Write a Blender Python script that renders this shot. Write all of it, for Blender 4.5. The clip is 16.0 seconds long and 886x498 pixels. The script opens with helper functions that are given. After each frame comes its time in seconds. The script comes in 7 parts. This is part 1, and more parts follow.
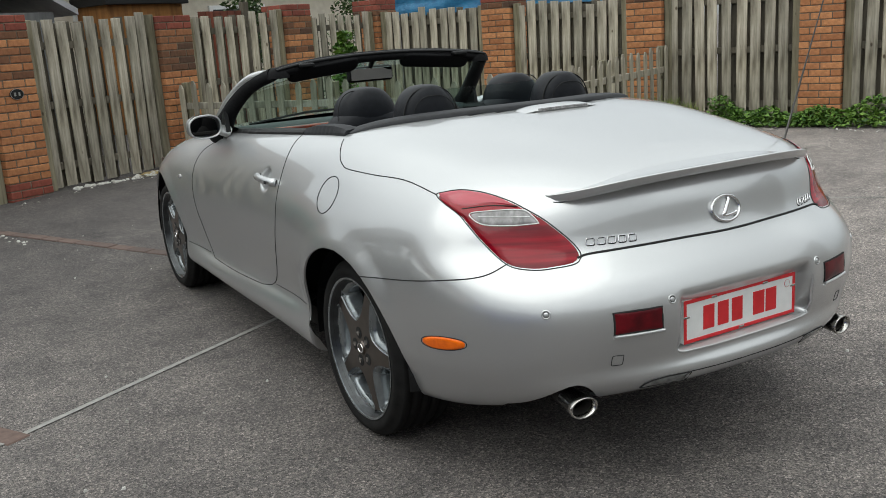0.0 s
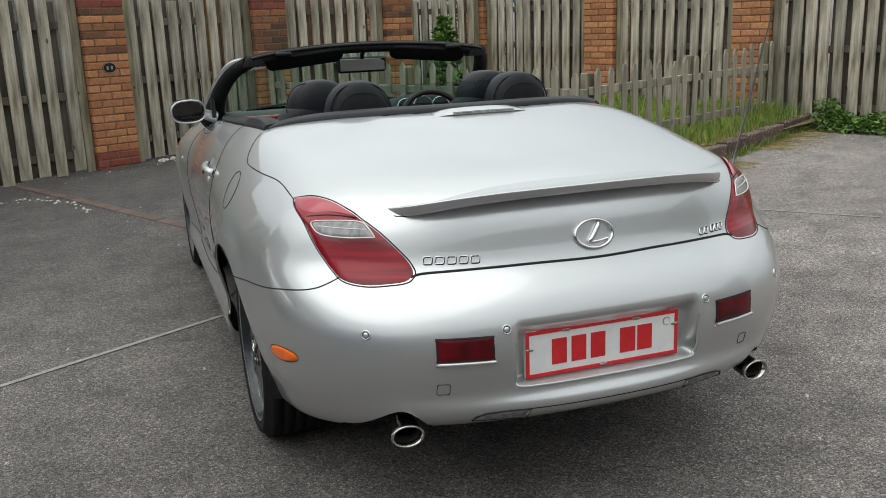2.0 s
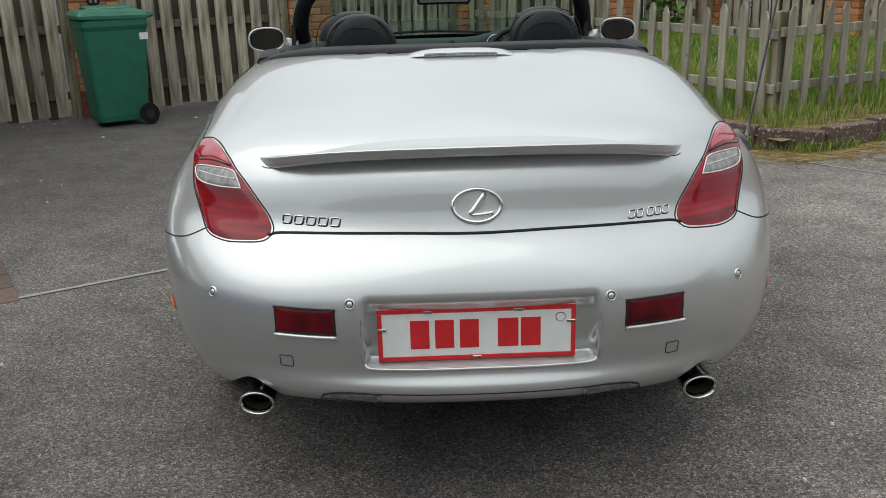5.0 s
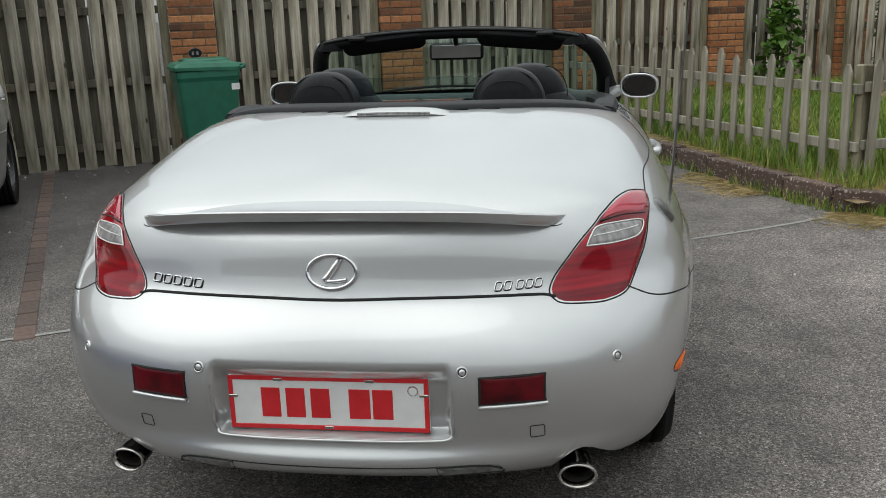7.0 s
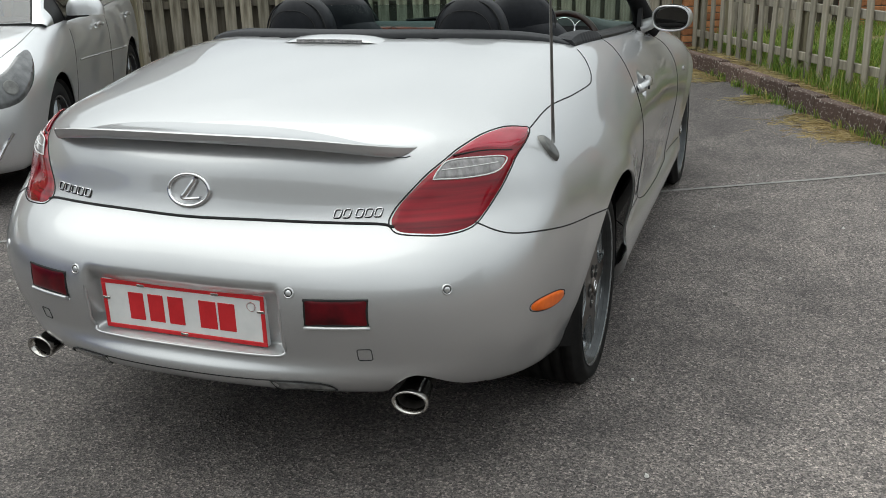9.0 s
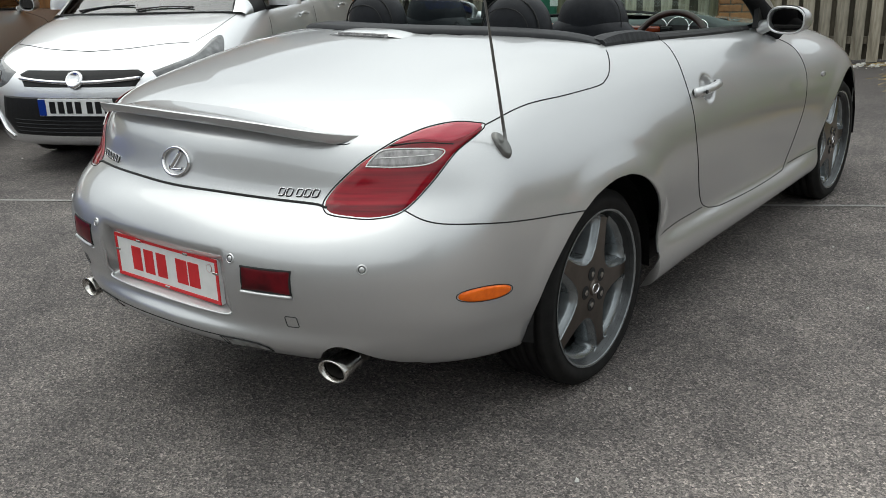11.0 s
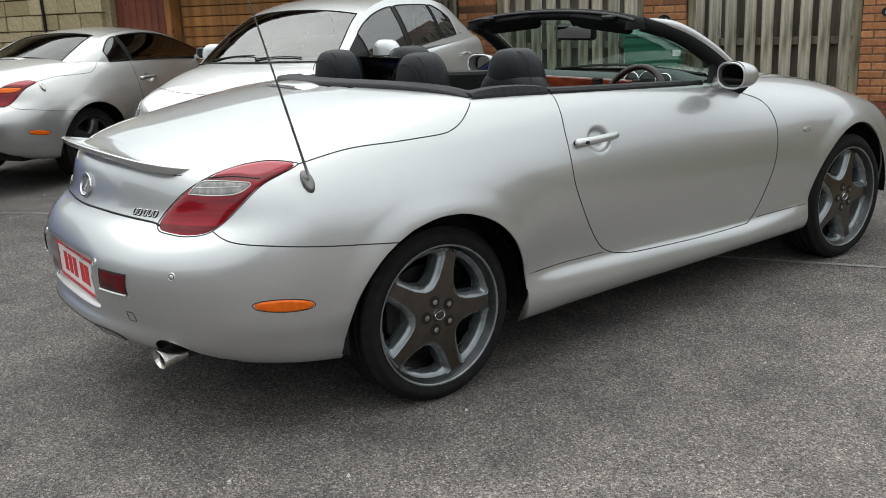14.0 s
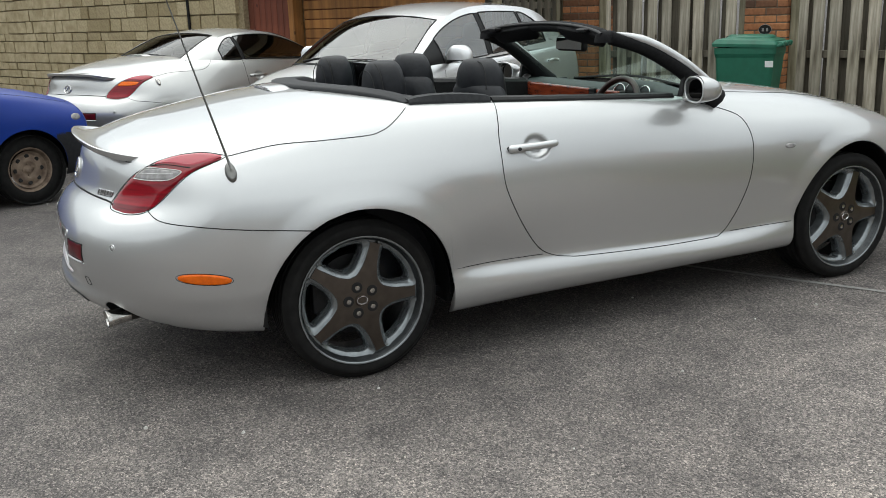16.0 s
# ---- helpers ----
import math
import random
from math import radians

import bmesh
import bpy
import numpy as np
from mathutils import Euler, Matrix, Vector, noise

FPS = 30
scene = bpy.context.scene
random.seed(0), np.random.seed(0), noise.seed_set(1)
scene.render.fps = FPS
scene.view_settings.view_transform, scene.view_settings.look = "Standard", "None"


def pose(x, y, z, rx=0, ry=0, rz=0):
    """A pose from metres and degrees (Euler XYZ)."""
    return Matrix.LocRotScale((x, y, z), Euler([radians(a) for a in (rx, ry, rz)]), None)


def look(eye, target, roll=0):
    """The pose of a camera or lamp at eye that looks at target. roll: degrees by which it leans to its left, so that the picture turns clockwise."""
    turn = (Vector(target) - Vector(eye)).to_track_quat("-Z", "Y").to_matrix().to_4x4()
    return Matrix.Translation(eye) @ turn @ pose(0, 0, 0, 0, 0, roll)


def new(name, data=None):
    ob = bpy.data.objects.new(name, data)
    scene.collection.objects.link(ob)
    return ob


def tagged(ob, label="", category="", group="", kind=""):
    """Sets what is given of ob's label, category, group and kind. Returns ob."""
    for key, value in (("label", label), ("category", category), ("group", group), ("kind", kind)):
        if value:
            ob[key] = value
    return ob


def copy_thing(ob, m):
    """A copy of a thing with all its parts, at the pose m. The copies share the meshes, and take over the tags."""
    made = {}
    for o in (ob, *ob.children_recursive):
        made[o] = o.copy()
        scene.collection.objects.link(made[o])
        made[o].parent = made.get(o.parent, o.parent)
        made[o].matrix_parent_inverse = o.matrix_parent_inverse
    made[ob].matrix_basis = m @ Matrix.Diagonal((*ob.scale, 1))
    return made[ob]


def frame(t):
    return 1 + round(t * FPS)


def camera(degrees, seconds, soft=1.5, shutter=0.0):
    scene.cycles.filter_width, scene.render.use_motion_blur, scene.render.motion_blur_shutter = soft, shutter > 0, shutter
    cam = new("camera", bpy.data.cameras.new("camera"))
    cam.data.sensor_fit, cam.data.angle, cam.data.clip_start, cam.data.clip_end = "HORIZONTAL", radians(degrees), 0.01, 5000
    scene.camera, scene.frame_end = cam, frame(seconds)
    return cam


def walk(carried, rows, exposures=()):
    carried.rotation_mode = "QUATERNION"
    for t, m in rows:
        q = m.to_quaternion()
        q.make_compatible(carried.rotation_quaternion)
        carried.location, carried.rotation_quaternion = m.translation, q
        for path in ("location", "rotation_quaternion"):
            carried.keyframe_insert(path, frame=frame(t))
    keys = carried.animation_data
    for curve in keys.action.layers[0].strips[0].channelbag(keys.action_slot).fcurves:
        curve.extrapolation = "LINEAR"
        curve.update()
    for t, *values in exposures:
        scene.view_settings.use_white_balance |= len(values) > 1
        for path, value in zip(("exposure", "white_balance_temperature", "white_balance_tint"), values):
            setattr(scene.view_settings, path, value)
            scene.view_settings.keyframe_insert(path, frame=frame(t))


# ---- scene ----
cam = camera(51.88, 16.0, soft=0.9)
PATH = [
    (0, (-2.099, -2.878, 1.415), (-1.146, -1.182, 0.950), -3.86),
    (0.5, (-1.902, -2.920, 1.397), (-0.998, -1.197, 0.934), -3.78),
    (1, (-1.671, -2.923, 1.415), (-0.817, -1.177, 0.946), -3.10),
    (1.5, (-1.444, -3.004, 1.416), (-0.740, -1.194, 0.942), -3.29),
    (2, (-1.221, -3.119, 1.421), (-0.577, -1.289, 0.937), -2.17),
    (2.5, (-1.034, -3.123, 1.397), (-0.501, -1.258, 0.908), -2.05),
    (3, (-0.824, -3.057, 1.400), (-0.433, -1.172, 0.857), -1.97),
    (3.5, (-0.669, -3.027, 1.395), (-0.362, -1.141, 0.803), -2.19),
    (4, (-0.465, -3.075, 1.400), (-0.295, -1.177, 0.793), -1.96),
    (4.2, (-0.389, -3.098, 1.402), (-0.238, -1.198, 0.795), -1.78),
    (6.3, (0.277, -2.899, 1.404), (0.088, -1.007, 0.783), -1.54),
    (6.5, (0.354, -2.911, 1.410), (0.140, -1.010, 0.827), -1.44),
    (7, (0.555, -2.911, 1.413), (0.275, -0.997, 0.907), -2.00),
    (7.5, (0.740, -2.834, 1.393), (0.405, -0.926, 0.894), -2.19),
    (8, (0.922, -2.760, 1.401), (0.555, -0.862, 0.888), -2.17),
    (8.5, (1.156, -2.759, 1.391), (0.625, -0.906, 0.859), -2.15),
    (9, (1.352, -2.767, 1.406), (0.694, -0.992, 0.761), -1.66),
    (9.2, (1.417, -2.734, 1.402), (0.715, -0.980, 0.745), -1.71),
    (11.3, (2.292, -2.383, 1.404), (1.056, -0.939, 0.780), -1.79),
    (11.5, (2.371, -2.325, 1.402), (1.099, -0.905, 0.798), -1.71),
    (12, (2.575, -2.217, 1.419), (1.218, -0.857, 0.862), -2.35),
    (12.5, (2.860, -2.177, 1.430), (1.482, -0.839, 0.874), -2.10),
    (13, (3.048, -2.101, 1.430), (1.630, -0.802, 0.881), -1.92),
    (13.5, (3.200, -1.923, 1.436), (1.700, -0.719, 0.888), -2.29),
    (14, (3.365, -1.786, 1.420), (1.802, -0.659, 0.888), -2.79),
    (14.5, (3.626, -1.663, 1.423), (2.008, -0.609, 0.901), -2.79),
    (15, (3.785, -1.484, 1.427), (2.078, -0.580, 0.910), -3.03),
    (15.5, (3.896, -1.285, 1.433), (2.155, -0.449, 0.912), -2.81),
    (16, (4.091, -1.133, 1.426), (2.334, -0.325, 0.913), -2.13),
]
walk(cam, [(t, look(eye, target, roll)) for t, eye, target, roll in PATH], exposures=[(0.0, 0.46, 6400, 5), (4.0, 0.36, 6400, 5), (7.0, 0.32, 6400, 5), (9.0, 0.40, 6400, 5), (11.5, 0.50, 6400, 5), (13.0, 0.55, 6400, 5), (16.0, 0.60, 6400, 5)])

# world: bright cloud cover, a soft sun behind it
SUN_ELEV, SUN_AZ = 66.0, 258.0
world = bpy.data.worlds.new("sky")
scene.world = world
world.use_nodes = True
wn, wl = world.node_tree.nodes, world.node_tree.links
wn.clear()
w_out = wn.new("ShaderNodeOutputWorld")
w_bg = wn.new("ShaderNodeBackground")
w_sky = wn.new("ShaderNodeTexSky")
w_sky.sky_type = "NISHITA"
w_sky.sun_disc = False
w_sky.sun_elevation, w_sky.sun_rotation = radians(SUN_ELEV), radians(SUN_AZ)
w_tc = wn.new("ShaderNodeTexCoord")
w_map = wn.new("ShaderNodeMapping")
w_map.inputs["Scale"].default_value = (1.0, 1.0, 2.2)
w_noise = wn.new("ShaderNodeTexNoise")
w_noise.inputs["Scale"].default_value = 2.4
w_noise.inputs["Detail"].default_value = 6.0
w_ramp = wn.new("ShaderNodeValToRGB")
w_ramp.color_ramp.elements[0].position, w_ramp.color_ramp.elements[0].color = 0.38, (6.2, 6.3, 6.5, 1)
w_ramp.color_ramp.elements[1].position, w_ramp.color_ramp.elements[1].color = 0.62, (8.7, 8.8, 8.9, 1)
w_mix = wn.new("ShaderNodeMix")
w_mix.data_type = "RGBA"
w_mix.inputs["Factor"].default_value = 0.92
wl.new(w_tc.outputs["Generated"], w_map.inputs["Vector"])
wl.new(w_map.outputs["Vector"], w_noise.inputs["Vector"])
wl.new(w_noise.outputs["Fac"], w_ramp.inputs["Fac"])
wl.new(w_sky.outputs["Color"], w_mix.inputs["A"])
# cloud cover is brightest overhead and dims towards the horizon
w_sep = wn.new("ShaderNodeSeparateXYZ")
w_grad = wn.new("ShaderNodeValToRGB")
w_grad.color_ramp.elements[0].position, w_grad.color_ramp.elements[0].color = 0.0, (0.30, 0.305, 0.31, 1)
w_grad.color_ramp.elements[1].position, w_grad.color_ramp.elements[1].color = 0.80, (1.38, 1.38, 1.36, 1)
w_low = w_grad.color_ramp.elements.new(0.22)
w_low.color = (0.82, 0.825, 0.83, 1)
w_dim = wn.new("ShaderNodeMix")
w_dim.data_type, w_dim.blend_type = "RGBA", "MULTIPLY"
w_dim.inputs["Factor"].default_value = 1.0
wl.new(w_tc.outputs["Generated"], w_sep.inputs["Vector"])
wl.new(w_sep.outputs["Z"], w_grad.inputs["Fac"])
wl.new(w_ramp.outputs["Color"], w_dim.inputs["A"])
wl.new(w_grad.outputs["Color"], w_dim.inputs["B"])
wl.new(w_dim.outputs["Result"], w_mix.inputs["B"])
wl.new(w_mix.outputs["Result"], w_bg.inputs["Color"])
wl.new(w_bg.outputs["Background"], w_out.inputs["Surface"])
w_bg.inputs["Strength"].default_value = 0.1
sun = new("sun", bpy.data.lights.new("sun", "SUN"))
sun.data.energy, sun.data.angle, sun.data.color = 0.95, radians(80), (1.0, 0.97, 0.92)
sa, se = radians(SUN_AZ), radians(SUN_ELEV)
sun.matrix_world = look((0, 0, 30), (-30 * math.sin(sa) * math.cos(se), -30 * math.cos(sa) * math.cos(se), 30 - 30 * math.sin(se)))
scene.view_settings.exposure = 0.55


# ---- materials ----
def material(name, color, rough=0.5, metal=0.0, coat=0.0, coat_rough=0.05, spec=0.5):
    m = bpy.data.materials.new(name)
    m.use_nodes = True
    b = m.node_tree.nodes["Principled BSDF"]
    b.inputs["Base Color"].default_value = (*color, 1)
    b.inputs["Roughness"].default_value = rough
    b.inputs["Metallic"].default_value = metal
    b.inputs["Coat Weight"].default_value = coat
    b.inputs["Coat Roughness"].default_value = coat_rough
    b.inputs["Specular IOR Level"].default_value = spec
    return m


def noise_node(m, scale, detail=4.0, coords="Object", stretch=(1, 1, 1), rough=0.55):
    n, l = m.node_tree.nodes, m.node_tree.links
    tc, mp, nz = n.new("ShaderNodeTexCoord"), n.new("ShaderNodeMapping"), n.new("ShaderNodeTexNoise")
    mp.inputs["Scale"].default_value = stretch
    nz.inputs["Scale"].default_value, nz.inputs["Detail"].default_value, nz.inputs["Roughness"].default_value = scale, detail, rough
    l.new(tc.outputs[coords], mp.inputs["Vector"])
    l.new(mp.outputs["Vector"], nz.inputs["Vector"])
    return nz.outputs["Fac"]


def ramp_node(m, fac, stops):
    n, l = m.node_tree.nodes, m.node_tree.links
    r = n.new("ShaderNodeValToRGB")
    els = r.color_ramp.elements
    while len(els) < len(stops):
        els.new(0.5)
    for e, (p, c) in zip(els, stops):
        e.position, e.color = p, (*c, 1)
    l.new(fac, r.inputs["Fac"])
    return r.outputs["Color"]


def mix_node(m, a, b, fac, mode="MIX"):
    n, l = m.node_tree.nodes, m.node_tree.links
    x = n.new("ShaderNodeMix")
    x.data_type, x.blend_type = "RGBA", mode
    for key, v in (("A", a), ("B", b), ("Factor", fac)):
        if isinstance(v, (int, float)):
            x.inputs[key].default_value = v
        elif isinstance(v, tuple):
            x.inputs[key].default_value = (*v, 1)
        else:
            l.new(v, x.inputs[key])
    return x.outputs["Result"]


def set_input(m, key, socket):
    m.node_tree.links.new(socket, m.node_tree.nodes["Principled BSDF"].inputs[key])


def bump_node(m, fac, strength=0.3, distance=0.01):
    n, l = m.node_tree.nodes, m.node_tree.links
    b = n.new("ShaderNodeBump")
    b.inputs["Strength"].default_value, b.inputs["Distance"].default_value = strength, distance
    l.new(fac, b.inputs["Height"])
    set_input(m, "Normal", b.outputs["Normal"])


def random_node(m, island=False):
    n = m.node_tree.nodes
    if island:
        return n.new("ShaderNodeNewGeometry").outputs["Random Per Island"]
    return n.new("ShaderNodeObjectInfo").outputs["Random"]


def varied(name, dark, light, scale, rough, bump=0.0, metal=0.0, distance=0.01, stretch=(1, 1, 1), detail=5.0, coat=0.0, spec=0.5):
    m = material(name, light, rough, metal, coat, spec=spec)
    f = noise_node(m, scale, detail, stretch=stretch)
    set_input(m, "Base Color", ramp_node(m, f, [(0.3, dark), (0.7, light)]))
    if bump:
        bump_node(m, noise_node(m, scale * 3, detail, stretch=stretch), bump, distance)
    return m


def asphalt_material():
    m = material("asphalt", (0.1, 0.1, 0.1), 0.9)
    n, l = m.node_tree.nodes, m.node_tree.links
    big = noise_node(m, 0.45, 6.0)
    mid = noise_node(m, 3.5, 6.0, rough=0.65)
    grain = noise_node(m, 190.0, 2.0, rough=0.6)
    tc, vo = n.new("ShaderNodeTexCoord"), n.new("ShaderNodeTexVoronoi")
    vo.inputs["Scale"].default_value = 150.0
    l.new(tc.outputs["Object"], vo.inputs["Vector"])
    chips = n.new("ShaderNodeSeparateColor")
    l.new(vo.outputs["Color"], chips.inputs["Color"])
    base = ramp_node(m, big, [(0.3, (0.108, 0.098, 0.095)), (0.7, (0.172, 0.158, 0.151))])
    stones = ramp_node(m, chips.outputs["Red"], [(0.0, (0.28, 0.28, 0.28)), (0.55, (0.98, 0.97, 0.96)), (0.9, (1.55, 1.51, 1.46)), (1.0, (2.6, 2.5, 2.4))])
    speck = ramp_node(m, grain, [(0.36, (0.45, 0.45, 0.45)), (0.55, (1.05, 1.05, 1.05)), (0.7, (1.45, 1.44, 1.42))])
    patches = ramp_node(m, mid, [(0.32, (0.72, 0.72, 0.73)), (0.5, (1.0, 1.0, 1.0)), (0.68, (1.2, 1.19, 1.17))])
    c = mix_node(m, base, stones, 0.85, "MULTIPLY")
    c = mix_node(m, c, speck, 0.9, "MULTIPLY")
    c = mix_node(m, c, patches, 1.0, "MULTIPLY")
    # paler tarmac towards the side fence, with a ragged change-over
    place, wob = n.new("ShaderNodeSeparateXYZ"), n.new("ShaderNodeMath")
    wob.operation = "MULTIPLY_ADD"
    wob.inputs[1].default_value = 2.5
    l.new(tc.outputs["Object"], place.inputs["Vector"])
    l.new(big, wob.inputs[0])
    l.new(place.outputs["X"], wob.inputs[2])
    span = n.new("ShaderNodeMapRange")
    span.inputs["From Min"].default_value, span.inputs["From Max"].default_value = 1.7, 4.1
    l.new(wob.outputs["Value"], span.inputs["Value"])
    side_tone = ramp_node(m, span.outputs["Result"], [(0.0, (0.93, 0.93, 0.93)), (1.0, (1.72, 1.70, 1.68))])
    c = mix_node(m, c, side_tone, 1.0, "MULTIPLY")
    # the tarmac colour darkens in the strip before the back fence
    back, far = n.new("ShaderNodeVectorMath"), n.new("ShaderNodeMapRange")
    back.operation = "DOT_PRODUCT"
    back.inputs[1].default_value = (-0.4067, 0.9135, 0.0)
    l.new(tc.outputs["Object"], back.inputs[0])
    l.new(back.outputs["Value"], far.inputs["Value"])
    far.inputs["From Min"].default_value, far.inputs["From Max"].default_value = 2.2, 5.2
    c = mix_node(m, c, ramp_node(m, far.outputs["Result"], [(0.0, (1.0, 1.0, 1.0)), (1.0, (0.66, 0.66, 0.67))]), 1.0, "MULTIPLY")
    set_input(m, "Base Color", c)
    bump_node(m, mix_node(m, grain, vo.outputs["Distance"], 0.5), 0.8, 0.008)
    return m


def paint_material(name, color, metal=0.80, rough=0.40):
    m = material(name, color, rough, metal, coat=1.0, coat_rough=0.02)
    m.node_tree.nodes["Principled BSDF"].inputs["Coat IOR"].default_value = 1.85
    flake = noise_node(m, 900.0, 2.0)
    lo, hi = tuple(c * 0.86 for c in color), tuple(min(1.0, c * 1.12) for c in color)
    set_input(m, "Base Color", ramp_node(m, flake, [(0.35, lo), (0.65, hi)]))
    return m


def wood_material(name, dark, light, grain=14.0):
    m = material(name, light, 0.85)
    f = noise_node(m, grain, 6.0, stretch=(1.0, 1.0, 0.09))
    r = random_node(m)
    c = ramp_node(m, f, [(0.3, dark), (0.68, light)])
    tone = ramp_node(m, r, [(0.0, (0.72, 0.72, 0.70)), (1.0, (1.18, 1.16, 1.12))])
    c = mix_node(m, c, tone, 1.0, "MULTIPLY")
    stain = noise_node(m, 2.2, 4.0)
    c = mix_node(m, c, ramp_node(m, stain, [(0.35, (0.71, 0.70, 0.63)), (0.6, (1.0, 1.0, 1.0))]), 0.8, "MULTIPLY")
    n, l = m.node_tree.nodes, m.node_tree.links
    tc, mp, vo = n.new("ShaderNodeTexCoord"), n.new("ShaderNodeMapping"), n.new("ShaderNodeTexVoronoi")
    mp.inputs["Scale"].default_value = (1.0, 1.0, 0.55)
    vo.inputs["Scale"].default_value = 5.0
    info = n.new("ShaderNodeObjectInfo")
    l.new(tc.outputs["Object"], mp.inputs["Vector"])
    l.new(info.outputs["Location"], mp.inputs["Location"])
    l.new(mp.outputs["Vector"], vo.inputs["Vector"])
    c = mix_node(m, c, ramp_node(m, vo.outputs["Distance"], [(0.045, (0.22, 0.17, 0.12)), (0.085, (1.0, 1.0, 1.0))]), 0.9, "MULTIPLY")
    set_input(m, "Base Color", c)
    bump_node(m, f, 0.35, 0.004)
    return m


def brick_material(name, dark, light):
    m = material(name, light, 0.85)
    r = random_node(m)
    c = ramp_node(m, r, [(0.0, dark), (1.0, light)])
    f = noise_node(m, 30.0, 5.0)
    c = mix_node(m, c, ramp_node(m, f, [(0.3, (0.72, 0.70, 0.68)), (0.7, (1.12, 1.12, 1.1))]), 1.0, "MULTIPLY")
    set_input(m, "Base Color", c)
    bump_node(m, f, 0.4, 0.004)
    return m


def glass_material(name, color=(0.9, 0.95, 0.93), rough=0.02, ior=1.5):
    m = bpy.data.materials.new(name)
    m.use_nodes = True
    n, l = m.node_tree.nodes, m.node_tree.links
    n.clear()
    out, mix = n.new("ShaderNodeOutputMaterial"), n.new("ShaderNodeMixShader")
    tr, gl, fr = n.new("ShaderNodeBsdfTransparent"), n.new("ShaderNodeBsdfGlossy"), n.new("ShaderNodeFresnel")
    tr.inputs["Color"].default_value = (*color, 1)
    gl.inputs["Roughness"].default_value = rough
    fr.inputs["IOR"].default_value = ior
    l.new(fr.outputs["Fac"], mix.inputs["Fac"])
    l.new(tr.outputs["BSDF"], mix.inputs[1])
    l.new(gl.outputs["BSDF"], mix.inputs[2])
    l.new(mix.outputs["Shader"], out.inputs["Surface"])
    return m


ASPHALT = asphalt_material()
SILVER = paint_material("silver_paint", (0.545, 0.552, 0.556))
SILVER_B = paint_material("champagne_silver_paint", (0.53, 0.53, 0.52))
SILVER_C = paint_material("pale_silver_paint", (0.76, 0.77, 0.78))
BLUE_PAINT = paint_material("blue_paint", (0.003, 0.030, 0.24), 0.0, 0.5)
for key, value in (("Coat Weight", 0.25), ("Coat IOR", 1.4), ("Specular IOR Level", 0.25)):
    BLUE_PAINT.node_tree.nodes["Principled BSDF"].inputs[key].default_value = value
BLACK_TRIM = varied("black_plastic", (0.006, 0.006, 0.0065), (0.012, 0.012, 0.0125), 60, 0.5, 0.15, distance=0.002, spec=0.28)
GREY_TRIM = varied("grey_plastic", (0.013, 0.014, 0.016), (0.024, 0.025, 0.028), 50, 0.6, 0.15, distance=0.002, spec=0.3)
SEAM = material("panel_gap", (0.008, 0.008, 0.008), 0.8)
RUBBER = varied("tyre_rubber", (0.006, 0.006, 0.006), (0.013, 0.0125, 0.012), 25, 0.8, 0.2, distance=0.002, spec=0.22)
LEATHER = varied("black_leather", (0.006, 0.007, 0.0095), (0.011, 0.0125, 0.016), 45, 0.46, 0.25, distance=0.002, spec=0.24)
FABRIC = varied("header_lining", (0.004, 0.004, 0.005), (0.010, 0.010, 0.011), 80, 0.85, 0.3, distance=0.002, spec=0.25)
DASH = varied("teal_grey_dash", (0.030, 0.042, 0.042), (0.042, 0.055, 0.055), 50, 0.6, 0.2, distance=0.002)
WALNUT = varied("walnut_veneer", (0.10, 0.015, 0.006), (0.32, 0.06, 0.02), 9, 0.25, stretch=(1, 5, 5), coat=1.0)
CHROME = material("chrome", (0.78, 0.78, 0.79), 0.08, 1.0)
STEEL = varied("brushed_steel", (0.35, 0.34, 0.32), (0.62, 0.60, 0.57), 40, 0.22, metal=1.0)
SOOT = material("exhaust_soot", (0.02, 0.017, 0.014), 0.9)
RIM_DARK = varied("graphite_wheel", (0.062, 0.049, 0.039), (0.090, 0.072, 0.058), 20, 0.34, metal=0.75, coat=0.5)
RIM_EDGE = varied("grey_wheel_flank", (0.17, 0.186, 0.194), (0.28, 0.303, 0.314), 20, 0.24, metal=0.7, coat=0.4)
RIM_BARREL = varied("wheel_barrel", (0.030, 0.033, 0.035), (0.055, 0.059, 0.062), 20, 0.36, metal=0.7, coat=0.3)
RED_LENS = varied("red_lens", (0.10, 0.0006, 0.005), (0.32, 0.002, 0.012), 18, 0.12, stretch=(0.10, 0.10, 3.6), coat=0.3, spec=0.3)
PALE_RED_LENS = varied("pale_red_lens", (0.30, 0.010, 0.028), (0.42, 0.020, 0.045), 30, 0.12, stretch=(0.3, 0.3, 2.0), coat=0.8, spec=0.4)
DARK_RED_LENS = varied("dark_red_reflector", (0.035, 0.001, 0.003), (0.13, 0.003, 0.008), 18, 0.3, spec=0.3)
CLEAR_LENS = varied("clear_lens", (0.16, 0.155, 0.155), (0.38, 0.37, 0.37), 34, 0.18, stretch=(2.0, 2.0, 0.3), coat=0.2, spec=0.35)
SMOKED = varied("smoked_lens", (0.09, 0.092, 0.09), (0.24, 0.245, 0.24), 40, 0.15, coat=0.6)
AMBER = varied("amber_lens", (0.78, 0.12, 0.002), (0.92, 0.17, 0.004), 60, 0.2, coat=0.25, spec=0.3)
WHITE_PLATE = varied("white_plate", (0.70, 0.71, 0.70), (0.80, 0.80, 0.79), 20, 0.4)
RED_INK = varied("red_ink", (0.55, 0.014, 0.020), (0.66, 0.025, 0.032), 20, 0.45)
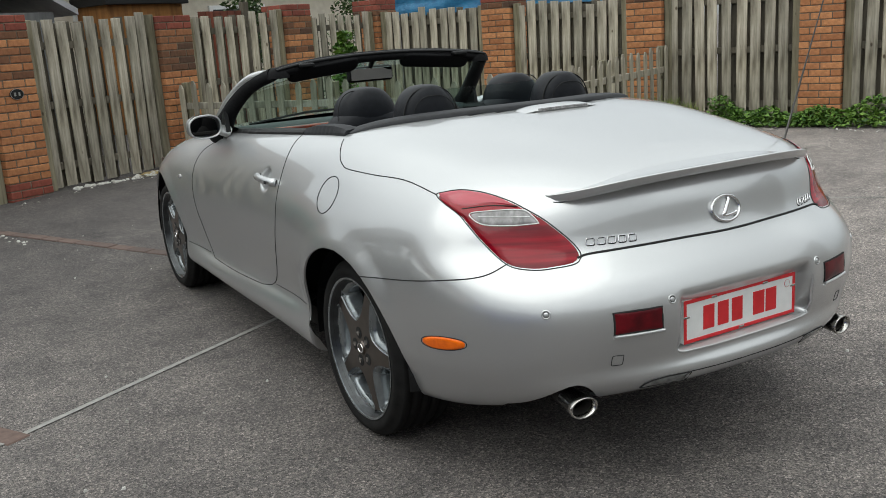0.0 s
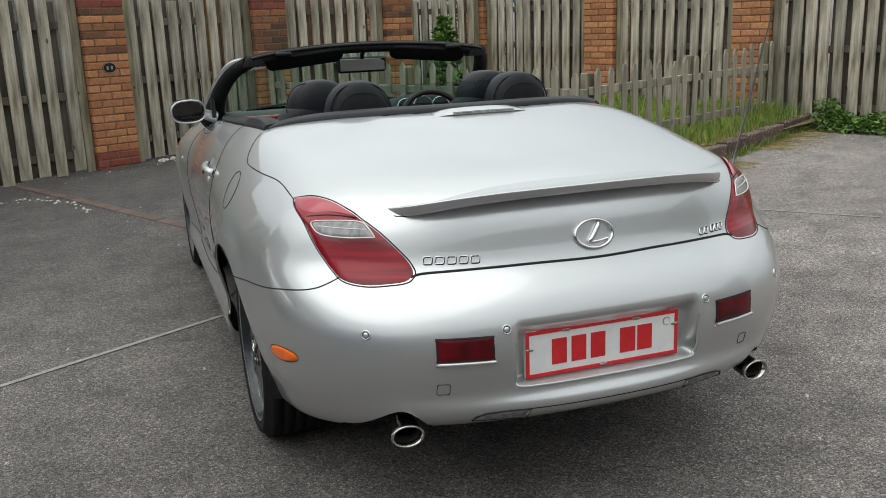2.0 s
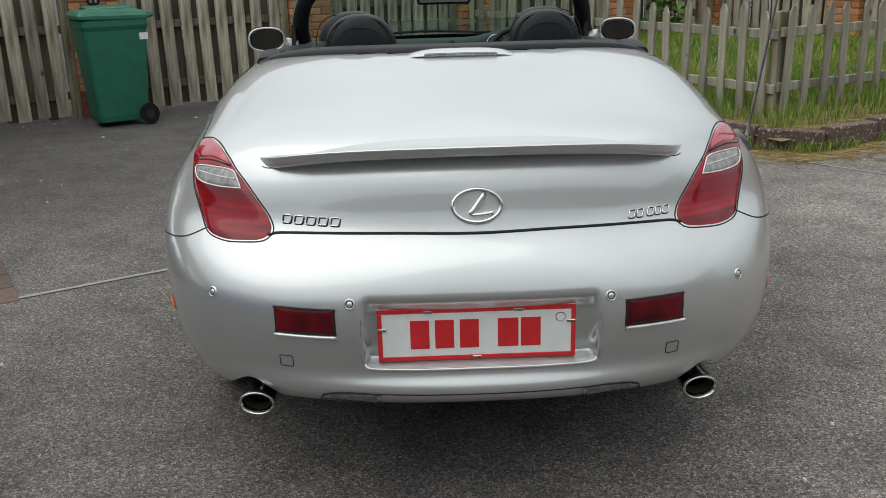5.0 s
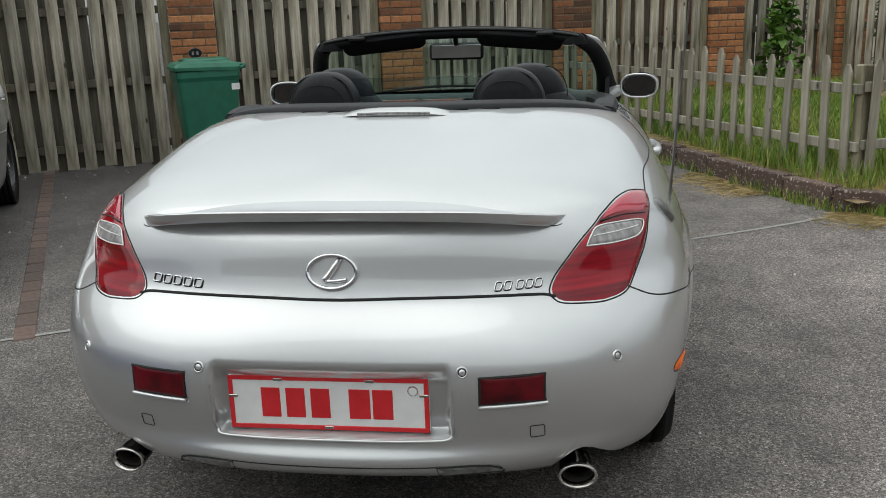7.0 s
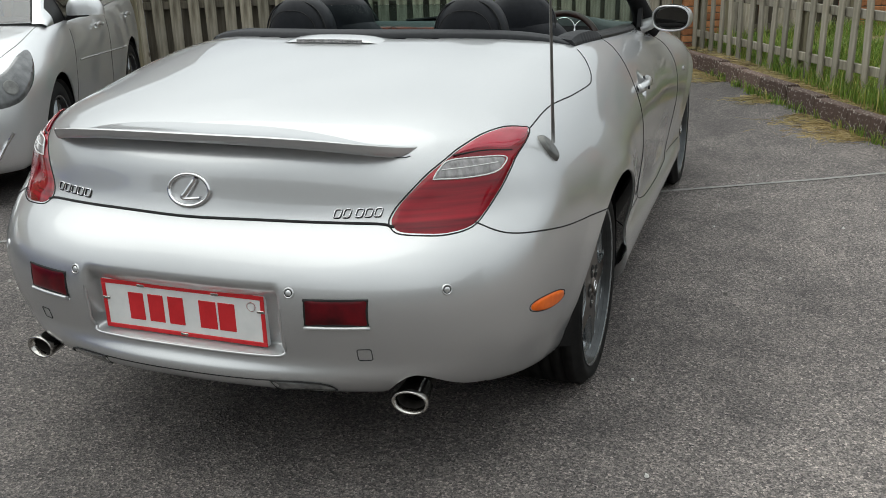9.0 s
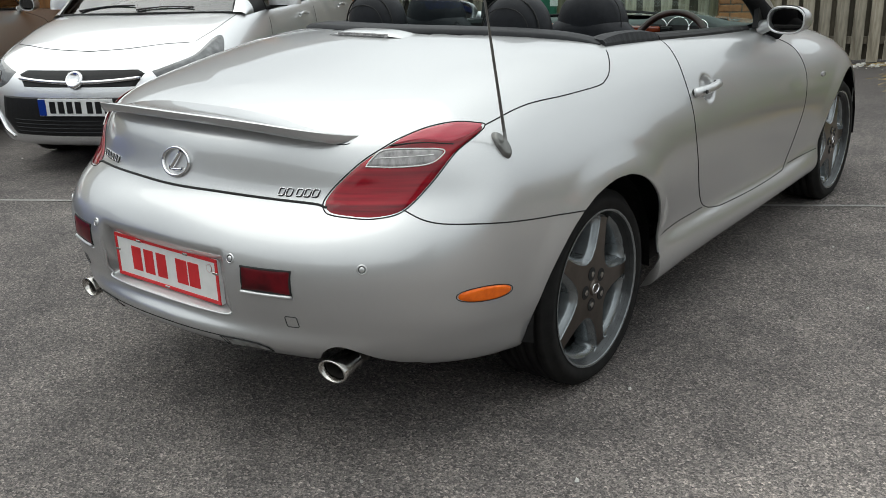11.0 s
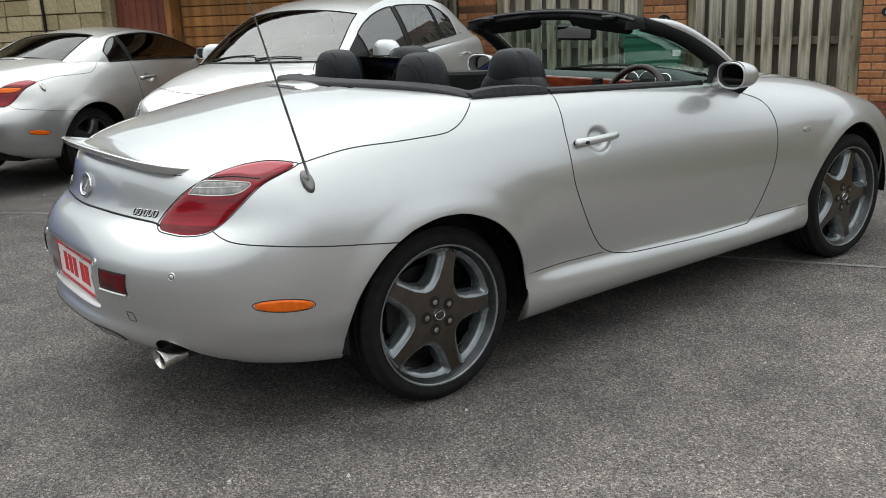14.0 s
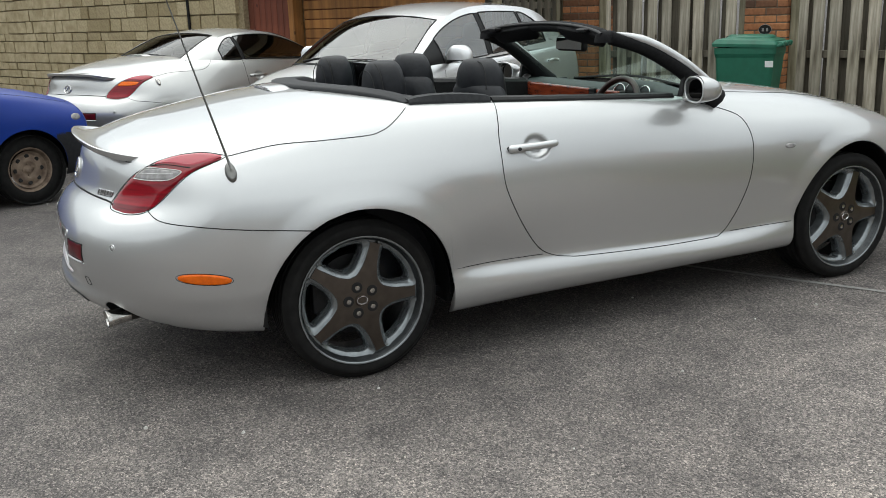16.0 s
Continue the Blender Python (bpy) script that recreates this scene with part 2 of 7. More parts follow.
WOOD = wood_material("weathered_fence_wood", (0.115, 0.098, 0.073), (0.60, 0.555, 0.47), 22.0)
POST_WOOD = wood_material("greenish_post_wood", (0.11, 0.098, 0.062), (0.34, 0.31, 0.225), 22.0)
# copy of the fence wood with the back row's shade put into its colour
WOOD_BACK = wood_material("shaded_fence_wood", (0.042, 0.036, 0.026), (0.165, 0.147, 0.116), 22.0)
PICKET_WOOD = wood_material("grey_picket_wood", (0.17, 0.152, 0.120), (0.47, 0.445, 0.38), 18.0)
BRICK = brick_material("orange_brick", (0.34, 0.135, 0.055), (0.54, 0.245, 0.105))
BRICK_RED = brick_material("red_plinth_brick", (0.18, 0.045, 0.030), (0.27, 0.070, 0.045))
BRICK_CAP = brick_material("dark_top_brick", (0.085, 0.045, 0.028), (0.30, 0.125, 0.055))
MORTAR = varied("mortar", (0.10, 0.075, 0.055), (0.18, 0.14, 0.10), 40, 0.95, 0.4)
PAVER = brick_material("red_brick_paver", (0.088, 0.063, 0.055), (0.136, 0.092, 0.078))
CONCRETE = varied("joint_concrete", (0.20, 0.20, 0.19), (0.32, 0.31, 0.29), 30, 0.9, 0.3)
KERB = brick_material("kerb_stone", (0.070, 0.044, 0.036), (0.140, 0.092, 0.076))
lichen = ramp_node(KERB, noise_node(KERB, 22.0, 3.0, coords="Generated", stretch=(0.4, 1.2, 0.5)), [(0.60, (0.0, 0.0, 0.0)), (0.66, (0.42, 0.41, 0.37))])
tint = KERB.node_tree.nodes["Principled BSDF"].inputs["Base Color"].links[0].from_socket
set_input(KERB, "Base Color", mix_node(KERB, tint, lichen, 0.9, "ADD"))
GREEN_BIN = varied("green_plastic", (0.012, 0.105, 0.062), (0.018, 0.145, 0.088), 6, 0.45, 0.05)
SOIL = varied("dry_soil", (0.12, 0.085, 0.045), (0.30, 0.22, 0.12), 14, 0.95, 0.5)


# ---- building tools ----
def empty(name, m=None, **tags):
    ob = new(name)
    ob.empty_display_size = 0.1
    if m is not None:
        ob.matrix_basis = m
    return tagged(ob, **tags)


def part(name, bm, mat, parent=None, label="", smooth=False):
    """One mesh object from a bmesh, a mesh or (verts, faces)."""
    if isinstance(bm, bpy.types.Mesh):
        me = bm
    else:
        me = bpy.data.meshes.new(name)
        if isinstance(bm, tuple):
            me.from_pydata([tuple(map(float, v)) for v in bm[0]], [], [tuple(map(int, f)) for f in bm[1]])
            me.update()
        else:
            bm.to_mesh(me)
            bm.free()
    if smooth:
        me.polygons.foreach_set("use_smooth", [True] * len(me.polygons))
    if mat is not None and not me.materials:
        me.materials.append(mat)
    ob = new(name, me)
    if parent is not None:
        ob.parent = parent
    return tagged(ob, label=label)


def grid_faces(nu, nv, wrap_u=False, wrap_v=False, flip=False):
    f = []
    for i in range(nu if wrap_u else nu - 1):
        for j in range(nv if wrap_v else nv - 1):
            a, b = i * nv + j, ((i + 1) % nu) * nv + j
            c, d = ((i + 1) % nu) * nv + (j + 1) % nv, i * nv + (j + 1) % nv
            f.append((d, c, b, a) if flip else (a, b, c, d))
    return f


def box_bm(sx, sy, sz, at=(0, 0, 0), bevel=0.0, seg=1, turn=None):
    bm = bmesh.new()
    bmesh.ops.create_cube(bm, size=1.0)
    bmesh.ops.scale(bm, vec=(sx, sy, sz), verts=bm.verts)
    if bevel:
        bmesh.ops.bevel(bm, geom=bm.edges[:], offset=bevel, segments=seg, affect="EDGES", profile=0.5)
    if turn is not None:
        bmesh.ops.transform(bm, matrix=turn, verts=bm.verts)
    bmesh.ops.translate(bm, vec=at, verts=bm.verts)
    return bm


def prism_bm(outline, depth, m=None, bevel=0.0):
    """An outline in x, z, pushed along y by depth."""
    bm = bmesh.new()
    a = [bm.verts.new((x, 0, z)) for x, z in outline]
    b = [bm.verts.new((x, depth, z)) for x, z in outline]
    bm.faces.new(a)
    bm.faces.new(b[::-1])
    n = len(a)
    for i in range(n):
        bm.faces.new((a[i], b[i], b[(i + 1) % n], a[(i + 1) % n]))
    bmesh.ops.recalc_face_normals(bm, faces=bm.faces)
    if bevel:
        bmesh.ops.bevel(bm, geom=bm.edges[:], offset=bevel, segments=1, affect="EDGES")
    if m is not None:
        bmesh.ops.transform(bm, matrix=m, verts=bm.verts)
    return bm


def lathe(profile, n=48, axis="x"):
    """A profile of (along, radius) turned round an axis."""
    v = []
    for k in range(n):
        a = 2 * math.pi * k / n
        for h, r in profile:
            p = (h, r * math.cos(a), r * math.sin(a))
            v.append(p if axis == "x" else (p[1], p[2], h) if axis == "z" else (p[1], h, p[2]))
    return v, grid_faces(n, len(profile), wrap_u=True)


def smooth_line(pts, n):
    """A Catmull-Rom curve through points, in n steps."""
    p = np.array(pts, float)
    p = np.vstack([2 * p[0] - p[1], p, 2 * p[-1] - p[-2]])
    out = []
    for s in np.linspace(0, len(pts) - 1, n):
        i = min(int(s), len(pts) - 2)
        t = s - i
        a, b, c, d = p[i], p[i + 1], p[i + 2], p[i + 3]
        out.append(0.5 * (2 * b + (c - a) * t + (2 * a - 5 * b + 4 * c - d) * t * t + (3 * b - a - 3 * c + d) * t ** 3))
    return np.array(out)


def tube(line, radius, sides=8, flat=1.0, closed=False):
    """A tube round a line; radius may be a list; flat squeezes it in height."""
    line = [Vector(p) for p in line]
    n = len(line)
    rad = [radius] * n if isinstance(radius, (int, float)) else radius
    v = []
    side = None
    for i, p in enumerate(line):
        a, b = line[(i - 1) % n if closed else max(i - 1, 0)], line[(i + 1) % n if closed else min(i + 1, n - 1)]
        d = (b - a).normalized()
        if side is None:
            side = d.cross(Vector((0, 0, 1)))
            if side.length < 1e-3:
                side = d.cross(Vector((1, 0, 0)))
        side = (side - d * side.dot(d)).normalized()
        up = side.cross(d)
        for k in range(sides):
            t = 2 * math.pi * k / sides
            v.append(p + side * (rad[i] * math.cos(t)) + up * (rad[i] * flat * math.sin(t)))
    f = grid_faces(n, sides, wrap_u=closed, wrap_v=True)
    if not closed:
        f += [tuple(range(sides))[::-1], tuple((n - 1) * sides + k for k in range(sides))]
    return v, f


def joined(*meshes):
    v, f = [], []
    for mv, mf in meshes:
        f += [tuple(i + len(v) for i in q) for q in mf]
        v += list(mv)
    return v, f


def moved(mesh, m):
    return [m @ Vector(p) for p in mesh[0]], mesh[1]


def bm_mesh(bm):
    bm.verts.index_update()
    out = [v.co.copy() for v in bm.verts], [tuple(v.index for v in f.verts) for f in bm.faces]
    bm.free()
    return out


def spline(xs, ys):
    """A natural cubic spline through a few values."""
    xs, ys = np.array(xs, float), np.array(ys, float)
    n = len(xs)
    h = np.diff(xs)
    a = np.zeros((n, n))
    r = np.zeros(n)
    a[0, 0] = a[-1, -1] = 1
    for i in range(1, n - 1):
        a[i, i - 1:i + 2] = h[i - 1], 2 * (h[i - 1] + h[i]), h[i]
        r[i] = 6 * ((ys[i + 1] - ys[i]) / h[i] - (ys[i] - ys[i - 1]) / h[i - 1])
    m = np.linalg.solve(a, r)

    def at(x):
        if x < xs[0] or x > xs[-1]:
            e = 0 if x < xs[0] else n - 1
            j = 0 if e == 0 else n - 2
            slope = (ys[j + 1] - ys[j]) / h[j] + (-h[j] * (2 * m[j] + m[j + 1]) / 6 if e == 0 else h[j] * (m[j] + 2 * m[j + 1]) / 6)
            return ys[e] + slope * (x - xs[e])
        i = int(min(max(np.searchsorted(xs, x) - 1, 0), n - 2))
        t, u = x - xs[i], xs[i + 1] - x
        return (m[i] * u ** 3 + m[i + 1] * t ** 3) / (6 * h[i]) + (ys[i] / h[i] - m[i] * h[i] / 6) * u + (ys[i + 1] / h[i] - m[i + 1] * h[i] / 6) * t

    return at


def rounded_loop(x0, x1, z0, z1, r, k=4):
    out = []
    for cx, cz, a0 in ((x1 - r, z1 - r, 0), (x0 + r, z1 - r, 90), (x0 + r, z0 + r, 180), (x1 - r, z0 + r, 270)):
        for i in range(k + 1):
            a = math.radians(a0 + 90 * i / k)
            out.append((cx + r * math.cos(a), cz + r * math.sin(a)))
    return out


def dome(cx, cy, z0, w, d, h, e=2.6, nu=28, nv=12, lean=0.0):
    """A padded half-round cushion standing on z0."""
    v = []
    for i in range(nu):
        a = 2 * math.pi * i / nu
        ca, sa = math.cos(a), math.sin(a)
        x0, y0 = math.copysign(abs(ca) ** (2 / 2.4), ca), math.copysign(abs(sa) ** (2 / 2.4), sa)
        for j in range(nv):
            t = j / (nv - 1) * math.pi / 2
            k, u = max(math.cos(t), 0.0) ** (2 / e), math.sin(t) ** (2 / e)
            v.append((cx + x0 * w / 2 * k, cy + y0 * d / 2 * (0.45 + 0.55 * k) * min(1, 3 * k) + lean * u, z0 + h * u))
    return v, grid_faces(nu, nv, wrap_u=True)


# ---- the yard: ground, fences, walls ----
YARD = pose(0, 0, 0, 0, 0, 24)


def rise(x, y):
    """The yard climbs a little towards the fence."""
    e1, e2 = 0.9135 * x + 0.4067 * y, -0.4067 * x + 0.9135 * y
    t, u, g = min(max((e2 - 1.5) / 5.0, 0.0), 1.0), min(max((e1 - 2.5) / 4.5, 0.0), 1.0), min(max((e1 - 0.1) / 2.0, 0.0), 1.0)
    # a shallow dip where the far coupe stands
    d, f = min(max((-e1 - 3.2) / 1.6, 0.0), 1.0), min(max((e2 - 0.2) / 1.4, 0.0), min(max((4.9 - e2) / 1.0, 0.0), 1.0))
    return 0.11 * t * t * (3 - 2 * t) * g * g * (3 - 2 * g) + 0.15 * u * u * (3 - 2 * u) - 0.075 * d * d * (3 - 2 * d) * f


def yard(e1, e2, z=0.0):
    p = YARD @ Vector((e1, e2, 0))
    return Vector((p.x, p.y, z + rise(p.x, p.y)))


def ground_sheet():
    near = np.arange(-14, 14.01, 0.35)
    far = [-600, -250, -100, -50, -30, -20]
    xs = np.array(far + list(near) + [-f for f in far[::-1]])
    v = [(x, y, rise(x, y)) for x in xs for y in xs]
    return v, grid_faces(len(xs), len(xs))


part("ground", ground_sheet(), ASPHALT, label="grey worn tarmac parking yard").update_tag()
tagged(bpy.data.objects["ground"], category="ground", kind="structure")


def on_ground_strip(a, b, width, lift, n=40):
    """A thin strip that lies on the ground from a to b."""
    a, b = Vector((*a, 0)), Vector((*b, 0))
    d = (b - a).normalized()
    s = Vector((-d.y, d.x, 0)) * width / 2
    v = []
    for k in range(n + 1):
        p = a.lerp(b, k / n)
        wob = 0.10 * width * noise.noise(p * 3.0)
        for q in (p - s * (1 + wob), p + s * (1 + wob)):
            v.append((q.x, q.y, rise(q.x, q.y) + lift))
    return v, grid_faces(n + 1, 2, flip=True)


tagged(part("ground_joint", on_ground_strip((-9.0, -3.23), (2.30, 3.25), 0.030, 0.004, 120), CONCRETE, label="pale filled joint line across the tarmac"), category="joint", kind="structure")

BRICK_L, BRICK_H, BRICK_D = 0.215, 0.065, 0.1025


def brick_mesh(name, sx, sy, sz, mat):
    me = bpy.data.meshes.new(name)
    box_bm(sx, sy, sz, bevel=0.005).to_mesh(me)
    me.materials.append(mat)
    return me


def brick_pillar(e1, e2, courses=22, width=0.44):
    """A square brick pillar: red plinth courses, orange shaft, dark weathered top."""
    at = yard(e1, e2)
    thing = empty("brick_pillar", Matrix.Translation((at.x, at.y, at.z if e1 > 2 else -0.04)) @ pose(0, 0, 0, 0, 0, 24), label="square orange brick fence pillar with a red brick foot", category="pillar", group="brick pillars of the fence")
    part("mortar_core", box_bm(width - 0.012, width - 0.012, courses * 0.075, (0, 0, courses * 0.0375 - 0.01)), MORTAR, thing)
    return thing


BRICK_MESHES = [brick_mesh("brick", BRICK_L, BRICK_D, BRICK_H, BRICK), brick_mesh("brick_red", BRICK_L, BRICK_D, BRICK_H, BRICK_RED), brick_mesh("brick_cap", BRICK_L, BRICK_D, BRICK_H, BRICK_CAP)]


def lay_pillar_bricks(thing, courses=22, width=0.44, red=2, cap=3, top_red=0):
    rng = random.Random(len(thing.name) + int(1000 * abs(thing.matrix_basis.translation.x)))
    half = width / 2 - BRICK_D / 2
    for c in range(courses):
        z = 0.0325 + c * 0.075
        old = c >= courses - cap and rng.random() < 0.85
        me = BRICK_MESHES[1 if c < red or c >= courses - top_red else 2 if old else 0]
        odd = c % 2
        spots = []
        if odd:
            spots += [(-0.1125, -half, 0), (0.1125, -half, 0), (-half, 0.0, 90), (half, 0.0, 90), (-0.1125, half, 0), (0.1125, half, 0)]
        else:
            spots += [(0.0, -half, 0), (0.0, half, 0), (-half, -0.1125, 90), (half, -0.1125, 90), (-half, 0.1125, 90), (half, 0.1125, 90)]
        for x, y, a in spots:
            b = new("brick", me)
            b.parent = thing
            b.matrix_basis = pose(x + rng.uniform(-0.002, 0.002), y + rng.uniform(-0.003, 0.003), z, 0, 0, a)


def slat_mesh(name, h, mat, w=0.106, point=0.0):
    me = bpy.data.meshes.new(name)
    if point:
        o = [(-w / 2, 0), (w / 2, 0), (w / 2, h - point), (0.012, h), (-0.012, h), (-w / 2, h - point)]
        bm = prism_bm(o, 0.02, bevel=0.003)
    else:
        bm = box_bm(w, 0.018, h, (0, 0.009, h / 2), bevel=0.003)
    bm.to_mesh(me)
    bm.free()
    me.materials.append(mat)
    return me


SLATS = [slat_mesh("slat", h, WOOD, 0.112) for h in (1.56, 1.585, 1.61)]
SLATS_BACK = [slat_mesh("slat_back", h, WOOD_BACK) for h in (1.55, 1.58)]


def fence_panel(a, b, face, top=1.60, seed=1, pitch=0.155, level=None):
    """Hit-and-miss panel between two yard points; face +1 or -1 turns its front. With a level its top runs level over falling ground."""
    rng = random.Random(seed)
    pa, pb = yard(*a), yard(*b)
    d = pb - pa
    length = math.hypot(d.x, d.y)
    ang = math.degrees(math.atan2(d.y, d.x))
    thing = empty("fence_panel", Matrix.Translation(pa) @ pose(0, 0, 0, 0, 0, ang), label="weathered grey close-boarded wooden fence panel", category="fence", group="fence panels between pillars")
    slope = d.z / length
    high = lambda x: slope * x if level is None else level - pa.z
    for z, f in ((0.22, lambda x: slope * x), (0.83, high), (min(1.41, top - 0.16), high)):
        if level is not None and z == 0.83:
            z = 0.73
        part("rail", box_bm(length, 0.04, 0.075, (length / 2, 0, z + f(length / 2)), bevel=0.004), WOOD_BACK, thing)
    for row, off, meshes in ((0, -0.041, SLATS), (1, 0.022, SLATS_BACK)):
        x = 0.105 + row * pitch / 2
        while x < length - 0.09:
            s = new("slat", meshes[rng.randrange(len(meshes))])
            s.parent = thing
            k = (top + high(x) - slope * x) / 1.60
            s.matrix_basis = pose(x + rng.uniform(-0.008, 0.008), off * face, 0.02 + slope * x + rng.uniform(-0.02, 0.015), 0, rng.uniform(-0.7, 0.7), 0) @ Matrix.Diagonal((rng.uniform(0.93, 1.05), 1, k, 1))
            x += pitch
    for x in (0.0, length):
        tall = top + 0.02 + high(x) - slope * x
        part("edge_post", box_bm(0.085, 0.075, tall, (x + (0.044 if x == 0 else -0.044), -0.012 * face, tall / 2 - 0.01 + slope * x), bevel=0.005), POST_WOOD, thing, "darker greenish upright")
    return thing


# pillars along the back fence and down the side fence (yard coordinates of their middles)
BACK_PILLARS = [(-2.60, 6.72), (-0.479, 6.89), (1.64, 6.90), (3.597, 6.90), (5.543, 6.90), (7.30, 6.90)]
SIDE_PILLARS = [(7.375, 4.762), (7.477, 2.766), (7.577, 0.80), (7.63, -1.15)]
pillars = [brick_pillar(e1, e2, 25 if e1 < 2 else 22) for e1, e2 in BACK_PILLARS + SIDE_PILLARS]
for i in range(len(BACK_PILLARS) - 1):
    a, b = BACK_PILLARS[i], BACK_PILLARS[i + 1]
    fence_panel((a[0] + 0.225, a[1] - 0.105), (b[0] - 0.225, b[1] - 0.105), 1, top=(1.68, 1.68, 1.66, 1.59, 1.47)[i], seed=10 + i, pitch=0.155 if i == 2 else 0.176, level=0.11 if i < 2 else None)
fence_panel((-4.6, 6.6), (-2.825, 6.62), 1, seed=30, pitch=0.176, level=0.11)
side = [BACK_PILLARS[-1]] + SIDE_PILLARS
for i in range(len(side) - 1):
    a, b = side[i], side[i + 1]
    fence_panel((a[0] - 0.105, a[1] - 0.225), (b[0] - 0.105, b[1] + 0.225), 1, top=1.46 if i < 2 else 1.54, seed=50 + i)


# ---- garden corner, kerb, pavers ----
def garden_bed():
    v, n1, n2 = [], 30, 36
    for i in range(n1):
        for j in range(n2):
            e1, e2 = 3.48 + (7.28 - 3.48) * i / (n1 - 1), 1.94 + (6.72 - 1.94) * j / (n2 - 1)
            p = yard(e1, e2)
            lump = 0.03 * noise.noise(Vector((e1 * 1.7, e2 * 1.7, 0)))
            edge = min(e1 - 3.48, e2 - 1.94, 0.3) / 0.3
            v.append((p.x, p.y, p.z + 0.09 + 0.05 * max(edge, 0) + lump * max(edge, 0)))
    return v, grid_faces(n1, n2)


tagged(part("garden_bed", garden_bed(), SOIL, label="dry earth bed with rough grass"), category="garden bed", kind="structure")

KERB_LINE = smooth_line([(3.22, 6.66, 0), (3.32, 5.4, 0), (3.39, 4.3, 0), (3.45, 3.2, 0), (3.53, 2.35, 0), (3.64, 1.99, 0), (3.92, 1.87, 0), (5.0, 1.90, 0), (6.0, 1.98, 0), (7.30, 2.10, 0)], 200)


def kerb_stone_mesh():
    o = [(-0.075, -0.06), (0.075, -0.06), (0.075, 0.150), (-0.02, 0.150), (-0.052, 0.128), (-0.058, 0.095), (-0.072, 0.080)]
    me = bpy.data.meshes.new("kerb_stone")
    bm = prism_bm(o, 0.44, pose(0, -0.22, 0), 0.006)
    bm.to_mesh(me)
    bm.free()
    me.materials.append(KERB)
    return me


kerb = empty("kerb", label="low dark brown stone kerb with pale lichen", category="kerb", kind="structure")
kerb_me = kerb_stone_mesh()
run = np.r_[0, np.cumsum(np.linalg.norm(np.diff(KERB_LINE, axis=0), axis=1))]
rng = random.Random(4)
d = 0.22
while d < run[-1]:
    i = int(np.searchsorted(run, d))
    a, b = KERB_LINE[max(i - 2, 0)], KERB_LINE[min(i + 2, len(run) - 1)]
    p = yard(KERB_LINE[i][0], KERB_LINE[i][1])
    way = YARD.to_3x3() @ Vector((b[0] - a[0], b[1] - a[1], 0))
    st = new("kerb_stone", kerb_me)
    st.parent = kerb
    turn = math.degrees(math.atan2(way.y, way.x)) - 90
    st.matrix_basis = pose(p.x, p.y, p.z + rng.uniform(-0.006, 0.006), 0, rng.uniform(-1, 1), turn + rng.uniform(-1, 1))
    d += 0.447


def paver_row(a, b):
    """A single row of brick pavers let into the tarmac."""
    a, b = Vector((*a, 0)), Vector((*b, 0))
    length = (b - a).length
    turn = math.degrees(math.atan2(b.y - a.y, b.x - a.x))
    row = empty("paver_row", label="single row of worn red brick pavers let into the tarmac", category="paving", kind="structure")
    n = int(length / 0.208)
    for k in range(n):
        p = a.lerp(b, (k + 0.5) / n)
        q = new("brick", PAVER_ME)
        q.parent = row
        q.matrix_basis = pose(p.x, p.y, rise(p.x, p.y) - 0.026 + rng.uniform(-0.0015, 0.002), 0, 0, turn + rng.uniform(-0.8, 0.8))


PAVER_ME = brick_mesh("paver", 0.202, 0.10, BRICK_H, PAVER)
paver_row((-4.66, 5.55), (-1.96, 0.76))
paver_row((-2.20, 6.55), (0.05, 2.05))
tagged(part("ground_joint", on_ground_strip((2.45, 2.95), (3.85, 1.15), 0.022, 0.004, 60), CONCRETE, label="pale filled joint line across the tarmac"), category="joint", kind="structure")


# ---- picket fence ----
PICKETS = [slat_mesh("picket", h, PICKET_WOOD, 0.072, 0.050) for h in (0.80, 0.825, 0.85)]


def picket_fence(a, b, seed, posts=3):
    rng = random.Random(seed)
    pa, pb = yard(*a), yard(*b)
    dx = pb - pa
    length = math.hypot(dx.x, dx.y)
    turn = math.degrees(math.atan2(dx.y, dx.x))
    f = empty("picket_fence", Matrix.Translation((pa.x, pa.y, pa.z + 0.09)) @ pose(0, 0, 0, 0, 0, turn), label="grey weathered low wooden picket fence with pointed tops", category="fence", group="picket fence runs")
    slope = dx.z / length
    for z in (0.22, 0.62):
        part("rail", box_bm(length, 0.03, 0.07, (length / 2, 0.018, z + slope * length / 2), 0.005, 1, None), PICKET_WOOD, f)
    for k in range(posts):
        x = length * k / (posts - 1)
        part("post", box_bm(0.075, 0.075, 0.86, (min(max(x, 0.04), length - 0.04), 0.065, 0.40 + slope * x), 0.008), POST_WOOD, f, "darker square post")
    x = 0.05
    while x < length:
        s = new("picket", PICKETS[rng.randrange(3)])
        s.parent = f
        s.matrix_basis = pose(x, -0.02 + rng.uniform(-0.003, 0.003), 0.02 + slope * x + rng.uniform(-0.015, 0.015), rng.uniform(-1, 1), rng.uniform(-1.6, 1.6), 0)
        x += 0.203
    return f


picket_fence((3.45, 6.56), (3.80, 2.38), 3)
picket_fence((3.84, 2.35), (7.22, 2.46), 5)


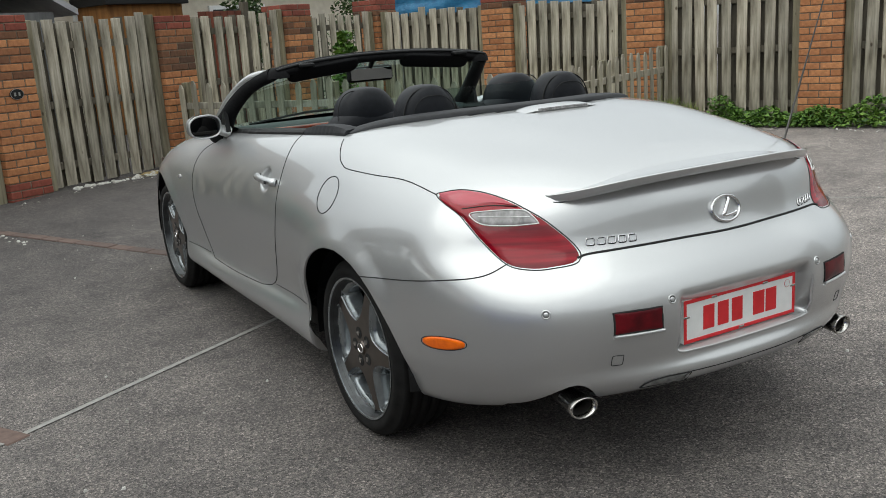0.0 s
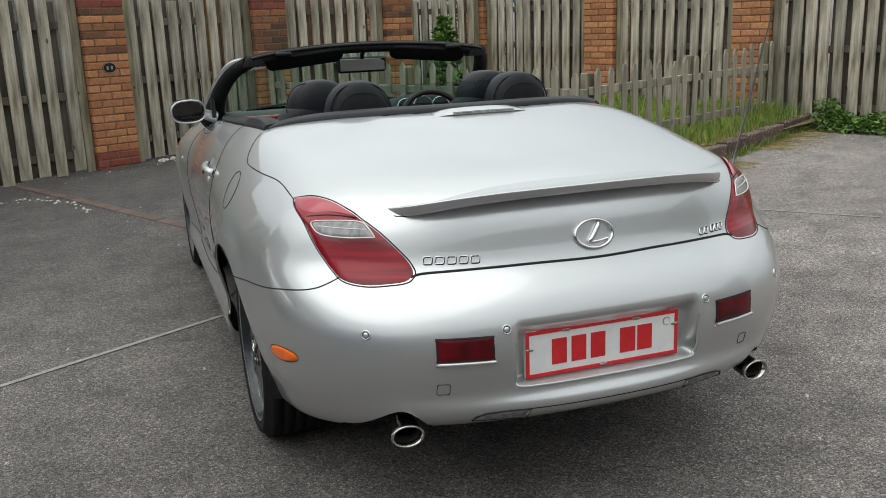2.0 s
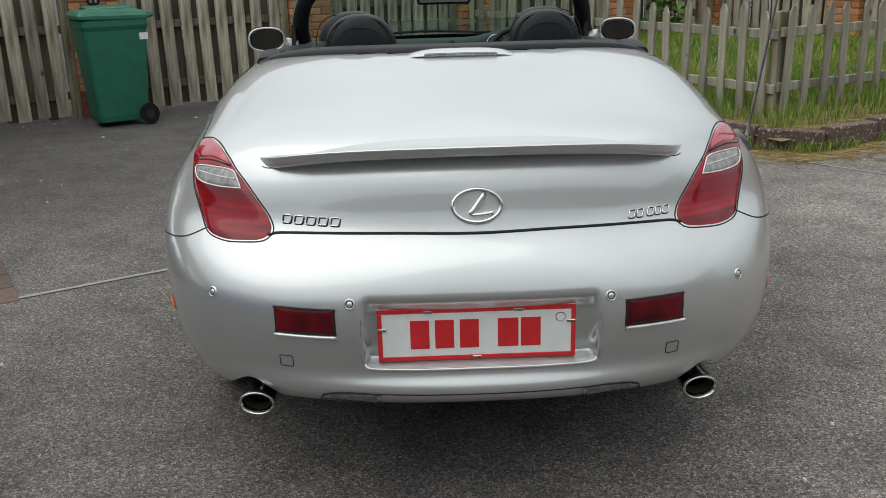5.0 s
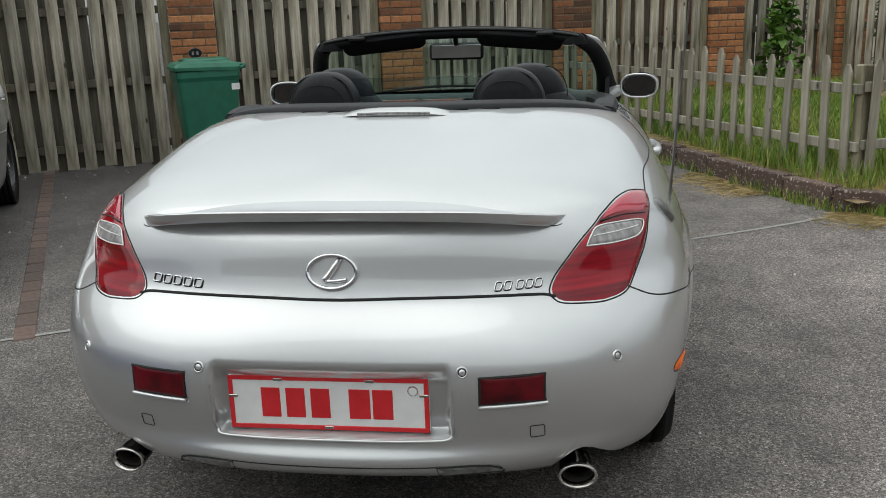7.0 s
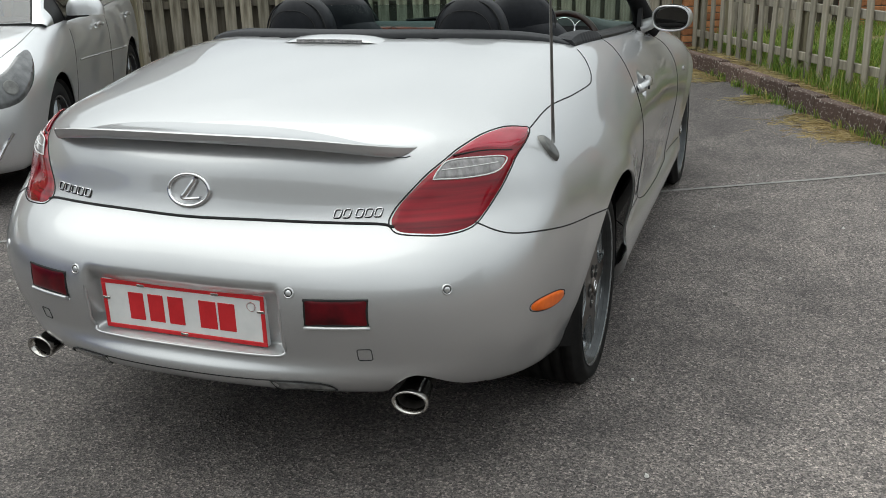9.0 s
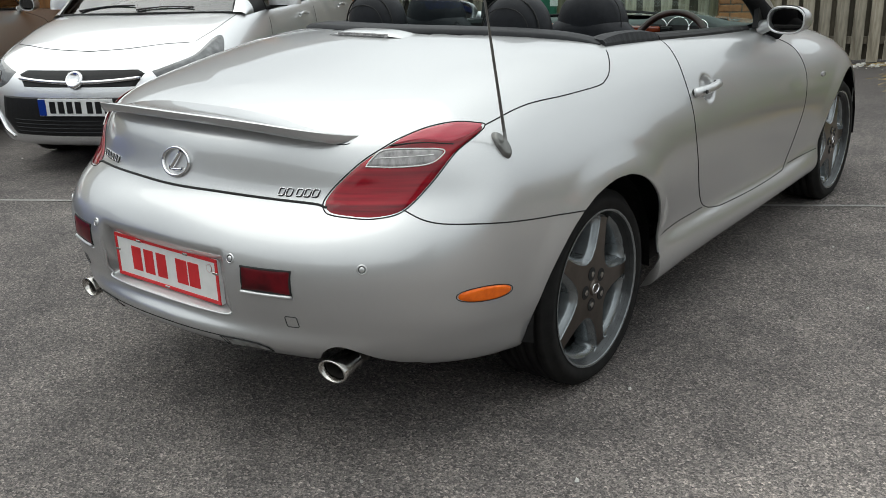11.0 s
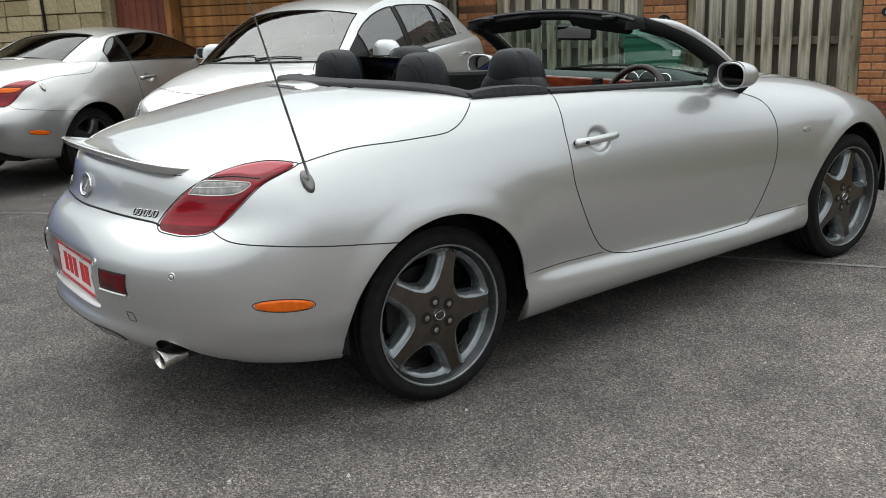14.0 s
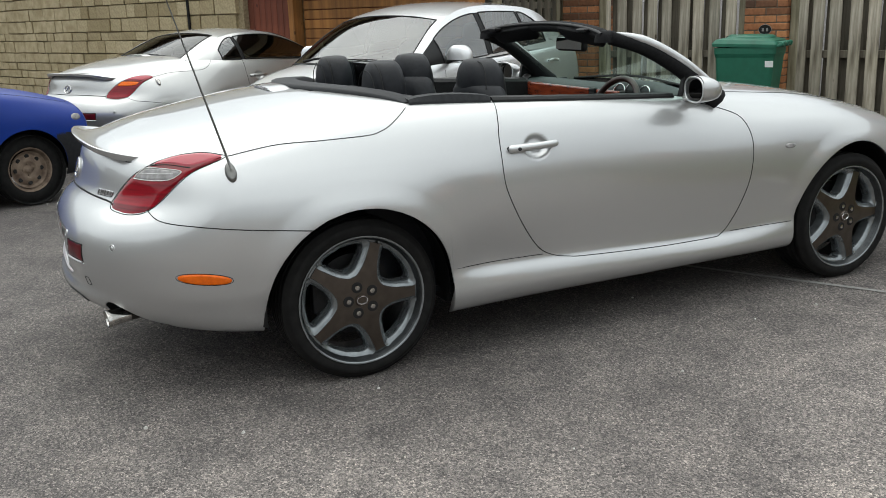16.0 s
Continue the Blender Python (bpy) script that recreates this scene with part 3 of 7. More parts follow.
# ---- plants ----
def blades(spots, seed, h0, h1, w, lean):
    rng = random.Random(seed)
    v, f = [], []
    for x, y, z, k in spots:
        a, h = rng.uniform(0, 6.28), rng.uniform(h0, h1) * k
        dx, dy = math.cos(a) * w, math.sin(a) * w
        b = rng.uniform(0, 6.28)
        lx, ly = math.cos(b) * h * lean * rng.random(), math.sin(b) * h * lean * rng.random()
        i = len(v)
        v += [(x - dx, y - dy, z - 0.01), (x + dx, y + dy, z - 0.01), (x + dx * 0.7 + lx * 0.35, y + dy * 0.7 + ly * 0.35, z + h * 0.6), (x - dx * 0.7 + lx * 0.35, y - dy * 0.7 + ly * 0.35, z + h * 0.6), (x + lx, y + ly, z + h)]
        f += [(i, i + 1, i + 2, i + 3), (i + 3, i + 2, i + 4)]
    return v, f


def leaf_cloud(spots, seed, size):
    rng = random.Random(seed)
    v, f = [], []
    for x, y, z in spots:
        s = size * rng.uniform(0.5, 1.2)
        m = Euler((rng.uniform(-0.9, 0.9), rng.uniform(-0.9, 0.9), rng.uniform(0, 6.28))).to_matrix()
        i = len(v)
        for p in ((0, -s, 0), (s * 0.62, -s * 0.15, s * 0.12), (0, s, -s * 0.1), (-s * 0.62, -s * 0.15, s * 0.12)):
            v.append(Vector((x, y, z)) + m @ Vector(p))
        f += [(i, i + 1, i + 2), (i, i + 2, i + 3)]
    return v, f


def foliage_material(name, dark, light, dry=None):
    m = material(name, light, 0.6)
    r = random_node(m, True)
    stops = [(0.0, dark), (0.75, light)] + ([(0.97, dry)] if dry else [])
    c = ramp_node(m, r, stops)
    set_input(m, "Base Color", mix_node(m, c, ramp_node(m, noise_node(m, 1.3, 3.0), [(0.35, (0.8, 0.85, 0.7)), (0.65, (1.1, 1.05, 0.9))]), 1.0, "MULTIPLY"))
    return m


GRASS = foliage_material("rough_grass", (0.065, 0.135, 0.016), (0.22, 0.33, 0.05), (0.38, 0.33, 0.11))
STRAW = foliage_material("dry_straw", (0.22, 0.16, 0.07), (0.42, 0.33, 0.17))
LEAVES = foliage_material("green_leaves", (0.030, 0.085, 0.012), (0.125, 0.235, 0.035))
LEAVES_DARK = foliage_material("dark_green_leaves", (0.018, 0.045, 0.010), (0.05, 0.10, 0.02))

rng = random.Random(11)
spots = []
while len(spots) < 42000:
    e1, e2 = rng.uniform(3.54, 7.2), rng.uniform(2.0, 6.62)
    n = noise.noise(Vector((e1 * 1.1, e2 * 1.1, 3.0)))
    near = min(e1 - 3.54, e2 - 2.0)
    if n < -0.45 and near > 0.25 or rng.random() < 0.1:
        continue
    if near < 0.25 and e2 < 2.9 and rng.random() < 0.5:
        continue
    p = yard(e1, e2)
    spots.append((p.x, p.y, p.z + 0.12, 0.55 + 0.75 * max(0, n + 0.35)))
tagged(part("grass", blades(spots, 1, 0.06, 0.23, 0.0038, 0.8), GRASS, label="rough uncut green grass behind the kerb"), category="grass", kind="stuff")
spots = []
for k in range(11000):
    i = rng.randrange(len(KERB_LINE))
    side_off = rng.choice((-1, -1, -1, 1)) * (0.06 + abs(rng.gauss(0, 0.16)))
    if side_off < 0 and noise.noise(Vector((run[i] * 1.3, 2.0, 0))) < -0.05:
        continue
    a, b = KERB_LINE[max(i - 2, 0)], KERB_LINE[min(i + 2, len(run) - 1)]
    w = Vector((b[0] - a[0], b[1] - a[1], 0)).normalized()
    p = yard(KERB_LINE[i][0] - w.y * side_off, KERB_LINE[i][1] + w.x * side_off)
    spots.append((p.x, p.y, p.z + (0.004 if side_off < 0 else 0.13), 0.6))
v, f = [], []
for x, y, z, k in spots:
    a, ln = rng.uniform(0, 6.28), rng.uniform(0.03, 0.12)
    i = len(v)
    dx, dy = math.cos(a) * ln, math.sin(a) * ln
    v += [(x - dx, y - dy, z), (x - dx - dy * 0.025, y - dy + dx * 0.025, z + 0.004), (x + dx, y + dy, z + rng.uniform(0.002, 0.02))]
    f.append((i, i + 1, i + 2))
tagged(part("straw", (v, f), STRAW, label="dry straw litter along the kerb"), category="straw", kind="stuff")
spots = []
for k in range(80):
    i = rng.randrange(20, len(KERB_LINE) - 5)
    a, b = KERB_LINE[i - 2], KERB_LINE[i + 2]
    w = Vector((b[0] - a[0], b[1] - a[1], 0)).normalized()
    p = yard(KERB_LINE[i][0] + w.y * 0.09, KERB_LINE[i][1] - w.x * 0.09)
    for q in range(24):
        spots.append((p.x + rng.gauss(0, 0.03), p.y + rng.gauss(0, 0.03), p.z, 0.5))
tagged(part("kerb_weeds", blades(spots, 2, 0.05, 0.22, 0.004, 0.9), GRASS, label="tufts of weeds at the kerb foot"), category="weeds", kind="stuff")

spots = []
for k in range(5200):
    e2 = rng.uniform(-1.2, 1.95)
    hgt = 0.19 + 0.24 * noise.noise(Vector((e2 * 2.4, 5.0, 0)))
    if hgt < 0.10 and rng.random() < 0.6:
        continue
    t = rng.random()
    p = yard(7.36 - rng.uniform(0.0, 0.36) * (1 - 0.5 * t), e2)
    spots.append((p.x, p.y, p.z + 0.02 + hgt * t))
tagged(part("weed_bank", leaf_cloud(spots, 3, 0.030), LEAVES, label="leafy green weeds along the fence foot"), category="weeds", kind="stuff")
spots = []
for k in range(340):
    a = rng.uniform(0, 6.28)
    t = rng.random()
    r = 0.40 * (1 - 0.72 * t) * rng.random() ** 0.5
    p = yard(6.15 + r * math.cos(a), 6.48 + 0.5 * r * math.sin(a))
    spots.append((p.x, p.y, p.z + 0.25 + 0.98 * t))
shrub = tagged(part("garden_shrub", leaf_cloud(spots, 4, 0.075), LEAVES, label="broad-leaved green shrub against the fence"), category="shrub")
p = yard(6.15, 6.48)
part("stem", tube([(p.x, p.y, p.z + 0.05), (p.x + 0.02, p.y, p.z + 0.6), (p.x - 0.02, p.y, p.z + 1.1)], [0.02, 0.014, 0.006], 6), WOOD_BACK, shrub)


# ---- wheelie bin ----
def wheelie_bin():
    at = yard(-0.42, 6.18)
    b = empty("wheelie_bin", Matrix.Translation(at) @ pose(0, 0, 0, 0, 0, 24 - 90 + 8) @ Matrix.Diagonal((0.83, 0.84, 0.99, 1.0)), label="green plastic wheelie bin with a closed lid", category="bin")
    v = []
    for z, w, d0, d1 in ((0.05, 0.215, -0.26, 0.24), (0.10, 0.225, -0.275, 0.26), (0.86, 0.268, -0.335, 0.335), (0.90, 0.285, -0.35, 0.35), (0.955, 0.285, -0.35, 0.35)):
        loop = rounded_loop(-w, w, d0, d1, 0.05, 5)
        v += [(x, y, z) for x, y in loop]
    n = len(v) // 5
    f = grid_faces(5, n, wrap_v=True, flip=True) + [tuple(range(n))]
    part("body", (v, f), GREEN_BIN, b, "tapered green bin body")
    v = []
    for z, w, d0, d1 in ((0.955, 0.295, -0.375, 0.36), (0.985, 0.295, -0.375, 0.36), (1.02, 0.265, -0.34, 0.34), (1.045, 0.17, -0.22, 0.24), (1.050, 0.05, -0.06, 0.08)):
        loop = rounded_loop(-w, w, d0, d1, min(0.05, w * 0.4), 5)
        v += [(x, y, z + 0.02 * (0.3 - y)) for x, y in loop]
    f = grid_faces(5, n, wrap_v=True, flip=True) + [tuple(range(4 * n, 5 * n))[::-1], tuple(range(n))]
    part("lid", (v, f), GREEN_BIN, b, "domed green lid")
    part("lid_ridge", dome(0, 0.02, 1.035, 0.40, 0.52, 0.040, 3.0), GREEN_BIN, b, smooth=True)
    part("lid_grip", dome(0, -0.19, 1.045, 0.26, 0.12, 0.030, 2.4), GREEN_BIN, b, smooth=True)
    part("grip_recess", box_bm(0.17, 0.035, 0.022, (0, -0.245, 1.048), 0.008, 2), SEAM, b)
    for x in (-0.17, 0.0, 0.17):
        part("hinge", box_bm(0.06, 0.09, 0.05, (x, 0.385, 0.985), 0.012, 2), GREEN_BIN, b)
    part("handle", tube([(-0.24, 0.36, 0.97), (-0.24, 0.41, 0.985), (0.24, 0.41, 0.985), (0.24, 0.36, 0.97)], 0.016, 8), GREEN_BIN, b)
    part("axle", tube([(-0.26, 0.25, 0.10), (0.26, 0.25, 0.10)], 0.012, 8), STEEL, b)
    for s in (1, -1):
        w = part("wheel", moved(lathe([(-0.025, 0.03), (-0.025, 0.098), (0.025, 0.098), (0.025, 0.03)], 28), Matrix.Translation((s * 0.275, 0.25, 0.10))), RUBBER, b, "black plastic wheel")
        part("wheel_hub", moved(lathe([(-0.028, 0.0005), (-0.028, 0.045), (0.028, 0.045), (0.028, 0.0005)], 20), Matrix.Translation((s * 0.275, 0.25, 0.10))), GREY_TRIM, w)
    part("sticker", box_bm(0.004, 0.09, 0.06, (0.0, 0, 0)), WHITE_PLATE, b, "small white sticker").matrix_basis = pose(0.264, 0.285, 0.80, 0, 4, 0)


wheelie_bin()


def house_sign(e1, z, face=6.668):
    p = yard(e1, face)
    s = empty("house_sign", Matrix.Translation((p.x, p.y, z)) @ pose(0, 0, 0, 0, 0, 24), label="small oval black sign with a pale rim on brick", category="sign", group="oval signs on pillars")
    v, f = lathe([(0.0, 0.0005), (0.0, 0.050), (0.012, 0.052)], 32, "y")
    part("plaque", ([(x * 1.35, y, q) for x, y, q in v], f), BLACK_TRIM, s)
    part("rim", tube([(0.066 * math.cos(a), -0.001, 0.049 * math.sin(a)) for a in np.linspace(0, 6.2832, 33)[:-1]], 0.0022, 6, closed=True), CONCRETE, s)
    for x in (-0.022, 0.022):
        part("bar", box_bm(0.020, 0.003, 0.034, (x, -0.002, 0), 0.001), CONCRETE, s)


house_sign(1.645, 1.095)
house_sign(-0.477, 1.088)


# ---- garage and stone house ----
BROWN_BOARD = wood_material("orange_brown_door_board", (0.16, 0.066, 0.016), (0.36, 0.160, 0.042), 10)
RED_BOARD = wood_material("red_brown_board", (0.10, 0.026, 0.014), (0.20, 0.055, 0.028), 10)
STONE = brick_material("buff_stone", (0.32, 0.255, 0.140), (0.52, 0.435, 0.275))
STONE_REST = varied("buff_stone_far", (0.32, 0.255, 0.140), (0.51, 0.425, 0.27), 7, 0.85, 0.3)
STONE_MORTAR = varied("stone_mortar", (0.22, 0.175, 0.10), (0.36, 0.29, 0.18), 30, 0.95, 0.4)
ROOF_TILE = varied("brown_roof_tiles", (0.06, 0.04, 0.03), (0.13, 0.09, 0.07), 12, 0.85, 0.4)
CREAM = varied("cream_render", (0.52, 0.47, 0.38), (0.62, 0.57, 0.47), 8, 0.9, 0.2)

GARAGE_E2 = 4.95
house = empty("stone_house", YARD.copy(), label="buff stone house with a brown wooden garage door", category="house")
part("wall", box_bm(10.2, 0.30, 2.9, (-11.9, GARAGE_E2 + 0.17, 1.45)), STONE_MORTAR, house, "buff stone wall")
part("garage_wall", box_bm(3.9, 0.30, 0.5, (-4.80, GARAGE_E2 + 0.17, 2.45)), STONE_MORTAR, house)
fence_panel((-2.84, GARAGE_E2 + 0.3), (-2.86, 6.48), -1, seed=77)
gd = part("garage_door", box_bm(2.80, 0.05, 2.15, (-4.37, GARAGE_E2 + 0.20, 1.08)), RED_BOARD, house, "orange-brown boarded garage door")
plank = brick_mesh("plank", 2.78, 0.03, 0.105, BROWN_BOARD)
for k in range(18):
    b = new("board", plank)
    b.parent = gd
    b.matrix_basis = pose(-4.37, GARAGE_E2 + 0.165, 0.13 + 0.115 * k)
part("door_frame", joined(bm_mesh(box_bm(0.10, 0.16, 2.3, (-5.85, GARAGE_E2 + 0.10, 1.15), 0.005)), bm_mesh(box_bm(0.10, 0.16, 2.3, (-2.93, GARAGE_E2 + 0.10, 1.15), 0.005)), bm_mesh(box_bm(2.82, 0.16, 0.12, (-4.39, GARAGE_E2 + 0.10, 2.26), 0.005))), BROWN_BOARD, house, "brown door frame")
upright = brick_mesh("upright_board", 0.115, 0.03, 2.5, RED_BOARD)
side_panel = part("side_panel", box_bm(0.92, 0.06, 2.6, (-6.35, GARAGE_E2 + 0.16, 1.3)), RED_BOARD, house, "red-brown upright boards beside the garage")
for k in range(8):
    b = new("board", upright)
    b.parent = side_panel
    b.matrix_basis = pose(-6.745 + 0.118 * k, GARAGE_E2 + 0.115, 1.27)
part("gable_wall", box_bm(0.30, 6.0, 2.9, (-6.65, GARAGE_E2 + 3.32, 1.45)), STONE_MORTAR, house)


def pitched_roof(x0, x1, eaves, ridge, name):
    v = []
    for x in (x0, x1):
        v += [(x, GARAGE_E2 - 0.35, eaves), (x, GARAGE_E2 + 3.2, ridge), (x, GARAGE_E2 + 6.6, eaves), (x, GARAGE_E2 + 6.6, eaves - 0.12), (x, GARAGE_E2 - 0.35, eaves - 0.12)]
    part(name, (v, grid_faces(2, 5, wrap_v=True) + [(4, 3, 2, 1, 0), (5, 6, 7, 8, 9)]), ROOF_TILE, house, "brown tiled roof")


pitched_roof(-17.3, -6.2, 2.95, 4.3, "roof")
pitched_roof(-6.18, -2.7, 2.60, 3.6, "garage_roof")
part("downpipe", tube([(-7.95, GARAGE_E2 - 0.05, 0.05), (-7.95, GARAGE_E2 - 0.05, 2.5)], 0.02, 10), BLACK_TRIM, house, "black downpipe")

rng = random.Random(21)
STONE_SIZES = [(l, h) for l in (0.22, 0.30, 0.38, 0.48) for h in (0.12, 0.15, 0.185)]
stone_meshes = [brick_mesh("stone", l, 0.08, h, STONE) for l, h in STONE_SIZES]
z, count, far_v, far_f = 0.05, 0, [], []
wall_ob = [c for c in house.children if c.name.startswith("wall")][0]
while z < 2.75:
    hi = rng.randrange(3)
    h = (0.12, 0.15, 0.185)[hi]
    x = -6.84 - rng.uniform(0, 0.1)
    while x > -16.9:
        li = rng.randrange(4)
        l = (0.22, 0.30, 0.38, 0.48)[li]
        m = pose(x - l / 2, GARAGE_E2 + 0.01 + rng.uniform(-0.012, 0.010), z + h / 2 + rng.uniform(-0.003, 0.003), rng.uniform(-2.5, 2.5), rng.uniform(-1.1, 1.1), rng.uniform(-2, 2))
        if 0.55 < z < 2.3 and x > -11.0 and count < 300:
            b = new("stone", stone_meshes[li * 3 + hi])
            b.parent = wall_ob
            b.matrix_basis = m
            count += 1
        else:
            i = len(far_v)
            far_v += [m @ q.co for q in stone_meshes[li * 3 + hi].vertices]
            far_f += [tuple(i + k for k in q.vertices) for q in stone_meshes[li * 3 + hi].polygons]
        x -= l + 0.014
    z += h + 0.014
rest = part("stonework", (far_v, far_f), STONE_REST, wall_ob, "rest of the buff stonework")
tagged(rest, label="rest of the buff stonework", kind="stuff")


GREY_RENDER = varied("grey_render", (0.20, 0.19, 0.18), (0.30, 0.29, 0.27), 3, 0.95, 0.2)
# ---- unseen plain walls added behind the camera to close the place and dim reflections ----
def blocker_wall(name, a, b, height):
    a, b = Vector((*a, 0)), Vector((*b, 0))
    turn = math.degrees(math.atan2(b.y - a.y, b.x - a.x))
    mid = (a + b) / 2
    w = part(name, box_bm((b - a).length, 0.25, height, (0, 0, height / 2)), GREY_RENDER, label="plain unseen wall added to block low light")
    w.matrix_basis = pose(mid.x, mid.y, -0.1, 0, 0, turn)
    tagged(w, label="plain unseen wall added to block low light", category="wall", kind="structure")


blocker_wall("wall_south", (-14.0, -14.0), (15.0, -10.5), 4.6)
blocker_wall("wall_west", (-18.6, -2.4), (-14.0, -14.0), 2.6)
blocker_wall("wall_east", (10.4, -3.5), (15.0, -10.5), 4.6)


# ---- what shows over the fence ----
def shed():
    s = empty("garden_shed", YARD @ pose(10.4, 6.15, 0.05, 0, 0, -90), label="shed roof under a corrugated sheet and blue tarpaulin", category="shed")
    part("wall", box_bm(3.6, 2.2, 1.9, (0, 0, 0.95)), WOOD_BACK, s)
    v, n = [], 90
    for k in range(n):
        x = -2.25 + 4.5 * k / (n - 1)
        for y, z in ((-1.35, 1.92), (1.35, 2.25)):
            v.append((x, y, z + 0.018 * math.sin(x * 42)))
    part("corrugated_roof", (v, grid_faces(n, 2, flip=True)), SHEET, s, "grey corrugated roof sheet", smooth=True)
    v, n = [], 40
    for i in range(n):
        for j in range(8):
            x, t = -2.25 + 4.5 * i / (n - 1), j / 7
            wob = 0.05 * noise.noise(Vector((x * 2.2, t * 2, 1)))
            v.append((x, -1.38 - 0.03 * t + wob, 1.93 - 0.30 * t + 0.06 * noise.noise(Vector((x * 1.6, 4, 0))) * t))
    part("tarpaulin", (v, grid_faces(n, 8)), TARP, s, "crumpled blue tarpaulin", smooth=True)


TARP = varied("blue_tarpaulin", (0.01, 0.09, 0.20), (0.03, 0.19, 0.36), 7, 0.45, 0.5, distance=0.03)
GREY_BOARD = wood_material("grey_blue_board", (0.13, 0.14, 0.15), (0.26, 0.27, 0.29), 12)
SHEET = varied("grey_roof_sheet", (0.24, 0.24, 0.25), (0.36, 0.36, 0.37), 6, 0.6)
shed()
far_house = empty("neighbour_house", YARD @ pose(7.0, 13.5, 0.1), label="cream rendered bungalow behind the fence", category="house")
part("wall", box_bm(11.0, 5.0, 2.6, (-1.0, 0, 1.3)), CREAM, far_house)
v = []
for x in (-6.9, 4.9):
    v += [(x, -2.9, 2.55), (x, 0, 4.4), (x, 2.9, 2.55)]
part("roof", (v, [(0, 3, 4, 1), (1, 4, 5, 2), (0, 1, 2), (3, 5, 4), (0, 2, 5, 3)]), ROOF_TILE, far_house, "brown tiled roof")
for x in (-3.8, -1.2, 1.4):
    w = part("window", box_bm(1.3, 0.06, 1.0, (x, -2.52, 1.5)), WHITE_PLATE, far_house)
    part("pane", box_bm(1.16, 0.03, 0.86, (x, -2.545, 1.5)), GREY_TRIM, w)
wood_store = empty("timber_lean_to", YARD @ pose(5.88, 10.95, 0.13), label="orange-brown timber lean-to with a dark flat roof", category="shed")
part("wall", box_bm(1.36, 1.5, 1.97, (0, 0, 0.985)), BROWN_BOARD, wood_store)
part("roof", box_bm(1.5, 1.7, 0.16, (0, 0, 2.05), 0.01), BLACK_TRIM, wood_store, "dark felt roof")
small_shed = empty("grey_shed", YARD @ pose(2.5, 9.8, 0.11), label="small grey-blue boarded shed with a felt roof", category="shed")
part("wall", box_bm(2.2, 1.6, 1.85, (0, 0, 0.925)), GREY_BOARD, small_shed)
roof = []
for y in (-0.95, 0.95):
    roof += [(-1.35, y, 1.80), (0, y, 2.55), (1.35, y, 1.80), (1.35, y, 1.88), (0, y, 2.63), (-1.35, y, 1.88)]
part("roof", (roof, grid_faces(2, 6, wrap_v=True) + [tuple(range(6)), tuple(range(11, 5, -1))]), SHEET, small_shed, "grey felt roof")
gate = empty("garden_gate", YARD @ pose(5.85, 8.5, 0.11), label="dark brown wooden gate behind the fence", category="gate")
for k in range(6):
    part("board", box_bm(0.125, 0.025, 1.76, (-0.34 + 0.13 * k, 0, 0.90), 0.004), RED_BOARD, gate)
part("post", box_bm(0.10, 0.10, 1.90, (0.44, 0, 0.95), 0.006), WOOD_BACK, gate)
BLOOM = foliage_material("white_petals", (0.62, 0.62, 0.58), (0.8, 0.8, 0.76))
rng = random.Random(9)
for e1, e2, h, r in ((6.95, 9.2, 2.1, 0.55), (8.15, 7.9, 2.0, 0.80)):
    spots = []
    for k in range(2600):
        a, t = rng.uniform(0, 6.28), rng.random() ** 0.6
        q = r * (0.75 + 0.35 * noise.noise(Vector((a * 1.2, t * 3, e1)))) * rng.random() ** 0.4 * (1.1 - 0.5 * t)
        p = yard(e1 + q * math.cos(a), e2 + q * math.sin(a))
        spots.append((p.x, p.y, p.z + 0.15 + h * t))
    bush = tagged(part("garden_bush", leaf_cloud(spots, 5, 0.04), LEAVES_DARK, label="dense green bush behind the fence"), category="bush")
    blooms = [q for q in rng.sample(spots, 90) if q[2] > 1.3]
    tagged(part("flowers", leaf_cloud(blooms, 6, 0.05), BLOOM, bush), label="white flowers", kind="stuff")
    p = yard(e1, e2)
    part("trunk", tube([(p.x, p.y, p.z - 0.02), (p.x + 0.03, p.y, p.z + h * 0.5), (p.x, p.y, p.z + h * 0.9)], [0.05, 0.035, 0.015], 7), WOOD_BACK, bush)


# ---- pebbles and twigs on the tarmac ----
def pebbles(n, seed):
    rng = random.Random(seed)
    v, f = [], []
    for k in range(n):
        if k % 3:
            e1, e2 = rng.uniform(-6.0, 7.0), rng.uniform(-6.0, 5.8)
        else:
            e1, e2 = (rng.uniform(-4.3, 3.2), 6.52 - abs(rng.gauss(0, 0.12))) if k % 2 else (7.0 - abs(rng.gauss(0, 0.15)), rng.uniform(-1.0, 1.8))
        p = yard(e1, e2)
        r = rng.uniform(0.004, 0.010) * (1.6 if k % 11 == 0 else 1)
        i = len(v)
        for q in range(6):
            a = q * math.pi / 3
            w = r * rng.uniform(0.7, 1.2)
            v.append((p.x + w * math.cos(a), p.y + w * math.sin(a), p.z - 0.001))
        for q in range(6):
            a = q * math.pi / 3 + 0.3
            w = r * rng.uniform(0.4, 0.75)
            v.append((p.x + w * math.cos(a), p.y + w * math.sin(a), p.z + r * rng.uniform(0.6, 1.0)))
        f += [(i + q, i + (q + 1) % 6, i + 6 + (q + 1) % 6, i + 6 + q) for q in range(6)] + [tuple(range(i + 6, i + 12))]
    return v, f


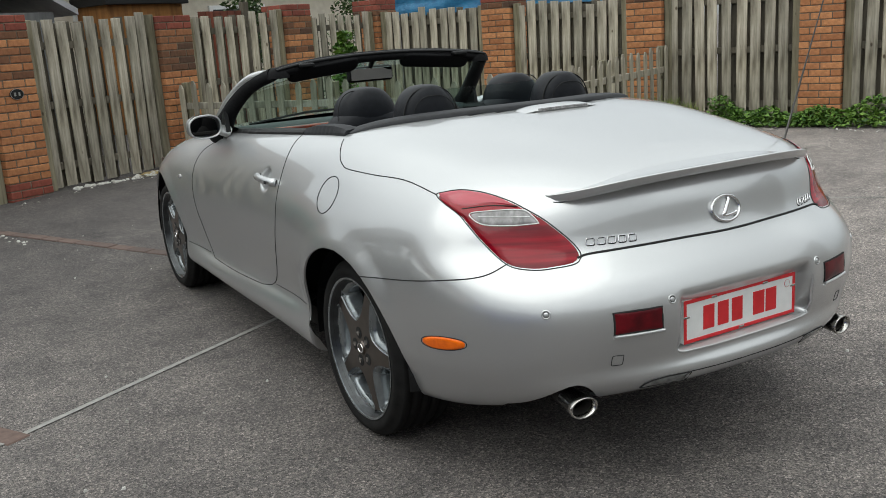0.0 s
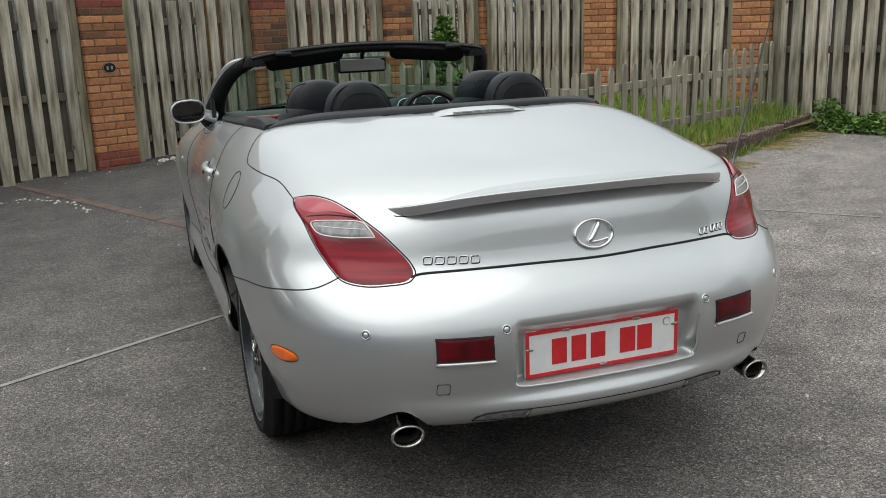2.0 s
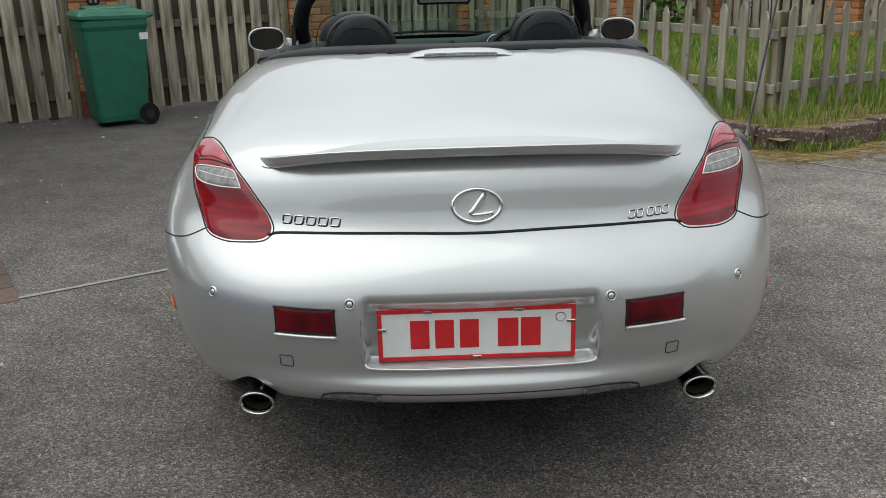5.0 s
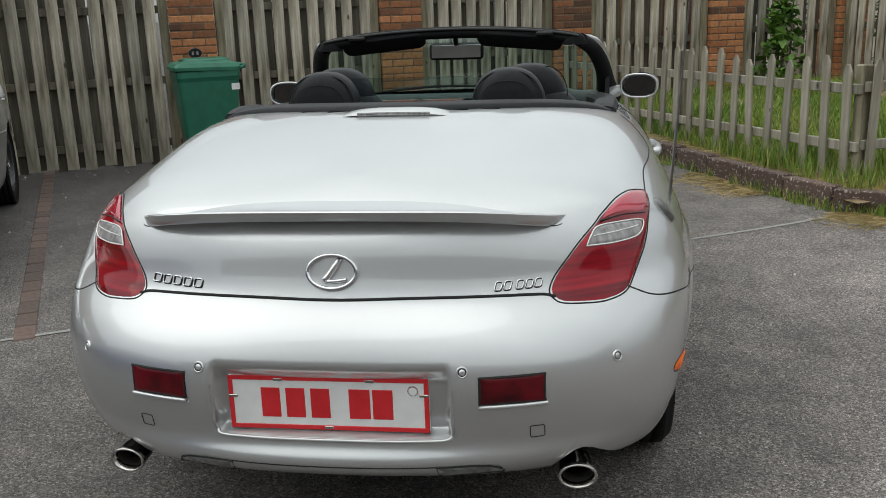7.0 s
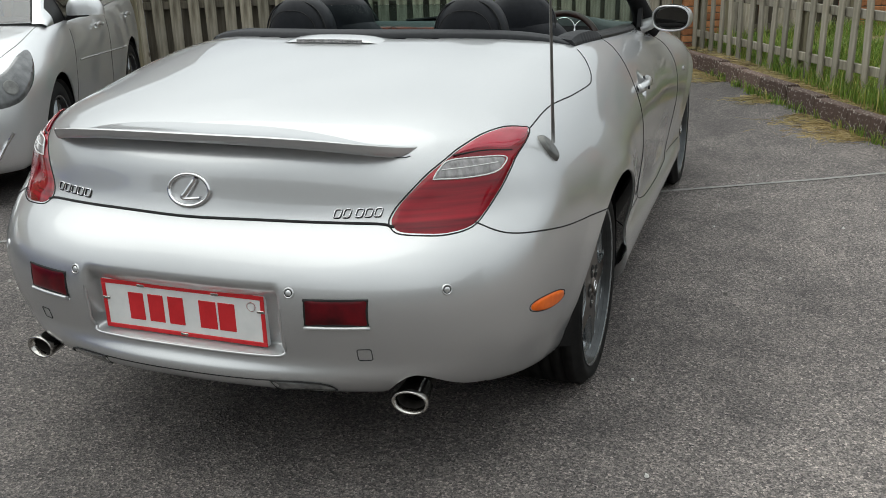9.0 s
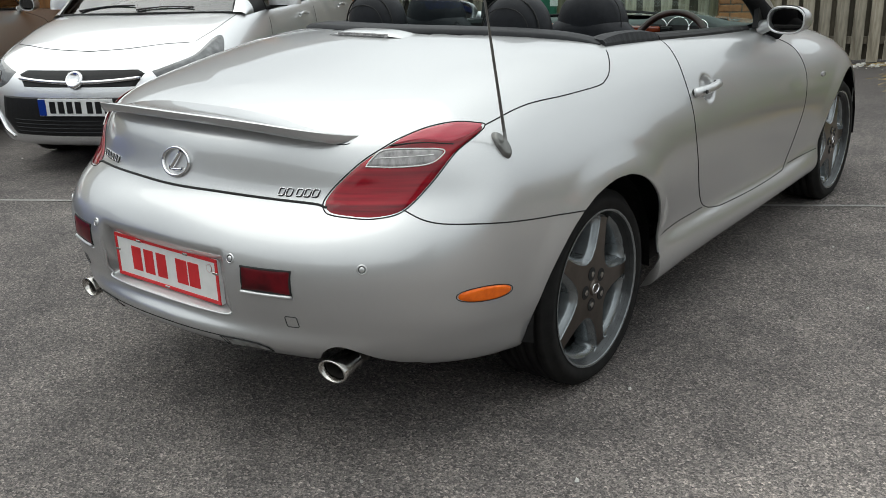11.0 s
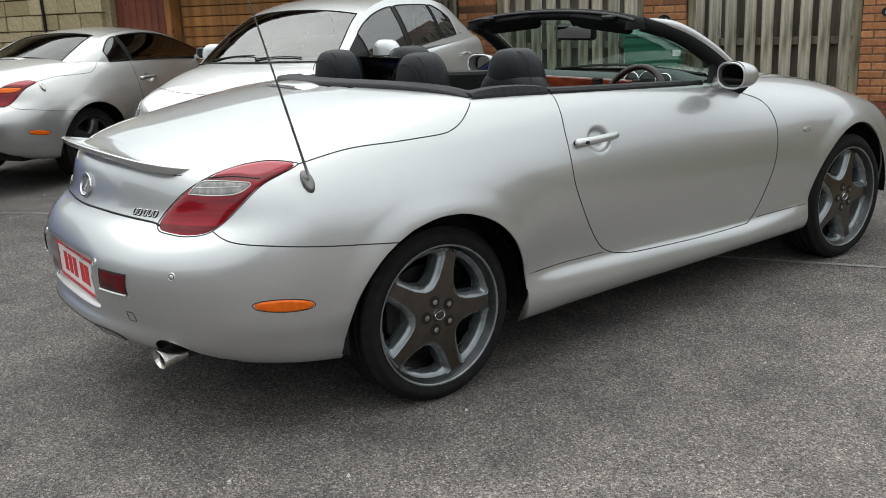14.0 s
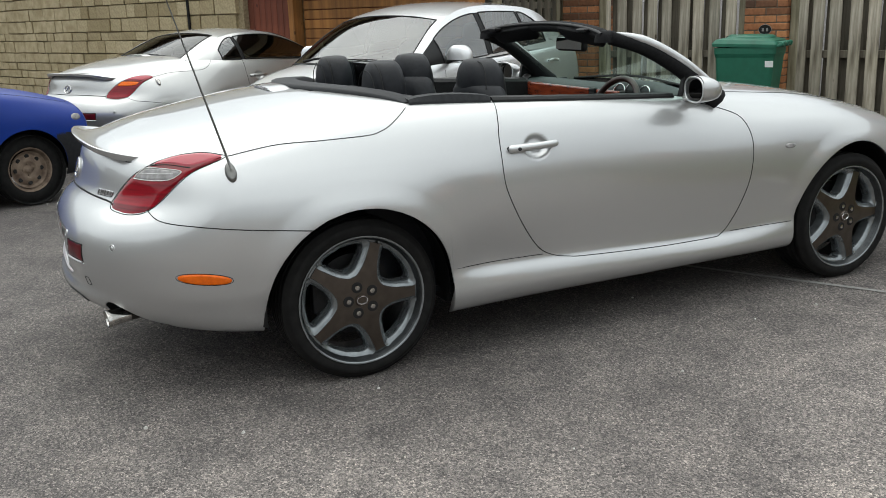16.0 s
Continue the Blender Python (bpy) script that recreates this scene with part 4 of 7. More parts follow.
PEBBLE = material("pale_grit", (0.42, 0.41, 0.38), 0.9)
set_input(PEBBLE, "Base Color", ramp_node(PEBBLE, random_node(PEBBLE, True), [(0.0, (0.16, 0.15, 0.14)), (0.6, (0.34, 0.33, 0.30)), (1.0, (0.66, 0.65, 0.62))]))
tagged(part("grit", pebbles(700, 31), PEBBLE, label="loose pale grit scattered on the tarmac"), category="grit", kind="stuff")


def stones_along(line, n, spread, seed, r0=0.008, r1=0.022):
    """Loose pale stones lying along a line on the ground."""
    rng = random.Random(seed)
    v, f = [], []
    for e1, e2, _ in smooth_line([(a, b, 0) for a, b in line], n):
        p = yard(e1 + rng.gauss(0, spread), e2 + rng.gauss(0, spread))
        r, i = rng.uniform(r0, r1), len(v)
        for ring, h in ((1.0, -0.1), (1.05, 0.35), (0.6, 0.8)):
            for q in range(7):
                a, w = q * 0.8976, r * ring * rng.uniform(0.75, 1.2)
                v.append((p.x + w * math.cos(a), p.y + w * math.sin(a), p.z + r * h))
        for k in range(2):
            f += [(i + 7 * k + q, i + 7 * k + (q + 1) % 7, i + 7 * k + 7 + (q + 1) % 7, i + 7 * k + 7 + q) for q in range(7)]
        f.append(tuple(range(i + 14, i + 21)))
    return v, f


PALE_STONE = varied("pale_stone", (0.34, 0.33, 0.30), (0.62, 0.61, 0.57), 40, 0.9, 0.3)
tagged(part("stones", stones_along([(0.28, 6.12), (0.50, 6.02), (0.57, 5.7), (0.62, 5.38), (0.57, 4.95)], 34, 0.03, 5, 0.006, 0.016), PALE_STONE, label="crumbled pale stones along a crack in the tarmac"), category="stones", kind="stuff")
tagged(part("stones", stones_along([(2.0, 6.58), (2.6, 6.55), (3.15, 6.56)], 60, 0.045, 6, 0.010, 0.028), PALE_STONE, label="white stones heaped at the fence foot"), category="stones", kind="stuff")
for x, y, ln, a in ((1.05, -2.55, 0.10, 20), (2.2, -2.35, 0.07, 75), (-2.4, -2.0, 0.08, 130), (0.6, -3.1, 0.05, 160)):
    z = rise(x, y)
    m = pose(x, y, z, 0, 0, a)
    tagged(part("twig", tube([m @ Vector((-ln, 0, 0.003)), m @ Vector((0, 0.008, 0.007)), m @ Vector((ln, 0, 0.003))], 0.002, 5), STRAW, label="thin dry twig lying on the tarmac"), category="twig", group="twigs on the tarmac")


# ---- lofted car bodies ----
def rail(yr, zr, nr, ws, zs, yf, zf, nf=2.6):
    """A line round half a car: rear middle (yr, zr), half widths and heights at the stations, front middle (yf, zf)."""
    return dict(yr=yr, zr=zr, nr=nr, ws=ws, zs=zs, yf=yf, zf=zf, nf=nf)


class Shell:
    """A car body as a smooth surface through rails, with wheel arches cut from its lower edge."""

    def __init__(self, rails, stations, arches, notches=(), recess=None, flare=0.0, cups=(), rows=64, nrear=44, nfront=34, step=0.035):
        y0, y1 = stations[0], stations[-1]
        wf = [spline(stations, r["ws"]) for r in rails]
        zf = [spline(stations, r["zs"]) for r in rails]
        cols = [("r", t) for t in np.linspace(0, math.pi / 2, nrear, endpoint=False)]
        ys = list(np.arange(y0, y1 + 1e-6, step))
        for c, zc, rad in arches:
            ys += [c + rad * math.sin(a) for a in np.linspace(-math.pi / 2, math.pi / 2, 25)] + [c - rad - 0.002, c + rad + 0.002]
        for cy, cz, ry, rz, deep in cups:
            ys += list(np.arange(cy - 1.3 * ry, cy + 1.3 * ry, 0.005))
        ys = sorted(y for y in set(round(y, 4) for y in ys) if y0 <= y <= y1)
        cols += [("s", y) for y in ys] + [("f", t) for t in np.linspace(0, math.pi / 2, nfront + 1)[1:]]
        fine = np.linspace(0, len(rails) - 1, 901)
        grid = []
        for kind, t in cols:
            c = []
            for k, r in enumerate(rails):
                if kind == "s":
                    c.append((wf[k](t), t, zf[k](t)))
                elif kind == "r":
                    e = 2 / r["nr"]
                    cc, ss = math.cos(t) ** e, math.sin(t) ** e
                    y = y0 - (y0 - r["yr"]) * cc
                    c.append((wf[k](y) * ss, y, zf[k](y) + (r["zr"] - zf[k](r["yr"])) * cc ** 2))
                else:
                    e = 2 / r["nf"]
                    cc, ss = max(math.cos(t), 0.0) ** e, math.sin(t) ** e
                    y = y1 + (r["yf"] - y1) * ss
                    c.append((wf[k](y) * cc, y, zf[k](y) + (r["zf"] - zf[k](r["yf"])) * ss ** 2))
            c = np.array(c)
            top = c[-2] * np.array([-1, 1, 1])
            ext = np.vstack([2 * c[0] - c[1], c, top])

            def at(v):
                v = np.atleast_1d(v)
                i = np.minimum(v.astype(int), len(rails) - 2)
                f = (v - i)[:, None]
                p0, p1, p2, p3 = ext[i], ext[i + 1], ext[i + 2], ext[np.minimum(i + 3, len(ext) - 1)]
                return ((1 - f) ** 3 * p0 + (3 * f ** 3 - 6 * f ** 2 + 4) * p1 + (-3 * f ** 3 + 3 * f ** 2 + 3 * f + 1) * p2 + f ** 3 * p3) / 6

            line = at(fine)
            v0 = 0.0
            for cy, cz, rad in arches:
                if kind == "s" and abs(t - cy) < rad + 1e-3:
                    zb = cz + math.sqrt(max(rad * rad - (t - cy) ** 2, 0))
                    v0 = max(v0, float(fine[int(np.argmax(line[:, 2] >= zb))]))
            for nx, nz, rx, rz in notches:
                if kind == "r" and 0.3 < t < 1.45:
                    low = line[:260]
                    off = np.abs(low[:, 0] - nx) / rx
                    edge = nz + rz * (0.5 + 0.5 * np.cos(math.pi * np.minimum(off, 1)))
                    under = np.flatnonzero((low[:, 2] < edge) & (off < 1))
                    if len(under):
                        v0 = max(v0, float(fine[under[-1]]))
            lin = (len(rails) - 1) * np.linspace(0, 1, rows)
            reach = v0 + 2.0
            grid.append(at(np.where(lin < reach, v0 + lin * (reach - v0) / reach, lin) if v0 > 0 else lin))
        self.g = np.array(grid)
        if recess:
            x0, x1, z0, z1, deep = recess
            soft = lambda q: q * q * (3 - 2 * q)
            gx, gz = self.g[:, :, 0], self.g[:, :, 2]
            fx, fz = np.clip((x1 - gx) / 0.014, 0, 1), np.clip(np.minimum((gz - z0) / 0.014, (z1 + 0.015 - gz) / 0.06), 0, 1)
            self.g[:, :, 1] += deep * soft(fx) * soft(fz) * (self.g[:, :, 1] < -0.8)
        if flare:
            for cy, cz, rad in arches:
                gx, gy, gz = self.g[:, :, 0], self.g[:, :, 1], self.g[:, :, 2]
                r = np.hypot(gy - cy, gz - cz) - rad
                side = np.clip((gx - 0.62) / 0.12, 0, 1) * np.clip((gz - 0.34) / 0.10, 0, 1) * np.clip((0.86 - gz) / 0.12, 0, 1)
                lip = np.clip(1 - r / 0.10, 0, 1)
                dip = np.exp(-((r - 0.19) / 0.085) ** 2)
                q = np.clip((gy - cy + 0.30) / 0.45, 0, 1)
                ahead = 0.3 + 0.7 * q * q * (3 - 2 * q)
                self.g[:, :, 0] += flare * side * (lip * lip * (3 - 2 * lip) - 0.45 * dip * ahead)
        for cy, cz, ry, rz, deep in cups:
            gy, gz = self.g[:, :, 1], self.g[:, :, 2]
            q = np.clip(1.18 - np.hypot((gy - cy) / ry, (gz - cz) / rz), 0, 1) / 0.55
            q = np.clip(q, 0, 1)
            self.g[:, :, 0] -= deep * q * q * (3 - 2 * q)
        self.kinds = cols
        self.nu, self.nv = len(cols), rows
        step_u = np.linalg.norm(np.diff(self.g, axis=0), axis=2) + 1e-9
        unit = np.diff(self.g, axis=0) / step_u[..., None]
        du = np.empty_like(self.g)
        du[0], du[-1] = unit[0], unit[-1]
        a, b = step_u[:-1, :, None], step_u[1:, :, None]
        du[1:-1] = (unit[:-1] * b + unit[1:] * a) / (a + b)
        dv = np.gradient(self.g, axis=1)
        n = np.cross(du, dv)
        n /= np.maximum(np.linalg.norm(n, axis=2, keepdims=True), 1e-9)
        n[:, -1, 0] = 0
        n[0, :, 0] = 0
        n[-1, :, 0] = 0
        n /= np.maximum(np.linalg.norm(n, axis=2, keepdims=True), 1e-9)
        self.n = n
        flat = self.g.reshape(-1, 3)
        faces = grid_faces(self.nu, self.nv)
        mirror = flat * np.array([-1, 1, 1])
        from mathutils.bvhtree import BVHTree
        v = [Vector(p) for p in flat] + [Vector(p) for p in mirror]
        f = faces + [tuple(i + len(flat) for i in q[::-1]) for q in faces]
        self.tree = BVHTree.FromPolygons(v, f)

    def cast(self, origin, way):
        hit = self.tree.ray_cast(Vector(origin), Vector(way).normalized())
        if hit[0] is None:
            near = self.tree.find_nearest(Vector(origin) + Vector(way).normalized() * 2.0)
            return near[0], near[1]
        nrm = hit[1] if hit[1].dot(Vector(way)) < 0 else -hit[1]
        return hit[0], nrm

    def side(self, y, z, s=1):
        return self.cast((2 * s, y, z), (-s, 0, 0))

    def rear(self, x, z):
        return self.cast((x, -3, z), (0, 1, 0))

    def top(self, x, y):
        return self.cast((x, y, 3), (0, 0, -1))

    def corner(self, a, z, s=1):
        """From outside a rear corner, slantwise; a runs from the tail (negative) to the flank."""
        h = math.sqrt(0.5)
        return self.cast((s * (a * h + 3 * h), a * h - 3 * h, z), (-s * h, h, 0))

    def how(self, kind, s):
        return {"side": lambda a, b: self.side(a, b, s), "rear": self.rear, "top": self.top, "corner": lambda a, b: self.corner(a, b, s)}[kind]

    def panel(self, name, keep, mat, parent, sides=(1, -1), label=""):
        """The faces whose middle (x, y, z) and row the test keeps, as one part with smooth shading."""
        vs, ns, fs = [], [], []
        mid = (self.g[:-1, :-1] + self.g[1:, :-1] + self.g[1:, 1:] + self.g[:-1, 1:]) / 4
        for s in sides:
            index = {}
            for i in range(self.nu - 1):
                for j in range(self.nv - 1):
                    x, y, z = mid[i, j]
                    if not keep(x, y, z, j):
                        continue
                    q = []
                    for a, b in ((i, j), (i + 1, j), (i + 1, j + 1), (i, j + 1)):
                        if (a, b) not in index:
                            index[(a, b)] = len(vs)
                            p, m = self.g[a, b], self.n[a, b]
                            vs.append((s * p[0], p[1], p[2]))
                            ns.append((s * m[0], m[1], m[2]))
                        q.append(index[(a, b)])
                    fs.append(tuple(q if s > 0 else q[::-1]))
        if not fs:
            return None
        ob = part(name, (vs, fs), mat, parent, label, smooth=True)
        ob.data.normals_split_custom_set_from_vertices([Vector(m) for m in ns])
        return ob

    def seam(self, line, how, n=40, s=1, radius=0.0021):
        pts = smooth_line([(a, b, 0) for a, b in line], n)
        out = [self.how(how, s)(a, b)[0] for a, b, _ in pts]
        return tube(out, radius, 6)

    def lens(self, outline, how, s=1, rise_by=0.006, n=48, rings=8, edge=-0.002):
        """A domed plate that follows the body inside a closed outline."""
        pts = np.array(outline, float)
        loop = smooth_line([(a, b, 0) for a, b in list(pts) + [pts[0]]], n + 1)[:-1, :2] if n > len(pts) else pts
        c = loop.mean(axis=0)
        fn = self.how(how, s)
        v = []
        for k in range(rings + 1):
            f = 1 - (k / rings)
            for a, b in loop:
                p, m = fn(c[0] + (a - c[0]) * f, c[1] + (b - c[1]) * f)
                h = edge + (rise_by - edge) * min(1.0, (k / rings) * 4) ** 0.5
                v.append(p + m * h)
        return v, grid_faces(rings + 1, len(loop), wrap_v=True)


STATIONS = [-0.45, 0.0, 0.65, 1.3, 1.95, 2.6, 3.02]
COUPE = [
    rail(-0.90, 0.345, 2.3, [.735, .80, .80, .80, .80, .80, .77], [.255, .205, .195, .195, .195, .205, .22], 3.34, .20),
    rail(-0.985, 0.355, 2.3, [.770, .845, .852, .853, .850, .845, .80], [.265, .222, .212, .211, .211, .222, .235], 3.43, .22),
    rail(-1.026, 0.376, 2.32, [.790, .860, .880, .882, .878, .860, .81], [.295, .265, .258, .250, .246, .265, .27], 3.450, .27),
    rail(-1.045, 0.404, 2.4, [.803, .864, .884, .885, .881, .864, .814], [.335, .315, .302, .289, .281, .315, .31], 3.462, .31),
    rail(-1.043, 0.430, 2.5, [.813, .866, .870, .867, .863, .866, .816], [.375, .362, .353, .332, .320, .362, .35], 3.470, .345),
    rail(-1.020, 0.452, 2.6, [.826, .868, .850, .846, .844, .868, .818], [.415, .405, .377, .353, .341, .405, .385], 3.476, .375),
    rail(-1.030, 0.500, 2.7, [.832, .874, .856, .851, .849, .874, .821], [.455, .45, .428, .412, .400, .45, .425], 3.480, .42),
    rail(-1.040, 0.56, 2.8, [.840, .884, .870, .865, .864, .886, .825], [.53, .53, .53, .52, .515, .53, .50], 3.485, .49),
    rail(-1.040, 0.64, 2.8, [.846, .890, .883, .878, .878, .890, .825], [.615, .62, .62, .61, .60, .61, .57], 3.475, .56),
    rail(-0.996, 0.725, 2.5, [.843, .886, .884, .880, .876, .882, .81], [.71, .715, .72, .715, .70, .70, .655], 3.445, .63),
    rail(-0.948, 0.77, 1.95, [.828, .868, .872, .868, .862, .862, .775], [.78, .79, .80, .785, .77, .768, .715], 3.39, .68),
    rail(-0.922, 0.835, 2.06, [.797, .836, .847, .844, .83, .82, .715], [.853, .87, .882, .865, .842, .825, .765], 3.31, .72),
    rail(-0.908, 0.905, 2.10, [.742, .785, .805, .803, .775, .735, .62], [.925, .955, .962, .938, .905, .872, .80], 3.22, .755),
    rail(-0.870, 0.955, 2.28, [.655, .705, .74, .748, .70, .615, .50], [.985, 1.035, 1.032, .995, .953, .905, .825], 3.14, .785),
    rail(-0.79, 0.985, 2.4, [.51, .58, .66, .68, .58, .46, .36], [1.028, 1.081, 1.056, 1.012, .978, .925, .84], 3.09, .81),
    rail(-0.71, 1.01, 2.3, [.26, .30, .35, .36, .32, .24, .19], [1.053, 1.108, 1.080, 1.035, .995, .94, .85], 3.06, .835),
    rail(-0.63, 1.03, 2.0, [0, 0, 0, 0, 0, 0, 0], [1.060, 1.116, 1.085, 1.04, 1.0, .945, .855], 3.04, .85),
]
for r in COUPE:
    r["ws"] = [w + d * min(1.0, w / 0.8) for w, d in zip(r["ws"], (0.027, 0.018, 0.012, 0.008, 0.008, 0.008, 0.0))]
for r in COUPE[7:11]:
    # fuller rear wings over the wheels
    r["ws"][0], r["ws"][1], r["ws"][2] = r["ws"][0] + 0.005, r["ws"][1] + 0.015, r["ws"][2] + 0.006
ARCHES = [(0.0, 0.318, 0.385), (2.62, 0.318, 0.385)]
coupe_shell = Shell(COUPE, STATIONS, ARCHES, notches=[(0.578, 0.322, 0.125, 0.086)], recess=(-0.285, 0.285, 0.468, 0.642, 0.044), flare=0.011, cups=[(0.794, 0.852, 0.058, 0.043, 0.024)], rows=150, nrear=120)



# ---- wheels ----
def tyre_mesh(r=0.323, rim=0.262, half=0.118):
    prof = []
    for a, q in ((-half + 0.02, rim - 0.012), (-half + 0.004, rim), (-half, rim + 0.02), (-half - 0.002, rim + 0.035), (-half + 0.006, r - 0.02), (-half + 0.022, r - 0.004)):
        prof.append((a, q))
    for k in range(5):
        x0 = -half + 0.03 + k * 0.0385
        prof += [(x0, r), (x0 + 0.028, r)]
        if k < 4:
            prof += [(x0 + 0.029, r - 0.008), (x0 + 0.037, r - 0.008)]
    for a, q in ((half - 0.022, r - 0.004), (half - 0.006, r - 0.02), (half + 0.002, rim + 0.035), (half, rim + 0.02), (half - 0.004, rim), (half - 0.02, rim - 0.012)):
        prof.append((a, q))
    return lathe(prof, 72)


def spoke_half(r, s):
    """Half the width of a spoke's flat face at radius r."""
    t = min(max((r / s - 0.10) / 0.135, 0.0), 1.0)
    return s * (0.034 - 0.0155 * t ** 0.8)


def window_loop(s, shrink=0.0, n=48):
    """The outline of the opening between two spokes, round the direction +z; starts at its outer end."""
    out = []
    r0, r1 = 0.100 * s + shrink * 1.0, 0.2465 * s - shrink * 1.1
    for k in range(n):
        a = 2 * math.pi * k / n
        c, q = math.cos(a), math.sin(a)
        r = 0.5 * (r0 + r1) + 0.5 * (r1 - r0) * math.copysign(abs(c) ** (0.28 if c > 0 else 0.62), c)
        wide = math.pi / 5 - math.asin(min((spoke_half(r, s) + shrink) / r, 0.99))
        out.append((r, wide * math.copysign(abs(q) ** (0.30 if c > 0 else 0.62), q)))
    return out


def spoke_face(s, outer, cols=9):
    """The flat face of one spoke and its share of the hub, along +z; its tip stops short of the rim."""
    loop = window_loop(s)
    fifth = math.pi / 5
    n = len(loop)
    rows = [(r, fifth - a) for r, a in loop[1:n // 2] if r < 0.238 * s]
    rows = [(0.232 * s, rows[0][1])] + [q for q in rows if q[0] < 0.230 * s] + [(loop[n // 2][0], fifth), (0.06, fifth), (0.02, fifth)]
    v = []
    for r, half in rows:
        for t in np.linspace(-half, half, cols):
            v.append((-0.010 * (r / outer) ** 2, r * math.sin(t), r * math.cos(t)))
    return v, grid_faces(len(rows), cols)


def spoke_tip(s, outer):
    """The lower, paler pad between a spoke's squared tip and the rim."""
    v = []
    for r, x in ((0.2315 * s, -0.0085), (0.2330 * s, -0.013), (0.245 * s, -0.014), (outer, -0.013)):
        half = math.asin((spoke_half(r, s) + 0.016 * s) / r)
        for t in np.linspace(-half, half, 7):
            v.append((x, r * math.sin(t), r * math.cos(t)))
    return v, grid_faces(4, 7)


def window_flank(s, outer):
    """The broad bevelled inner edge of one opening."""
    v = []
    rows = ((0.0, 0.0), (0.0012, -0.0035), (0.0030, -0.0040), (0.0175, -0.015), (0.0215, -0.022), (0.0235, -0.070))
    for shrink, x in rows:
        for r, a in window_loop(s, shrink * s):
            v.append((x - 0.010 * (r / outer) ** 2, r * math.sin(a), r * math.cos(a)))
    return v, grid_faces(len(rows), 48, wrap_v=True)


def steel_disc(w, x, rim, mat):
    """A pressed steel wheel with a raised hub and round holes."""
    k_ = rim / 0.15
    prof = [(x + 0.010, 0.0005), (x + 0.010, 0.020), (x + 0.004, 0.028), (x - 0.010, 0.040), (x + 0.006, 0.060), (x + 0.012, 0.074), (x + 0.004, 0.094), (x - 0.004, 0.116), (x - 0.014, 0.128), (x + 0.004, 0.138), (x + 0.014, 0.150)]
    part("disc", lathe([(q, r * k_) for q, r in prof], 48), mat, w, "rusty pressed steel wheel", smooth=True)
    for k in range(8):
        a = 2 * math.pi * k / 8
        m = Matrix.Rotation(a, 4, "X") @ Matrix.Translation((x + 0.001, 0, 0.108 * k_)) @ Matrix.Rotation(0.30, 4, "Y")
        part("hole", moved(lathe([(0.005, 0.0005), (0.005, 0.0165), (-0.004, 0.018)], 14), m), SEAM, w)
    for k in range(4):
        a = 2 * math.pi * k / 4
        m = Matrix.Translation((0, 0.046 * math.sin(a), 0.046 * math.cos(a)))
        part("wheel_nut", moved(lathe([(x + 0.008, 0.0005), (x + 0.008, 0.009), (x - 0.02, 0.011)], 6), m), mat, w)


